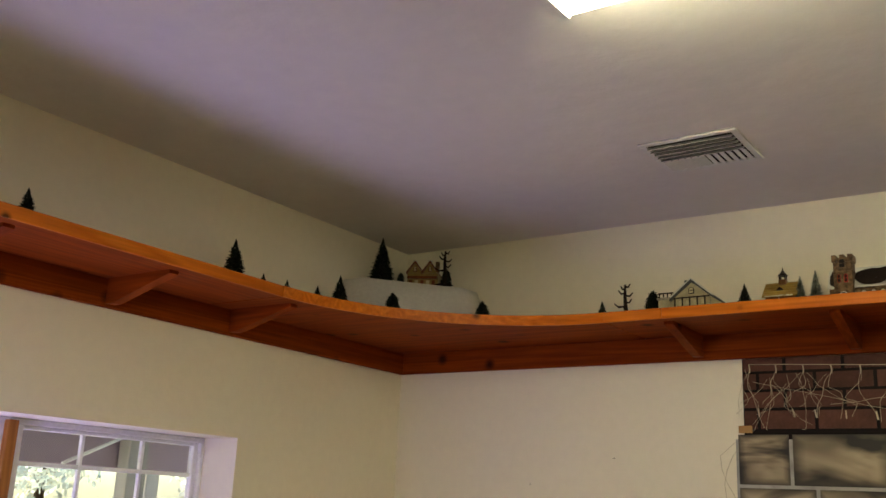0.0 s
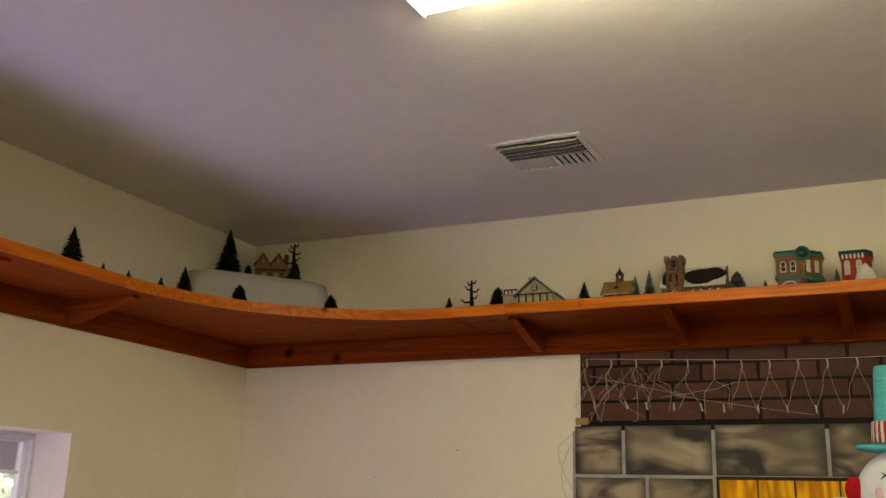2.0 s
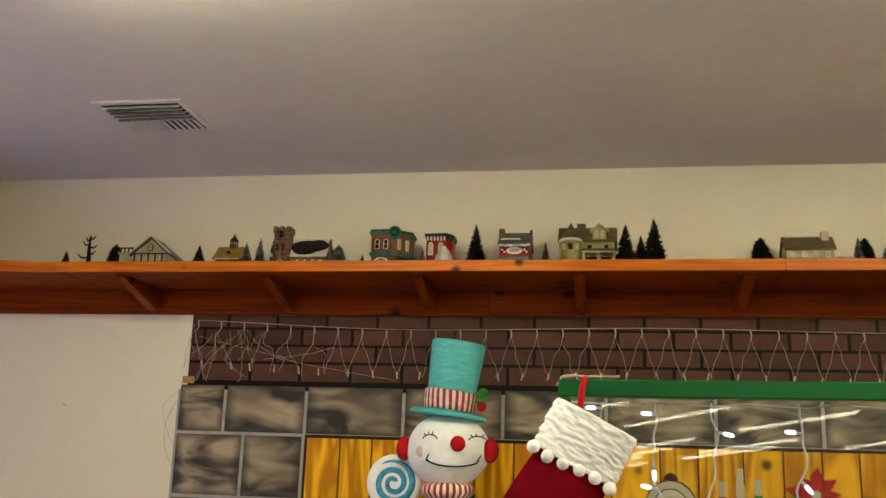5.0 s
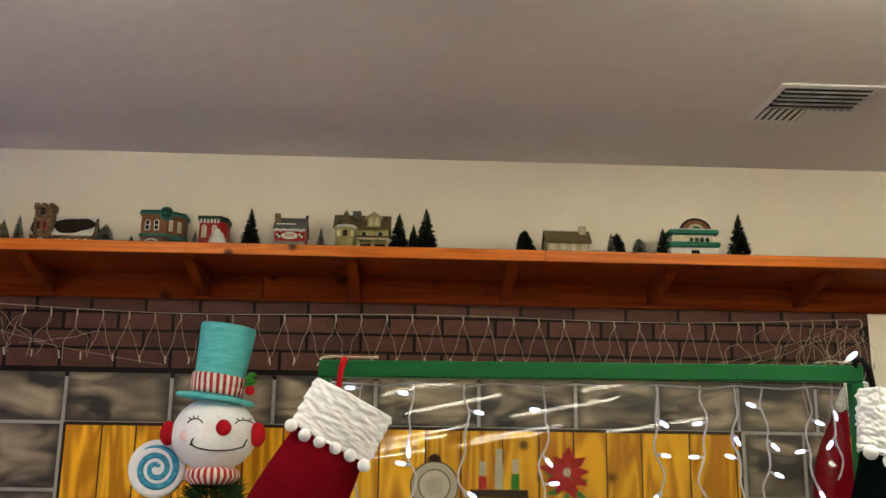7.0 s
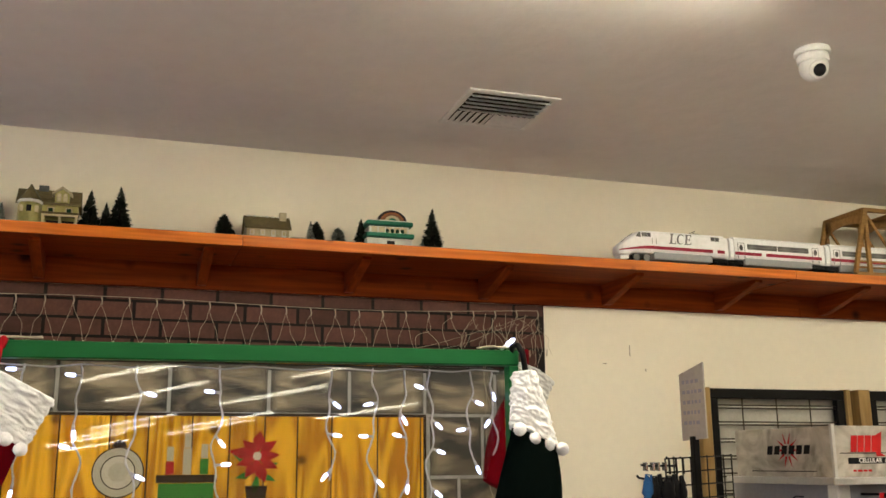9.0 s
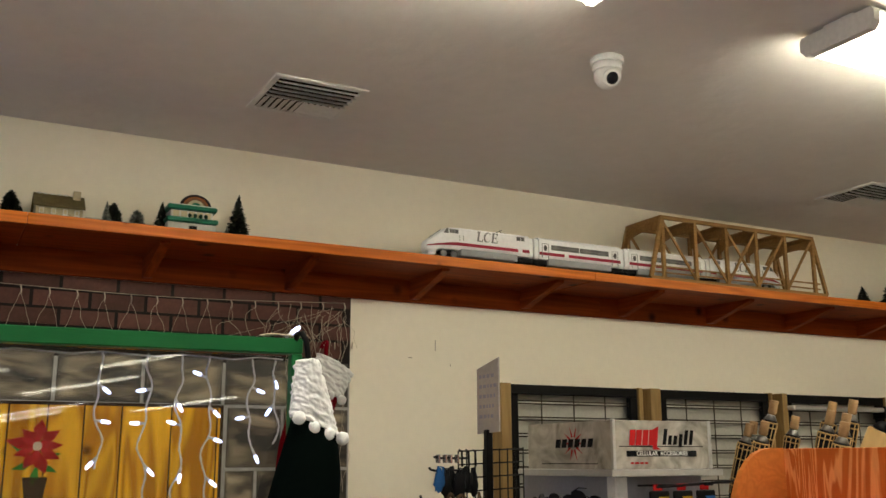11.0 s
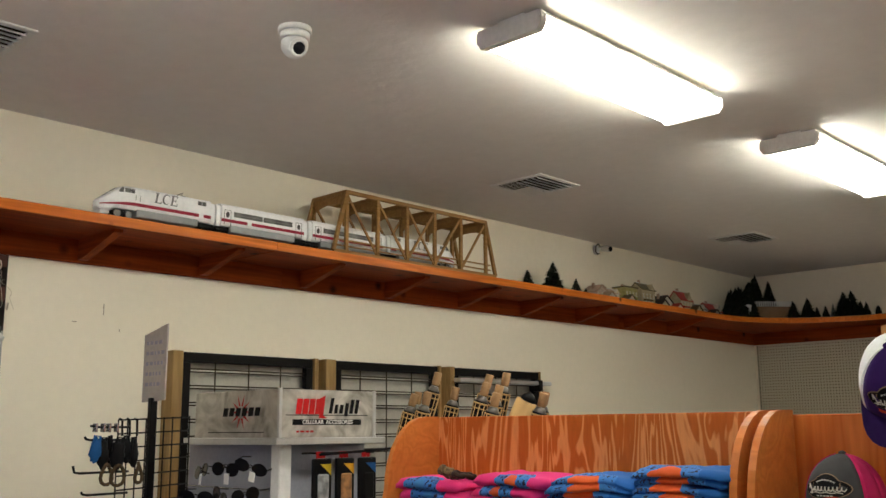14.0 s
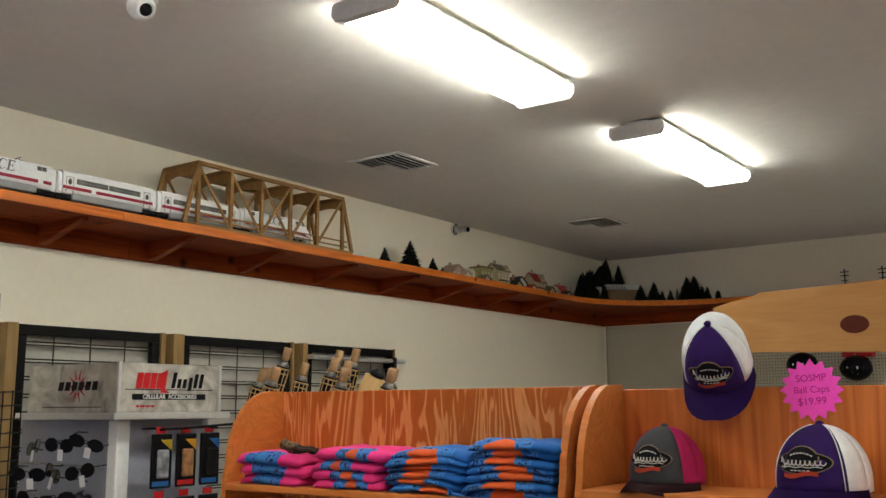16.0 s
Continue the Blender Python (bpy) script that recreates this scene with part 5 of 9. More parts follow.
    for x, hh, wl, rf in ((9.58, 0.075, white, pinkish), (9.83, 0.075, rose, olive), (10.28, 0.08, cream, darkroof), (10.50, 0.07, white, red), (10.79, 0.08, cream, olive), (11.07, 0.07, white, darkroof)):
        house(x - 0.045, x + 0.045, hh, wl, rf, "tiny ceramic cottage among shrubs", "front", 0.06, y=-0.225, storeys=1, eave=0.55)


MOUND = 2.50


def mound():
    """White snow-cloth platform in the corner."""
    bm = bm_new()
    low = [(0.015, -0.66), (0.20, -0.66), (0.56, -0.18), (0.56, -0.015), (0.015, -0.015)]
    high = [(0.015, -0.50), (0.13, -0.50), (0.44, -0.13), (0.44, -0.015), (0.015, -0.015)]
    steps = 6
    rings = []
    for k in range(steps + 1):
        f = k / steps
        row = []
        for (a, b), (c, d) in zip(low, high):
            g = f + 0.04 * math.sin(9 * (a + b) + 5 * f)
            row.append(bm.verts.new((a + (c - a) * g if 0.02 < a else a, b + (d - b) * g if b < -0.02 else b, SHELF_TOP + 0.001 + (MOUND - SHELF_TOP - 0.001) * f)))
        rings.append(row)
    for a, b in zip(rings, rings[1:]):
        for k in range(5):
            bm.faces.new((a[k], a[(k + 1) % 5], b[(k + 1) % 5], b[k])).smooth = True
    bm.faces.new(rings[0][::-1]); bm.faces.new(rings[-1])
    whole("snow_mound", bm, CLOTH_WHITE, "white cloth-covered snow mound in the shelf corner", "model hill")


def forest():
    dark = brush_tree("brush_tree", 0.2, 0.104, NEEDLES, pose(2.958, -0.15, SHELF_TOP), seed=3)
    snowy = brush_tree("brush_tree", 0.15, 0.07, SNOWY, pose(2.05, -0.15, SHELF_TOP), seed=5)
    bush = brush_tree("brush_bush", 0.13, 0.075, NEEDLES, pose(1.40, -0.15, SHELF_TOP), True, seed=7)
    frost = brush_tree("brush_bush", 0.12, 0.075, SNOWY, pose(2.387, -0.15, SHELF_TOP), True, seed=9)
    def put(kind, base, x, y, h, z=SHELF_TOP, wide=1.0):
        f = h / base
        copy_thing(kind, pose(x, y, z, 0, 0, (x * 977) % 360) @ Matrix.Diagonal((f * wide, f * wide, f, 1)))
    for x, h in ((1.17, 0.105), (1.78, 0.125), (2.49, 0.08), (3.548, 0.195), (3.606, 0.15), (3.657, 0.215), (4.617, 0.16), (4.93, 0.222), (8.77, 0.145), (9.04, 0.225), (9.30, 0.14), (9.41, 0.09), (9.17, 0.07), (9.24, 0.06)):
        put(dark, 0.2, x, -0.15, h, wide=1.6 if x > 8 else 1.25 if h < 0.15 else 1.1)
    for x, h in ((1.998, 0.13), (2.745, 0.10), (3.238, 0.12), (4.40, 0.13), (4.88, 0.085), (1.73, 0.05), (2.70, 0.07)):
        put(snowy, 0.15, x, -0.17, h)
    for x, h in ((4.055, 0.14), (4.43, 0.135), (1.44, 0.05), (1.73, 0.045), (4.09, 0.08), (3.0, 0.05), (10.5, 0.06), (9.36, 0.05), (9.80, 0.06), (10.30, 0.10), (10.48, 0.13), (10.60, 0.07), (10.82, 0.06), (11.07, 0.08), (11.30, 0.05), (9.98, 0.05)):
        put(bush, 0.13, x, -0.14, h)
    put(frost, 0.12, 4.52, -0.15, 0.115)
    for y, h in ((-1.30, 0.205), (-1.135, 0.108), (-0.996, 0.112), (-0.806, 0.125), (-0.66, 0.20), (-2.2, 0.15), (-2.6, 0.12)):
        put(dark, 0.2, 0.13, y, h, wide=1.25)
    put(bush, 0.13, 0.62, -0.24, 0.13); put(bush, 0.13, 0.33, -0.53, 0.135)
    put(dark, 0.2, 0.12, -0.36, 0.215, MOUND, 1.15); put(bush, 0.13, 0.16, -0.26, 0.07, MOUND); put(bush, 0.13, 0.33, -0.12, 0.10, MOUND)
    # dark wood in the far corner
    rnd = random.Random(12)
    for k in range(25):
        x = 11.36 + 0.60 * rnd.random()
        h = 0.19 + 0.22 * (x - 11.36) + 0.08 * rnd.random() ** 2
        put(dark, 0.2, x, -0.05 - 0.14 * rnd.random() - 0.10 * (x < 11.7), h, wide=1.3)
    lamp_ = thing("model_street_lamp", pose(11.52, -0.30, SHELF_TOP), "pale model street lamp beside the dark trees", "model lamp")
    bm = bm_new(); add_lathe(bm, [(0.012, 0.0), (0.008, 0.01), (0.006, 0.06), (0.026, 0.085), (0.034, 0.14), (0.01, 0.145)], 12); part("shade", bm, SNOW, lamp_)
    for y, h in ((-0.45, 0.20), (-0.58, 0.215), (-0.658, 0.135), (-0.734, 0.138), (-0.891, 0.235), (-0.959, 0.238), (-1.03, 0.15), (-1.075, 0.14)):
        put(dark, 0.2, 12.07, y, h, wide=1.7 if h > 0.19 else 1.4)
    put(snowy, 0.15, 12.08, -0.795, 0.15); put(bush, 0.13, 12.07, -1.17, 0.10)
    put(dark, 0.2, 11.99, -0.15, 0.29, 2.43, 1.2); put(bush, 0.13, 12.0, -0.13, 0.26, 2.43, 0.8); put(dark, 0.2, 12.10, -0.22, 0.24, 2.43, 1.2); put(bush, 0.13, 11.93, -0.12, 0.22, 2.43, 0.9)
    twig = bare_tree(1.28, -0.16, SHELF_TOP)
    copy_thing(twig, pose(0.375, -0.20, MOUND, 0, 0, 20))
    # station block with a white picket fence under the corner trees
    block = thing("cardboard_station", pose(11.98, -0.30, SHELF_TOP, 0, 0, -42), "tan cardboard block with a white picket fence on top", "model station")
    bm = bm_new(); add_box(bm, -0.19, 0.19, -0.02, 0.16, 0, 0.165, 0.004); part("base_block", bm, paint("tan_cardboard", (0.30, 0.20, 0.12), 0.8, second=(0.20, 0.13, 0.07), scale=9, amount=0.6), block)
    for k in range(19):
        bm = bm_new(); add_box(bm, -0.185 + 0.02 * k, -0.175 + 0.02 * k, -0.018, -0.014, 0.165, 0.212, 0.001); part("picket", bm, WHITE_PLASTIC, block)
    bm = bm_new(); add_box(bm, -0.19, 0.19, -0.0138, -0.010, 0.195, 0.20); part("fence_rail", bm, WHITE_PLASTIC, block)
    for y in (-2.235, -2.516):
        pole = thing("model_telegraph_pole", pose(12.0, y, SHELF_TOP), "black model telegraph pole with cross arms", "model pole", "telegraph poles")
        bm = bm_new(); add_tube(bm, [(0, 0, 0), (0, 0, 0.185)], 0.005, 6); part("mast", bm, BLACK, pole)
        for z, n in ((0.16, 0.035), (0.13, 0.03), (0.09, 0.025)):
            bm = bm_new(); add_box(bm, -0.004, 0.004, -n, n, z, z + 0.007); part("cross_arm", bm, BLACK, pole)


mound()
village()
forest()


# ---- printed backdrop, string lights, green glazed frame, snowman and stockings ----
def random_tone(m, spread):
    """Lets each piece of a material differ a little."""
    t = m.node_tree
    bsdf = t.nodes["Principled BSDF"]
    source = bsdf.inputs["Base Color"].links[0].from_socket
    info, vary, shade = t.nodes.new("ShaderNodeObjectInfo"), t.nodes.new("ShaderNodeMapRange"), t.nodes.new("ShaderNodeHueSaturation")
    vary.inputs["To Min"].default_value, vary.inputs["To Max"].default_value = 1 - spread, 1 + spread
    t.links.new(info.outputs["Random"], vary.inputs["Value"])
    t.links.new(vary.outputs["Result"], shade.inputs["Value"])
    t.links.new(source, shade.inputs["Color"])
    t.links.new(shade.outputs["Color"], bsdf.inputs["Base Color"])
    return m


def stone_print():
    """Airbrushed stone: pale and dark folds, with dark painted borders."""
    m = bpy.data.materials.new("printed_stone")
    m.use_nodes = True
    t = m.node_tree
    bsdf = t.nodes["Principled BSDF"]
    bsdf.inputs["Roughness"].default_value = 0.45
    place, info = t.nodes.new("ShaderNodeTexCoord"), t.nodes.new("ShaderNodeObjectInfo")
    spread, times, shift = t.nodes.new("ShaderNodeCombineXYZ"), t.nodes.new("ShaderNodeMath"), t.nodes.new("ShaderNodeVectorMath")
    times.operation, times.inputs[1].default_value = "MULTIPLY", 31.0
    t.links.new(info.outputs["Random"], times.inputs[0])
    t.links.new(times.outputs[0], spread.inputs[0]); t.links.new(times.outputs[0], spread.inputs[2])
    t.links.new(place.outputs["Object"], shift.inputs[0]); t.links.new(spread.outputs[0], shift.inputs[1])
    mapping = t.nodes.new("ShaderNodeMapping")
    mapping.inputs["Scale"].default_value = (2.4, 1, 7.0)
    t.links.new(shift.outputs[0], mapping.inputs["Vector"])
    folds = t.nodes.new("ShaderNodeTexNoise")
    folds.inputs["Scale"].default_value, folds.inputs["Detail"].default_value, folds.inputs["Distortion"].default_value = 1.0, 2.6, 1.5
    t.links.new(mapping.outputs["Vector"], folds.inputs["Vector"])
    ramp = t.nodes.new("ShaderNodeValToRGB")
    e = ramp.color_ramp.elements
    e[0].position, e[0].color = 0.36, (0.016, 0.013, 0.009, 1)
    e[1].position, e[1].color = 0.63, (0.42, 0.34, 0.225, 1)
    mid = e.new(0.455); mid.color = (0.135, 0.105, 0.068, 1)
    t.links.new(folds.outputs["Fac"], ramp.inputs["Fac"])
    # painted border
    split = t.nodes.new("ShaderNodeSeparateXYZ")
    t.links.new(place.outputs["Generated"], split.inputs[0])
    def chain(op, a, b):
        n = t.nodes.new("ShaderNodeMath"); n.operation = op
        for k, v in enumerate((a, b)):
            if isinstance(v, float):
                n.inputs[k].default_value = v
            else:
                t.links.new(v, n.inputs[k])
        return n.outputs[0]
    edge = chain("MINIMUM", chain("MINIMUM", split.outputs[0], chain("SUBTRACT", 1.0, split.outputs[0])), chain("MINIMUM", split.outputs[2], chain("SUBTRACT", 1.0, split.outputs[2])))
    wob = chain("ADD", edge, chain("MULTIPLY", chain("SUBTRACT", folds.outputs["Fac"], 0.5), 0.10))
    fade = t.nodes.new("ShaderNodeMapRange")
    fade.inputs["From Min"].default_value, fade.inputs["From Max"].default_value = 0.0, 0.15
    fade.inputs["To Min"].default_value = 0.12
    t.links.new(wob, fade.inputs["Value"])
    mix = t.nodes.new("ShaderNodeMix"); mix.data_type = "RGBA"
    mix.inputs["A"].default_value = (0.012, 0.010, 0.008, 1)
    t.links.new(fade.outputs["Result"], mix.inputs["Factor"])
    t.links.new(ramp.outputs["Color"], mix.inputs["B"])
    t.links.new(mix.outputs["Result"], bsdf.inputs["Base Color"])
    return m


MORTAR = paint("black_printed_mortar", (0.010, 0.007, 0.006), 0.5)
BRICK_PRINT = random_tone(paint("printed_brick", (0.110, 0.048, 0.036), 0.5, second=(0.066, 0.029, 0.021), scale=18, amount=0.7, fine=90, fine_amount=0.25), 0.22)
STONE_PRINT = stone_print()
TAN_TAB = paint("tan_tape", (0.42, 0.24, 0.10), 0.6, scale=30)
GREY_JOINT = paint("grey_printed_joint", (0.42, 0.41, 0.39), 0.5, second=(0.20, 0.19, 0.18), scale=14, amount=0.7)
PLANK_PRINT = random_tone(wood("printed_yellow_planks", (0.92, 0.49, 0.026), (0.50, 0.19, 0.007), "z", 8, 9, rough=0.45, knots=1.1, knot_colour=(0.10, 0.035, 0.004), contrast=0.9, bands=7, soft=0.08, cells_at=5.0), 0.2)
WIRE_PALE = paint("pale_wire", (0.50, 0.43, 0.33), 0.5)
WIRE_WHITE = paint("white_light_wire", (0.70, 0.68, 0.72), 0.5, second=(0.52, 0.50, 0.54), scale=200, amount=0.8)
LED = glow("white_light_bulb", (0.55, 0.63, 1.0), 1.5)
GREEN_FRAME = paint("green_painted_wood", (0.012, 0.115, 0.035), 0.42, second=(0.008, 0.08, 0.025), scale=6, amount=0.6, fine=40, stretch=(0.2, 1, 1), bump=0.1)
PRINT_RED = paint("printed_red", (0.42, 0.02, 0.02), 0.5, second=(0.22, 0.01, 0.01), scale=30, amount=0.8)
PRINT_CRIMSON = paint("printed_crimson", (0.50, 0.035, 0.035), 0.5, second=(0.36, 0.015, 0.02), scale=40, amount=0.6)
PRINT_GREEN = paint("printed_green", (0.04, 0.20, 0.03), 0.5, scale=30)
PRINT_GREY = paint("printed_plate_grey", (0.50, 0.46, 0.36), 0.5, second=(0.34, 0.30, 0.22), scale=18)
PRINT_PALE = paint("printed_pale_plate", (0.58, 0.54, 0.44), 0.5, second=(0.44, 0.40, 0.31), scale=20)
PRINT_DARK = paint("printed_dark_brown", (0.04, 0.022, 0.012), 0.5)


def flat_piece(name, x0, x1, z0, z1, y, material, parent, cache={}):
    """One printed piece, 1.2 mm proud; alike sizes share a mesh."""
    key = (round(x1 - x0, 3), round(z1 - z0, 3), material.name)
    if key not in cache:
        bm = bm_new(); w, h = (x1 - x0) / 2, (z1 - z0) / 2
        add_box(bm, -w, w, -0.0012, 0, -h, h)
        cache[key] = mesh_of(name, bm, material)
    ob = new(name, cache[key])
    ob.parent = parent
    ob.location = ((x0 + x1) / 2, y, (z0 + z1) / 2)
    return ob


def backdrop():
    x0, x1, y = 1.715, 5.507, -0.006
    top = thing("printed_backdrop", pose(0, 0, 0), "printed wall hanging with brick, stone and yellow planks", "wall hanging")
    bm = bm_new(); add_box(bm, x0, x1, -0.005, -0.001, 1.80, TRIM_LOW - 0.001); part("brick_sheet", bm, MORTAR, top)
    bm = bm_new(); add_box(bm, x0 - 0.035, x1, -0.0056, -0.001, 0.6, 1.8); part("stone_sheet", bm, GREY_JOINT, top)
    rnd = random.Random(4)
    rows = [(2.066, 2.1165), (1.994, 2.055), (1.922, 1.983), (1.840, 1.910)]
    for r, (a, b) in enumerate(rows):
        x = x0 - (0.151 if r % 2 else 0.046)
        while x < x1 - 0.03:
            e = min(x + 0.204, x1 - 0.004)
            if e - max(x, x0 + 0.004) > 0.03:
                flat_piece("brick", max(x, x0 + 0.004), e, a, b, y, BRICK_PRINT, top)
            x += 0.2175
    joints = [x0 - 0.03, 1.893, 2.247, 2.660, 3.065, 3.470, 3.885, 4.276, 4.610, 4.940, 5.262, x1]
    for a, b in zip(joints, joints[1:]):
        flat_piece("stone", a + 0.006, b - 0.008, 1.627, 1.818, y, STONE_PRINT, top)
    for r, (z0, z1) in enumerate(((1.37, 1.614), (1.13, 1.356), (0.88, 1.116))):
        for side in ([x0 - 0.03, 1.985 if r % 2 == 0 else 1.86, 2.245], [4.955, 5.20 if r % 2 == 0 else 5.09, x1]):
            for a, b in zip(side, side[1:]):
                flat_piece("stone", a + 0.006, b - 0.008, z0, z1, y, STONE_PRINT, top)
    bm = bm_new(); add_box(bm, 2.25, 4.945, -0.0068, -0.0056, 0.6, 1.624); part("plank_sheet", bm, PRINT_DARK, top)
    x = 2.262
    while x < 4.93:
        w = rnd.uniform(0.125, 0.20)
        e = min(x + w, 4.937)
        flat_piece("plank", x, e - 0.006, 0.62, 1.611, -0.0068, PLANK_PRINT, top)
        x = e
    bm = bm_new(); add_box(bm, 1.694, 1.748, -0.012, -0.0058, 1.824, 1.853, 0.002); part("tape_tab", bm, TAN_TAB, top, "tan folded tape tab")
    # pictures on the planks
    for r, thick, material in ((0.096, 0.0006, PRINT_DARK), (0.091, 0.0012, PRINT_GREY), (0.064, 0.0018, PRINT_DARK), (0.060, 0.0024, PRINT_PALE), (0.036, 0.0030, PRINT_GREY)):
        bm = bm_new(); add_lathe(bm, [(r, 0), (r, thick)], 32, m=pose(3.710, -0.0081, 1.397, 90)); part("plate_picture", bm, material, top)
    bm = bm_new(); add_prism(bm, [(3.680, 1.492), (3.740, 1.492), (3.728, 1.512), (3.710, 1.522), (3.692, 1.512)], -0.0096, -0.0082, "y"); part("plate_picture", bm, PRINT_DARK, top)
    def leaves(cx, cz, n, r0, r1, material, y, ph, wide=0.26):
        bm = bm_new()
        for k in range(n):
            a = 2 * math.pi * k / n + ph
            rr = r1 * (0.8 + 0.3 * ((k * 7) % 5) / 4)
            pts = [(cx + r0 * math.cos(a), cz + r0 * math.sin(a)), (cx + rr * 0.55 * math.cos(a + wide), cz + rr * 0.55 * math.sin(a + wide)), (cx + rr * math.cos(a), cz + rr * math.sin(a) * 0.8), (cx + rr * 0.55 * math.cos(a - wide), cz + rr * 0.55 * math.sin(a - wide))]
            add_prism(bm, pts, y - 0.0006 - 0.0002 * (k % 3), y, "y")
        return part("flower_picture", bm, material, top)
    leaves(4.24, 1.40, 6, 0.01, 0.115, PRINT_GREEN, -0.0086, 0.4)
    leaves(4.235, 1.452, 9, 0.008, 0.118, PRINT_RED, -0.0096, 0.1, 0.36)
    leaves(4.235, 1.455, 6, 0.006, 0.062, PRINT_CRIMSON, -0.0104, 0.5, 0.40)
    bm = bm_new(); add_lathe(bm, [(0.017, 0), (0.017, 0.0006)], 14, m=pose(4.235, -0.0111, 1.455, 90)); part("flower_picture", bm, PRINT_GREY, top)
    bm = bm_new(); add_prism(bm, [(4.19, 1.34), (4.28, 1.34), (4.265, 1.24), (4.205, 1.24)], -0.0094, -0.0082, "y"); part("flower_picture", bm, PRINT_DARK, top)
    bm = bm_new(); add_box(bm, 3.85, 4.08, -0.0088, -0.0082, 1.355, 1.385); part("shelf_picture", bm, PRINT_DARK, top)
    bm = bm_new(); add_box(bm, 3.86, 4.07, -0.0092, -0.0084, 1.29, 1.353)
    part("garland_picture", bm, PRINT_GREEN, top)
    for x, mat_, hh in ((3.90, PRINT_RED, 0.05), (3.965, PRINT_GREY, 0.10), (4.03, PRINT_GREEN, 0.06)):
        bm = bm_new(); add_box(bm, x - 0.016, x + 0.016, -0.0088, -0.0082, 1.386, 1.386 + hh); part("candle_picture", bm, mat_, top)
        bm = bm_new(); add_box(bm, x - 0.013, x + 0.013, -0.0088, -0.0082, 1.388 + hh, 1.388 + hh + 0.055); part("candle_picture", bm, PRINT_GREY, top)


def rounded(pts, n=4):
    """Points along a smooth curve through pts."""
    q = [Vector(p) for p in pts]
    q = [q[0]] + q + [q[-1]]
    out = []
    for a, b, c, d in zip(q, q[1:], q[2:], q[3:]):
        for k in range(n):
            t = k / n
            out.append(0.5 * (2 * b + (c - a) * t + (2 * a - 5 * b + 4 * c - d) * t * t + (3 * b - a - 3 * c + d) * t ** 3))
    return out + [q[-1]]


def net_lights():
    """Unlit net of fairy lights hung over the printed bricks."""
    rnd = random.Random(8)
    top = thing("fairy_light_net", pose(0, 0, 0), "unlit net of pale fairy light wires over the bricks", "string lights")
    def edge(x):
        return 2.085 - 0.022 * math.sin(math.pi * (x - 1.7) / 3.8) - 0.010 * math.sin(3 * x)
    xs = [1.745 + 0.1035 * k for k in range(37)]
    bm = bm_new(); add_tube(bm, [(x, -0.016, edge(x)) for x in xs], 0.0016, 4); part("top_wire", bm, WIRE_PALE, top)
    for k, x in enumerate(xs):
        messy = x < 2.35 or x > 4.95
        bm = bm_new()
        z = edge(x)
        add_tube(bm, [(x, -0.016, z), (x + 0.004, -0.019, z - 0.02), (x + 0.002, -0.016, z - 0.034)], 0.0028, 5)
        part("bulb", bm, WIRE_PALE, top)
        bm = bm_new()
        wob = 0.05 if messy else 0.012
        for side in (-1, 1):
            pts = [(x, -0.015, z - 0.03)]
            for j in range(1, 5):
                pts.append((x + side * 0.0517 * j / 4 + rnd.uniform(-wob, wob) * 0.6, -0.015 - rnd.uniform(0, 0.008), z - 0.03 - 0.165 * j / 4 + rnd.uniform(-wob, wob) * 0.3))
            add_tube(bm, rounded(pts), 0.0008, 4)
        part("net_wire", bm, WIRE_PALE, top)
        bm = bm_new()
        bx = x + 0.05 + rnd.uniform(-wob, wob) * 0.4
        add_tube(bm, [(bx, -0.018, z - 0.175), (bx + rnd.uniform(-0.01, 0.01), -0.02, z - 0.205)], 0.003, 5)
        part("bulb", bm, WIRE_PALE, top)
    for x0, n in ((1.72, 12), (5.15, 8)):
        for j in range(n):
            bm = bm_new()
            p = Vector((x0 + rnd.uniform(0, 0.33), -0.02, 2.06 - rnd.uniform(0, 0.05)))
            pts, step = [p.copy()], Vector((rnd.uniform(-0.05, 0.05), 0, -0.04))
            for _ in range(6):
                step = step * 0.85 + Vector((rnd.uniform(-0.016, 0.016), 0, rnd.uniform(-0.012, 0.008)))
                p += step
                p.y = -0.014 - rnd.uniform(0, 0.008)
                p.x, p.z = min(max(p.x, 1.70), 5.50), max(p.z, 1.835)
                pts.append(p.copy())
            add_tube(bm, rounded(pts), 0.0007, 4)
            part("net_wire", bm, WIRE_PALE, top)
    for a, b in (((1.76, 2.02), (2.62, 1.85)), ((2.05, 1.93), (2.36, 1.985)), ((1.73, 2.075), (1.80, 1.84)), ((4.72, 1.86), (5.42, 2.06)), ((4.95, 1.89), (5.36, 2.03)), ((5.10, 1.85), (5.49, 2.01))):
        pts = [(a[0] + (b[0] - a[0]) * j / 6, -0.022 - 0.003 * (j % 2), a[1] + (b[1] - a[1]) * j / 6 - 0.012 * math.sin(math.pi * j / 6) + rnd.uniform(-0.004, 0.004)) for j in range(7)]
        bm = bm_new(); add_tube(bm, rounded(pts), 0.0008, 4); part("net_wire", bm, WIRE_PALE, top)
    for j in range(9):
        x, bm = 5.22 + 0.032 * j, bm_new()
        pts = [(x, -0.018, 2.07 - 0.02 * (j % 3))]
        for k in range(1, 17):
            x += rnd.uniform(-0.022, 0.022)
            x = min(max(x, 5.16), 5.51)
            pts.append((x, -0.014 - rnd.uniform(0, 0.010), 2.07 - 0.05 * k - rnd.uniform(0, 0.015)))
        add_tube(bm, pts, 0.0010, 4)
        part("net_wire", bm, WIRE_PALE, top)
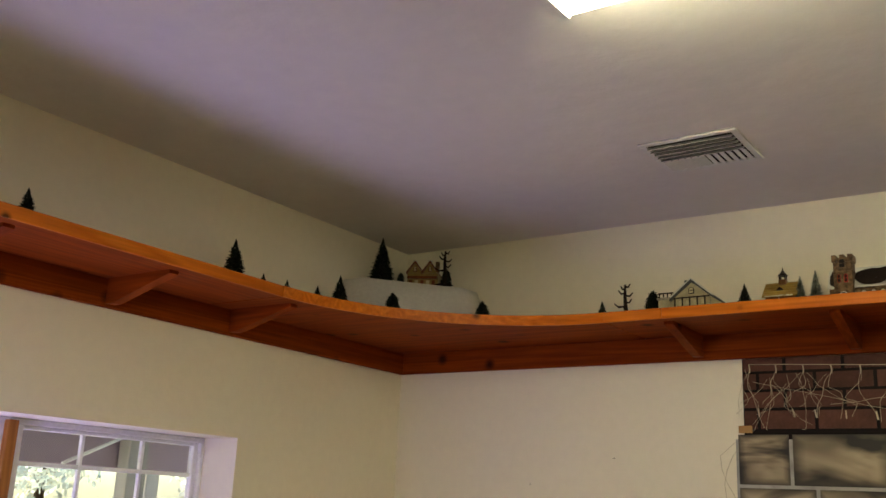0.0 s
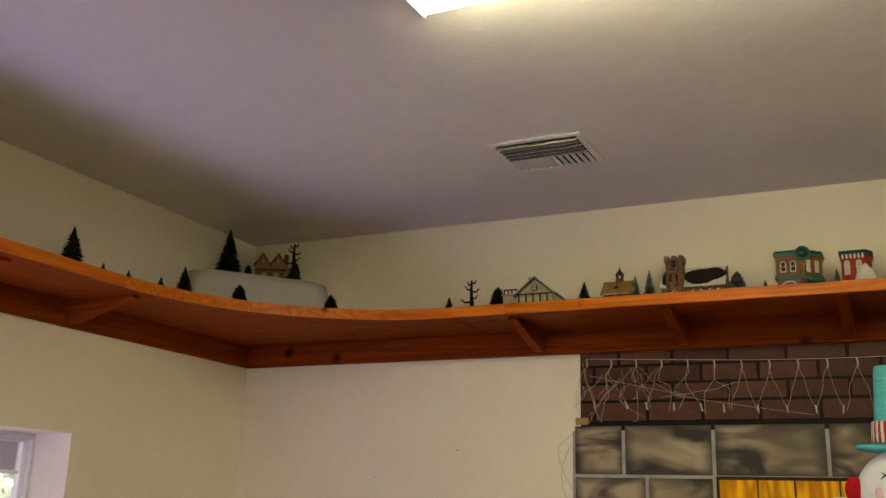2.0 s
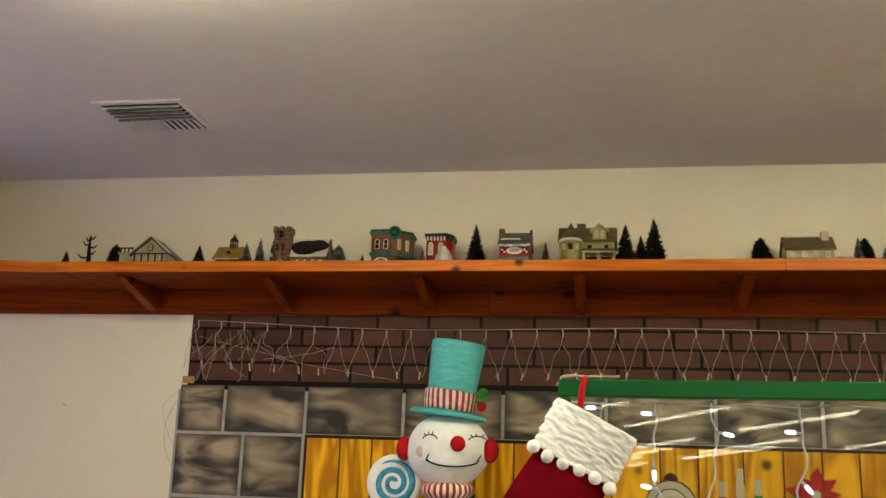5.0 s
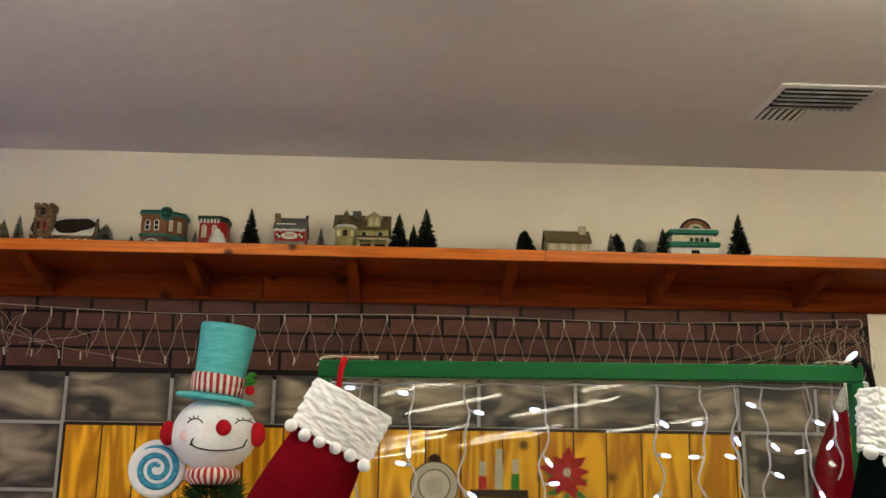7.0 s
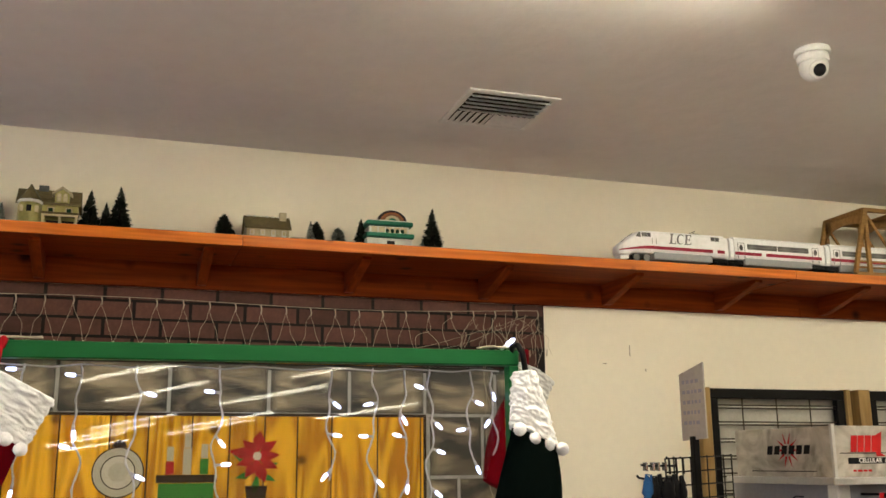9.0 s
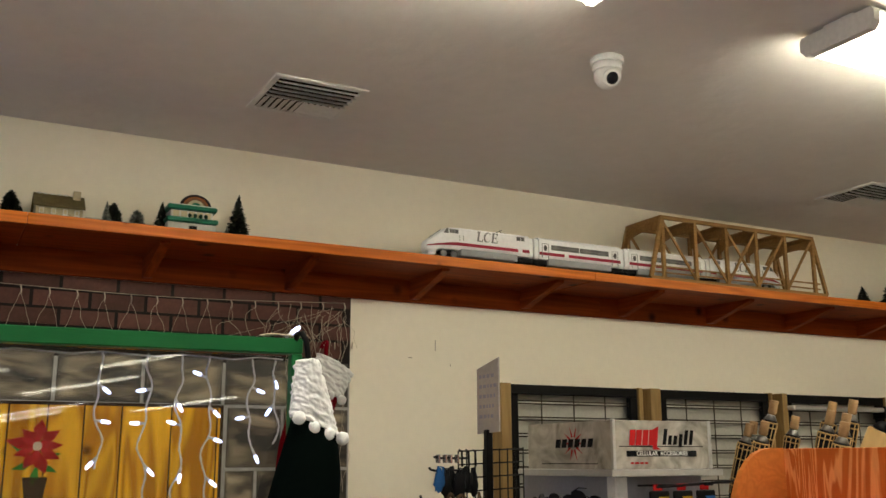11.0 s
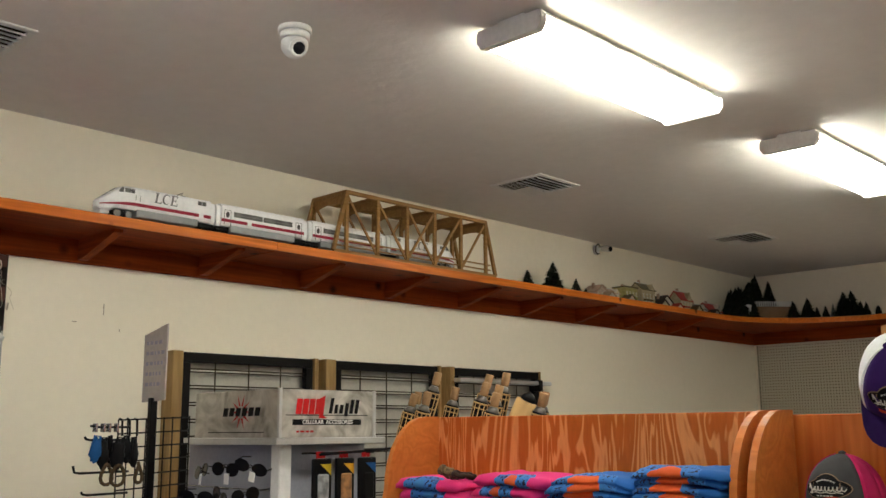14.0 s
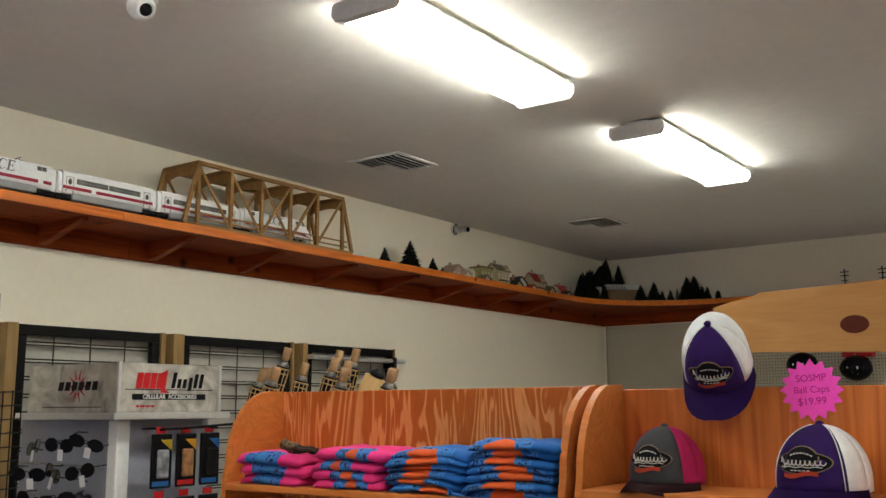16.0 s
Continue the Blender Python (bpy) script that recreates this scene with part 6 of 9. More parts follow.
    for j in range(2):
        bm = bm_new()
        pts = [(1.71 - 0.03 * j, -0.006, 1.79)]
        for k in range(1, 12):
            pts.append((1.70 - 0.07 * math.sin(k * 0.5 + j) - 0.015 * j, -0.005, 1.79 - 0.055 * k))
        add_tube(bm, pts, 0.0010, 4)
        part("net_wire", bm, WIRE_PALE, top)


FRAME_Y, FRAME_X0, FRAME_X1, FRAME_Z0, FRAME_Z1 = -1.43, 3.362, 4.768, 1.682, 1.725
FRAME_RISE = 0.008


def green_frame():
    top = thing("green_framed_screen", pose(0, FRAME_Y, 0), "green painted wooden frame with a clear glazed pane", "screen")
    bm = bm_new(); add_box(bm, FRAME_X0, FRAME_X1, -0.02, 0.02, FRAME_Z0, FRAME_Z1, 0.003)
    for v in bm.verts:
        v.co.z += FRAME_RISE * (v.co.x - FRAME_X0) - 0.003
    part("top_rail", bm, GREEN_FRAME, top)
    for a in (FRAME_X0, FRAME_X1 - 0.031):
        bm = bm_new(); add_box(bm, a, a + 0.031, -0.018, 0.018, 0.0, FRAME_Z0 + FRAME_RISE * (a - FRAME_X0) - 0.003, 0.003); part("stile", bm, GREEN_FRAME, top)
    bm = bm_new(); add_box(bm, FRAME_X0 + 0.032, FRAME_X1 - 0.032, -0.02, 0.02, 0.72, 0.77, 0.003); part("bottom_rail", bm, GREEN_FRAME, top)
    bm = bm_new(); add_box(bm, FRAME_X0 + 0.03, FRAME_X1 - 0.03, -0.002, 0.002, 0.76, FRAME_Z0 + 0.004)
    bmesh.ops.transform(bm, matrix=Matrix.Translation((0, 0, 1.23)) @ Matrix.Rotation(radians(-3.5), 4, "X") @ Matrix.Translation((0, 0, -1.23)), verts=bm.verts[:])
    pane = part("pane", bm, glass("screen_glass", ior=1.36, rough=0.0), top, "clear glossy pane")
    pane.visible_shadow = False
    # lit icicle lights hung behind the pane: x, length, then drop and angle of each bulb
    lights = thing("icicle_lights", pose(0, FRAME_Y + 0.046, 0), "lit white icicle lights on white wire", "string lights")
    bm = bm_new(); add_tube(bm, [(FRAME_X0 + 0.03 + 0.0705 * k, 0.0, FRAME_Z0 - 0.010 - 0.004 * (k % 3) + FRAME_RISE * 0.07 * k) for k in range(20)], 0.0022, 5); part("lead_wire", bm, WIRE_WHITE, lights)
    def light_bulb(q, angle, parent, scale=1.0):
        d = Vector((math.cos(radians(angle)), 0, math.sin(radians(angle)))) * scale
        bm = bm_new(); add_tube(bm, [q, q + d * 0.016], 0.0036 * scale, 7); part("bulb_socket", bm, WIRE_WHITE, parent)
        bm = bm_new(); add_tube(bm, [q + d * 0.016, q + d * 0.021, q + d * 0.036, q + d * 0.041], [0.0040 * scale, 0.0052 * scale, 0.0046 * scale, 0.0016 * scale], 9); part("bulb", bm, LED, parent, "glowing white bulb")
    strands = ((3.470, 0.34, (0.015, 180, 0.29, 260)), (3.601, 0.36, (0.03, 175, 0.15, 275, 0.21, 170, 0.34, 235)), (3.737, 0.40, (0.07, -12, 0.27, -28, 0.35, 190)),
               (3.944, 0.36, (0.07, 175, 0.18, -50, 0.255, 3)), (4.241, 0.30, (0.085, -38, 0.178, -8, 0.27, 230)), (4.359, 0.40, (0.095, 190, 0.185, 180, 0.29, -48)),
               (4.449, 0.42, (0.12, -60, 0.19, 165, 0.30, 265)), (4.524, 0.40, (0.06, 160, 0.14, -42, 0.22, -20, 0.325, -40)), (4.644, 0.27, (0.085, -22, 0.165, 190, 0.255, -65)), (4.712, 0.24, (0.05, 290, 0.13, 235)))
    for x, drop, bulbs in strands:
        top_z = FRAME_Z0 - 0.01 + FRAME_RISE * (x - FRAME_X0)
        def wire_at(z):
            k = z * 60
            return Vector((x + (0.010 * math.sin(k * 0.42 + x * 30) + 0.006 * math.sin(k * 0.93 + x * 70)) * min(1, k / 5), 0.004 * math.cos(k * 0.5), top_z - z))
        count = int(drop * 80)
        bm = bm_new(); add_tube(bm, [wire_at(drop * k / count) for k in range(count + 1)], 0.0023, 6)
        add_tube(bm, [wire_at(drop * k / count) + Vector((0.0028 * math.sin(1.5 * k), 0.0028 * math.cos(1.5 * k), 0)) for k in range(count + 1)], 0.0015, 5)
        strand = part("strand", bm, WIRE_WHITE, lights, "twisted white wire strand")
        for z, angle in zip(bulbs[::2], bulbs[1::2]):
            light_bulb(wire_at(z), angle, strand)
    light_bulb(Vector((FRAME_X1 - 0.045, -0.045, FRAME_Z1 + 0.012)), 38, lights, 1.3)
    for x0, x1 in ((FRAME_X0 - 0.004, FRAME_X0 + 0.15), (FRAME_X1 - 0.12, FRAME_X1 + 0.004)):
        for lift in (0.0, 0.5):
            pts = []
            for k in range(15):
                x = x0 + (x1 - x0) * k / 14
                pts.append((x, -0.067 + 0.022 * math.sin(0.7 * k + 3 * lift), FRAME_Z1 + FRAME_RISE * (x - FRAME_X0) + 0.0015 + 0.004 * abs(math.sin(0.45 * k + lift)) - (0.02 if k == 0 and x0 < 4 else 0.0)))
            bm = bm_new(); add_tube(bm, pts, 0.0022, 6); part("lead_wire", bm, WIRE_PALE, lights)


FELT_WHITE = paint("white_knit", (0.88, 0.89, 0.92), 0.9, second=(0.80, 0.80, 0.82), scale=30, bump=0.5, bump_scale=160)
TURQUOISE = paint("turquoise_yarn", (0.085, 0.46, 0.49), 0.9, second=(0.20, 0.62, 0.64), scale=45, amount=0.6, fine=120, fine_amount=0.25, bump=1.0, bump_scale=90, deep=0.005, stretch=(0.35, 0.35, 2.2))
RED_FUZZ = paint("red_fuzz", (0.46, 0.012, 0.02), 0.95, second=(0.34, 0.008, 0.015), scale=60, bump=0.6, bump_scale=260)
PINK_CHEEK = paint("pink_blush", (0.80, 0.52, 0.52), 0.9, second=(0.84, 0.70, 0.70), scale=40, amount=0.8)
GREEN_FUZZ = paint("dark_green_fir", (0.022, 0.060, 0.022), 0.9, second=(0.045, 0.11, 0.04), scale=20, islands=0.5)
TURQ_GLITTER = paint("blue_glitter", (0.03, 0.25, 0.46), 0.4, second=(0.12, 0.46, 0.62), scale=90, amount=0.9, bump=0.6, bump_scale=300)


def striped_cloth():
    m = bpy.data.materials.new("red_white_striped_ribbon")
    m.use_nodes = True
    t = m.node_tree
    bsdf = t.nodes["Principled BSDF"]
    bsdf.inputs["Roughness"].default_value = 0.8
    place, split, turn = t.nodes.new("ShaderNodeTexCoord"), t.nodes.new("ShaderNodeSeparateXYZ"), t.nodes.new("ShaderNodeMath")
    turn.operation = "ARCTAN2"
    t.links.new(place.outputs["Object"], split.inputs[0])
    t.links.new(split.outputs[0], turn.inputs[0]); t.links.new(split.outputs[1], turn.inputs[1])
    times, wave, step = t.nodes.new("ShaderNodeMath"), t.nodes.new("ShaderNodeMath"), t.nodes.new("ShaderNodeMath")
    times.operation, times.inputs[1].default_value = "MULTIPLY", 26.0
    wave.operation = "SINE"
    step.operation, step.inputs[1].default_value = "GREATER_THAN", 0.0
    t.links.new(turn.outputs[0], times.inputs[0]); t.links.new(times.outputs[0], wave.inputs[0]); t.links.new(wave.outputs[0], step.inputs[0])
    mix = t.nodes.new("ShaderNodeMix"); mix.data_type = "RGBA"
    mix.inputs["A"].default_value, mix.inputs["B"].default_value = (0.72, 0.66, 0.60, 1), (0.42, 0.015, 0.02, 1)
    t.links.new(step.outputs[0], mix.inputs["Factor"]); t.links.new(mix.outputs["Result"], bsdf.inputs["Base Color"])
    return m


def snowman():
    """Tree topper: one mesh, with its hat, nose and ear muffs."""
    bm = bm_new()
    add_ball(bm, (0, 0, 0), 0.152, 28, 18, (1.0, 0.95, 0.88), 0, 0.02)
    hat = pose(-0.006, 0, 0.112, 0, 7)
    add_lathe(bm, [(0.140, 0.006), (0.143, 0.013), (0.136, 0.022), (0.095, 0.027)], 30, m=hat, slot=1)
    add_lathe(bm, [(0.090, 0.02), (0.091, 0.12), (0.101, 0.272), (0.099, 0.282), (0.0, 0.284)], 30, m=hat, slot=1)
    add_lathe(bm, [(0.0945, 0.030), (0.0975, 0.060), (0.0935, 0.0615), (0.0985, 0.064), (0.0985, 0.098), (0.093, 0.101)], 40, m=hat, slot=2)
    add_ball(bm, (0.058, -0.150, 0.018), 0.027, 14, 9, (1, 0.7, 1.05), 3, 0.05)
    for s in (-1, 1):
        add_ball(bm, (s * 0.158, -0.03, 0.0), 0.040, 14, 9, (0.75, 0.9, 1.1), 3, 0.05)
    for x in (-0.045, 0.118):
        pts = [(x + 0.028 * math.cos(a), -0.148 + 0.35 * abs(x) * 0.12, 0.030 + 0.018 * math.sin(a)) for a in [math.pi * (0.05 + 0.9 * k / 8) for k in range(9)]]
        add_tube(bm, [(a, -math.sqrt(max(0.0, 0.151 ** 2 - a * a - (c * 1.1) ** 2)) * 0.955 - 0.002, c) for a, b, c in pts], 0.0022, 5, slot=4)
    smile = [(0.035 + 0.088 * math.cos(a), 0, -0.036 + 0.024 * math.sin(a)) for a in [math.pi * (1.02 + 0.96 * k / 14) for k in range(15)]]
    add_tube(bm, [(a, -math.sqrt(max(0.0, 0.151 ** 2 - a * a - (c * 1.12) ** 2)) * 0.955 - 0.003, c) for a, b, c in smile], 0.0026, 5, slot=4)
    def on_head(a, c):
        return (a, -math.sqrt(max(0.0, 0.151 ** 2 - a * a - (c * 1.12) ** 2)) * 0.955 - 0.003, c)
    for x in (-0.045, 0.118):
        for k, (dx, dz) in enumerate(((-0.020, 0.040), (-0.006, 0.046), (0.008, 0.047) if x < 0 else (0.012, 0.045))):
            add_tube(bm, [on_head(x + dx * 0.8, 0.030 + 0.016), on_head(x + dx * 1.25, 0.012 + dz)], 0.0018, 5, slot=4)
    for a in (-0.053, 0.123):
        add_tube(bm, [on_head(a - 0.004, -0.044), on_head(a, -0.031), on_head(a + 0.007, -0.019)], 0.0024, 5, slot=4)
    add_ball(bm, (-0.075, -0.1185, -0.010), 0.021, 12, 7, (1, 0.35, 1), 5)
    add_lathe(bm, [(0.075, -0.175), (0.10, -0.15), (0.095, -0.125), (0.06, -0.11)], 30, slot=2)
    add_ball(bm, (0.125, -0.05, 0.155), 0.018, 10, 6, (1, 1, 1), 3)
    for k in range(4):
        add_ball(bm, (0.118 + 0.012 * (k % 2), -0.05, 0.175 + 0.012 * k), 0.013, 8, 5, (1.3, 0.5, 0.8), 6)
    whole("snowman_tree_topper", bm, [FELT_WHITE, TURQUOISE, striped_cloth(), RED_FUZZ, BLACK, PINK_CHEEK, PRINT_GREEN], "white snowman tree topper in a turquoise top hat", "tree topper", m=pose(2.913, -0.39, 1.569) @ Matrix.Diagonal((0.985, 0.985, 0.985, 1)))
    # swirl lollipop
    pop = thing("swirl_lollipop", pose(2.713, -0.36, 1.447), "white and blue glitter swirl lollipop ornament", "ornament")
    bm = bm_new(); add_lathe(bm, [(0.085, -0.014), (0.098, -0.010), (0.102, 0.0), (0.098, 0.010), (0.085, 0.014)], 32, m=pose(0, 0, 0, 90)); part("disc", bm, FELT_WHITE, pop)
    bm = bm_new(); pts = []
    for k in range(76):
        a, r = 0.19 * k + 0.5, 0.010 + 0.00094 * k
        pts.append((r * math.cos(a), -0.012, r * math.sin(a)))
    add_tube(bm, pts, [0.0085 + 0.00006 * k if k < 66 else 0.0125 - 0.0011 * (k - 66) for k in range(76)], 8); part("swirl", bm, TURQ_GLITTER, pop, "blue glitter spiral")
    bm = bm_new(); add_tube(bm, [(0, 0, -0.09), (0.01, 0, -0.45)], 0.008, 8); part("stick", bm, FELT_WHITE, pop)
    # the fir that carries them
    fir = thing("christmas_tree", pose(2.92, -0.42, 0), "dark green artificial Christmas tree", "christmas tree")
    bm = bm_new(); add_tube(bm, [(0, 0, 0), (0, 0.0, 0.8), (0, 0.06, 1.40)], [0.035, 0.025, 0.012], 10); part("trunk", bm, BARK, fir)
    rnd = random.Random(33)
    bm = bm_new()
    for k in range(5200):
        f = rnd.random() ** 0.7
        z = 0.35 + 1.06 * f
        r = 0.06 + 0.38 * (1 - f)
        a = rnd.uniform(0, 2 * math.pi)
        q = r * rnd.uniform(0.5, 1.05)
        p = Vector((q * math.cos(a), max(-10, min(0.39, q * math.sin(a) + 0.05 * f)), z))
        d = Vector((math.cos(a) + rnd.uniform(-0.8, 0.8), math.sin(a) + rnd.uniform(-0.8, 0.8), rnd.uniform(-0.3, 0.9))).normalized() * rnd.uniform(0.03, 0.07)
        t = d.orthogonal().normalized() * 0.004
        v = [bm.verts.new(p - t), bm.verts.new(p + t), bm.verts.new(p + d)]
        bm.faces.new(v)
    part("crown", bm, GREEN_FUZZ, fir)
    for k in range(3):
        bm = bm_new(); add_ball(bm, (0.16 + 0.05 * k, -0.12 - 0.05 * k, 1.33 - 0.08 * k), 0.032, 14, 9); part("bauble", bm, [RED_FUZZ, FELT_WHITE, TURQ_GLITTER][k], fir)


def stocking(m, colour, label, width=0.25, neck=1.0, cuff_h=0.15, loop=None, length=0.46, off=0.10, slant=0.0, sway=0.10, flare=0.10, drop=0.0, trim=None):
    """A hung stocking, its hanging point at the origin. neck: how wide the top is against the cuff's foot; off: how far it hangs to the side; slant: how far the cuff's foot drops to one side."""
    top = thing("christmas_stocking", m, label, "stocking", "stockings")
    seg = 72
    turns = [2 * math.pi * n / seg for n in range(seg)]
    def skin(rows, material, name, parent, label=""):
        bm = bm_new()
        rings = [[bm.verts.new(p) for p in row] for row in rows]
        for a, b in zip(rings, rings[1:]):
            for n in range(seg):
                bm.faces.new((a[n], a[(n + 1) % seg], b[(n + 1) % seg], b[n])).smooth = True
        bm.faces.new(rings[0]); bm.faces.new(rings[-1][::-1])
        return part(name, bm, material, parent, label)
    rows = []
    for k in range(21):
        f = k / 20
        hw, hd = width * (0.43 + flare * math.sin(2.6 * f)), 0.034 + 0.030 * math.sin(math.pi * f)
        row = []
        for a in turns:
            fold = 1 + 0.10 * f * math.sin(5 * a + 2.5 * f) + 0.05 * noise.noise(Vector((math.cos(a) * 2, math.sin(a) * 2, f * 3)))
            x = hw * math.cos(a)
            row.append((off - sway * f * f + x, hd * fold * math.sin(a), -0.05 - drop - cuff_h * 0.75 - length * f - slant * x * (1 - f)))
        rows.append(row)
    skin(rows, colour, "sock", top)
    rows = []
    for k in range(49):
        f = k / 48
        wide = width * 0.5 * (neck + (1 - neck) * f ** 0.8) * (0.90 if k in (0, 48) else 1.0)
        ring = []
        for a in turns:
            x = wide * math.cos(a)
            knit = 0.0019 * abs(math.sin(math.pi * 5.5 * f + 0.5 * noise.noise(Vector((x * 18, 0, 1))))) + 0.0050 * noise.noise(Vector((x * 62, math.sin(a) * 2, f * cuff_h * 75))) + 0.0048 * noise.noise(Vector((x * 120, math.sin(a) * 3, f * cuff_h * 130)))
            ring.append((off * (0.35 + 0.65 * f if neck < 1 else 1) + x + knit * math.cos(a), (0.042 + knit * 1.6) * math.sin(a), -0.03 - drop - cuff_h * f - slant * f * x + 0.005 * noise.noise(Vector((math.cos(a) * 3, f * 2, 1)))))
        rows.append(ring)
    cuff = skin(rows, trim or FELT_WHITE, "cuff", top, "chunky white knitted cuff")
    count = max(4, int(width / 0.036))
    for j in range(count):
        x = width * (-0.47 + 0.94 * j / (count - 1))
        bm = bm_new(); add_ball(bm, (off + x, -0.034, -0.035 - drop - cuff_h - slant * x - 0.006 * math.sin(j * 1.3)), 0.0185, 14, 9, (1, 1, 1), 0, 0.12, j); part("pompom", bm, trim or FELT_WHITE, cuff)
    bm = bm_new(); add_tube(bm, [(off * 0.4, -0.012, -0.05 - drop), (0.0, -0.022, 0.0), (-0.004, -0.008, 0.022), (-0.004, 0.022, 0.022), (-0.002, 0.03, 0.0)], 0.0085, 8); part("hanging_loop", bm, loop or RED_FUZZ, top)
    return top


backdrop()
net_lights()
green_frame()
snowman()
VELVET_RED = paint("deep_red_velvet", (0.15, 0.0025, 0.008), 0.9, second=(0.075, 0.001, 0.004), scale=8, amount=0.7, gloss=0.03)
VELVET_BLACK = paint("black_green_velvet", (0.002, 0.004, 0.0035), 0.95, scale=8, gloss=0.01)
stocking(pose(3.424, -1.485, 1.702, 0, 27, 0) @ Matrix.Diagonal((0.86, 0.86, 0.86, 1)), VELVET_RED, "dark red velvet stocking with white knitted cuff", width=0.25, off=0.075, sway=0.0, drop=0.030)
stocking(pose(4.757, -1.47, 1.722, 0, 0, 12), VELVET_BLACK, "black velvet stocking with white knitted cuff", width=0.152, neck=0.30, cuff_h=0.185, loop=BLACK, off=0.048, length=0.46, slant=0.40, sway=0.12, flare=0.26, drop=0.02)
# the cuff's grey has the shade behind the screen painted in
stocking(pose(5.195, -0.50, 1.826, 0, 27, 0), VELVET_RED, "dark red velvet stocking with shade-grey cuff behind the screen", width=0.165, cuff_h=0.12, off=0.07, length=0.36, sway=-0.06, loop=VELVET_RED, trim=paint("shade_grey_felt", (0.52, 0.52, 0.51), 0.9, scale=20, bump=0.4))
bm = bm_new(); add_tube(bm, [(5.392, -0.012, 1.896), (5.20, -0.485, 1.8375), (5.198, -0.50, 1.8375), (5.194, -0.512, 1.845)], 0.003, 6)
whole("wire_hanger", bm, WIRE_PALE, "thin pale wire arm fixed behind the stocking", "hook")


# ---- shop fittings and goods ----
TAN_WOOD = wood("tan_post_wood", (0.34, 0.22, 0.09), (0.26, 0.16, 0.06), "z", 8, 10, rough=0.5)
BRUSHED = paint("swirled_brushed_metal", (0.66, 0.64, 0.60), 0.38, 0.75, second=(0.30, 0.28, 0.25), scale=5, amount=1.0, fine=26, fine_amount=0.15, gloss=0.5, swirl=3.2)
ALU = paint("aluminium_edge", (0.66, 0.66, 0.66), 0.3, 0.7)
PANEL_GREY = paint("blue_grey_panel", (0.34, 0.35, 0.41), 0.5, scale=4, amount=0.2)
CARD = paint("grey_card_sign", (0.45, 0.40, 0.35), 0.6, second=(0.34, 0.31, 0.33), scale=14, amount=0.6)
INK_BLACK = paint("black_ink", (0.006, 0.006, 0.007), 0.5)
INK_RED = paint("red_ink", (0.45, 0.018, 0.02), 0.45)
INK_BLUE = paint("blue_ink", (0.03, 0.12, 0.35), 0.5)
COLLAR = paint("dull_metal_collar", (0.20, 0.19, 0.18), 0.32, 0.85)
CHROME = paint("chrome_hook", (0.6, 0.6, 0.6), 0.2, 0.9)
LENS = paint("dark_lens", (0.01, 0.01, 0.012), 0.08)
BAMBOO = paint("bamboo_cane", (0.46, 0.30, 0.13), 0.5, second=(0.30, 0.18, 0.07), scale=9, amount=0.7, stretch=(1, 1, 0.2))
PLY = wood("orange_varnished_plywood", (0.68, 0.27, 0.09), (0.46, 0.113, 0.019), "z", 5.2, 5.5, warp=4.0, rough=0.36, contrast=1.0, vary=0.2, bands=19, soft=0.12, thin=0.13, wavy=3.5)
PLY_PLAIN = wood("straight_grained_plywood", (0.60, 0.190, 0.040), (0.43, 0.110, 0.018), "z", 14, 26, warp=2.0, rough=0.36, contrast=0.9, vary=0.2, bands=6, knots=0.7)
PLY_EDGE = wood("orange_varnished_board", (0.58, 0.195, 0.042), (0.43, 0.125, 0.024), "y", 7, 9, rough=0.35, knots=0.45, contrast=0.5)
PINE = wood("pale_varnished_pine", (0.50, 0.27, 0.09), (0.42, 0.20, 0.06), "y", 4, 9, rough=0.4, contrast=0.5)
PINK_CARD = paint("fluorescent_pink_card", (0.98, 0.10, 0.62), 0.6, second=(0.95, 0.08, 0.56), scale=4)
PURPLE = paint("purple_twill", (0.032, 0.013, 0.095), 0.8, second=(0.045, 0.018, 0.125), scale=20, bump=0.25, bump_scale=500)
WHITE_MESH = paint("white_cap_mesh", (0.90, 0.91, 0.93), 0.85, bump=0.5, bump_scale=420)
CHARCOAL = paint("charcoal_twill", (0.06, 0.06, 0.062), 0.85, bump=0.25, bump_scale=500)
MAROON = paint("dark_maroon_twill", (0.045, 0.020, 0.024), 0.8, bump=0.25, bump_scale=500)
PINK_MESH = paint("pink_cap_mesh", (0.42, 0.02, 0.11), 0.85, bump=0.5, bump_scale=420)


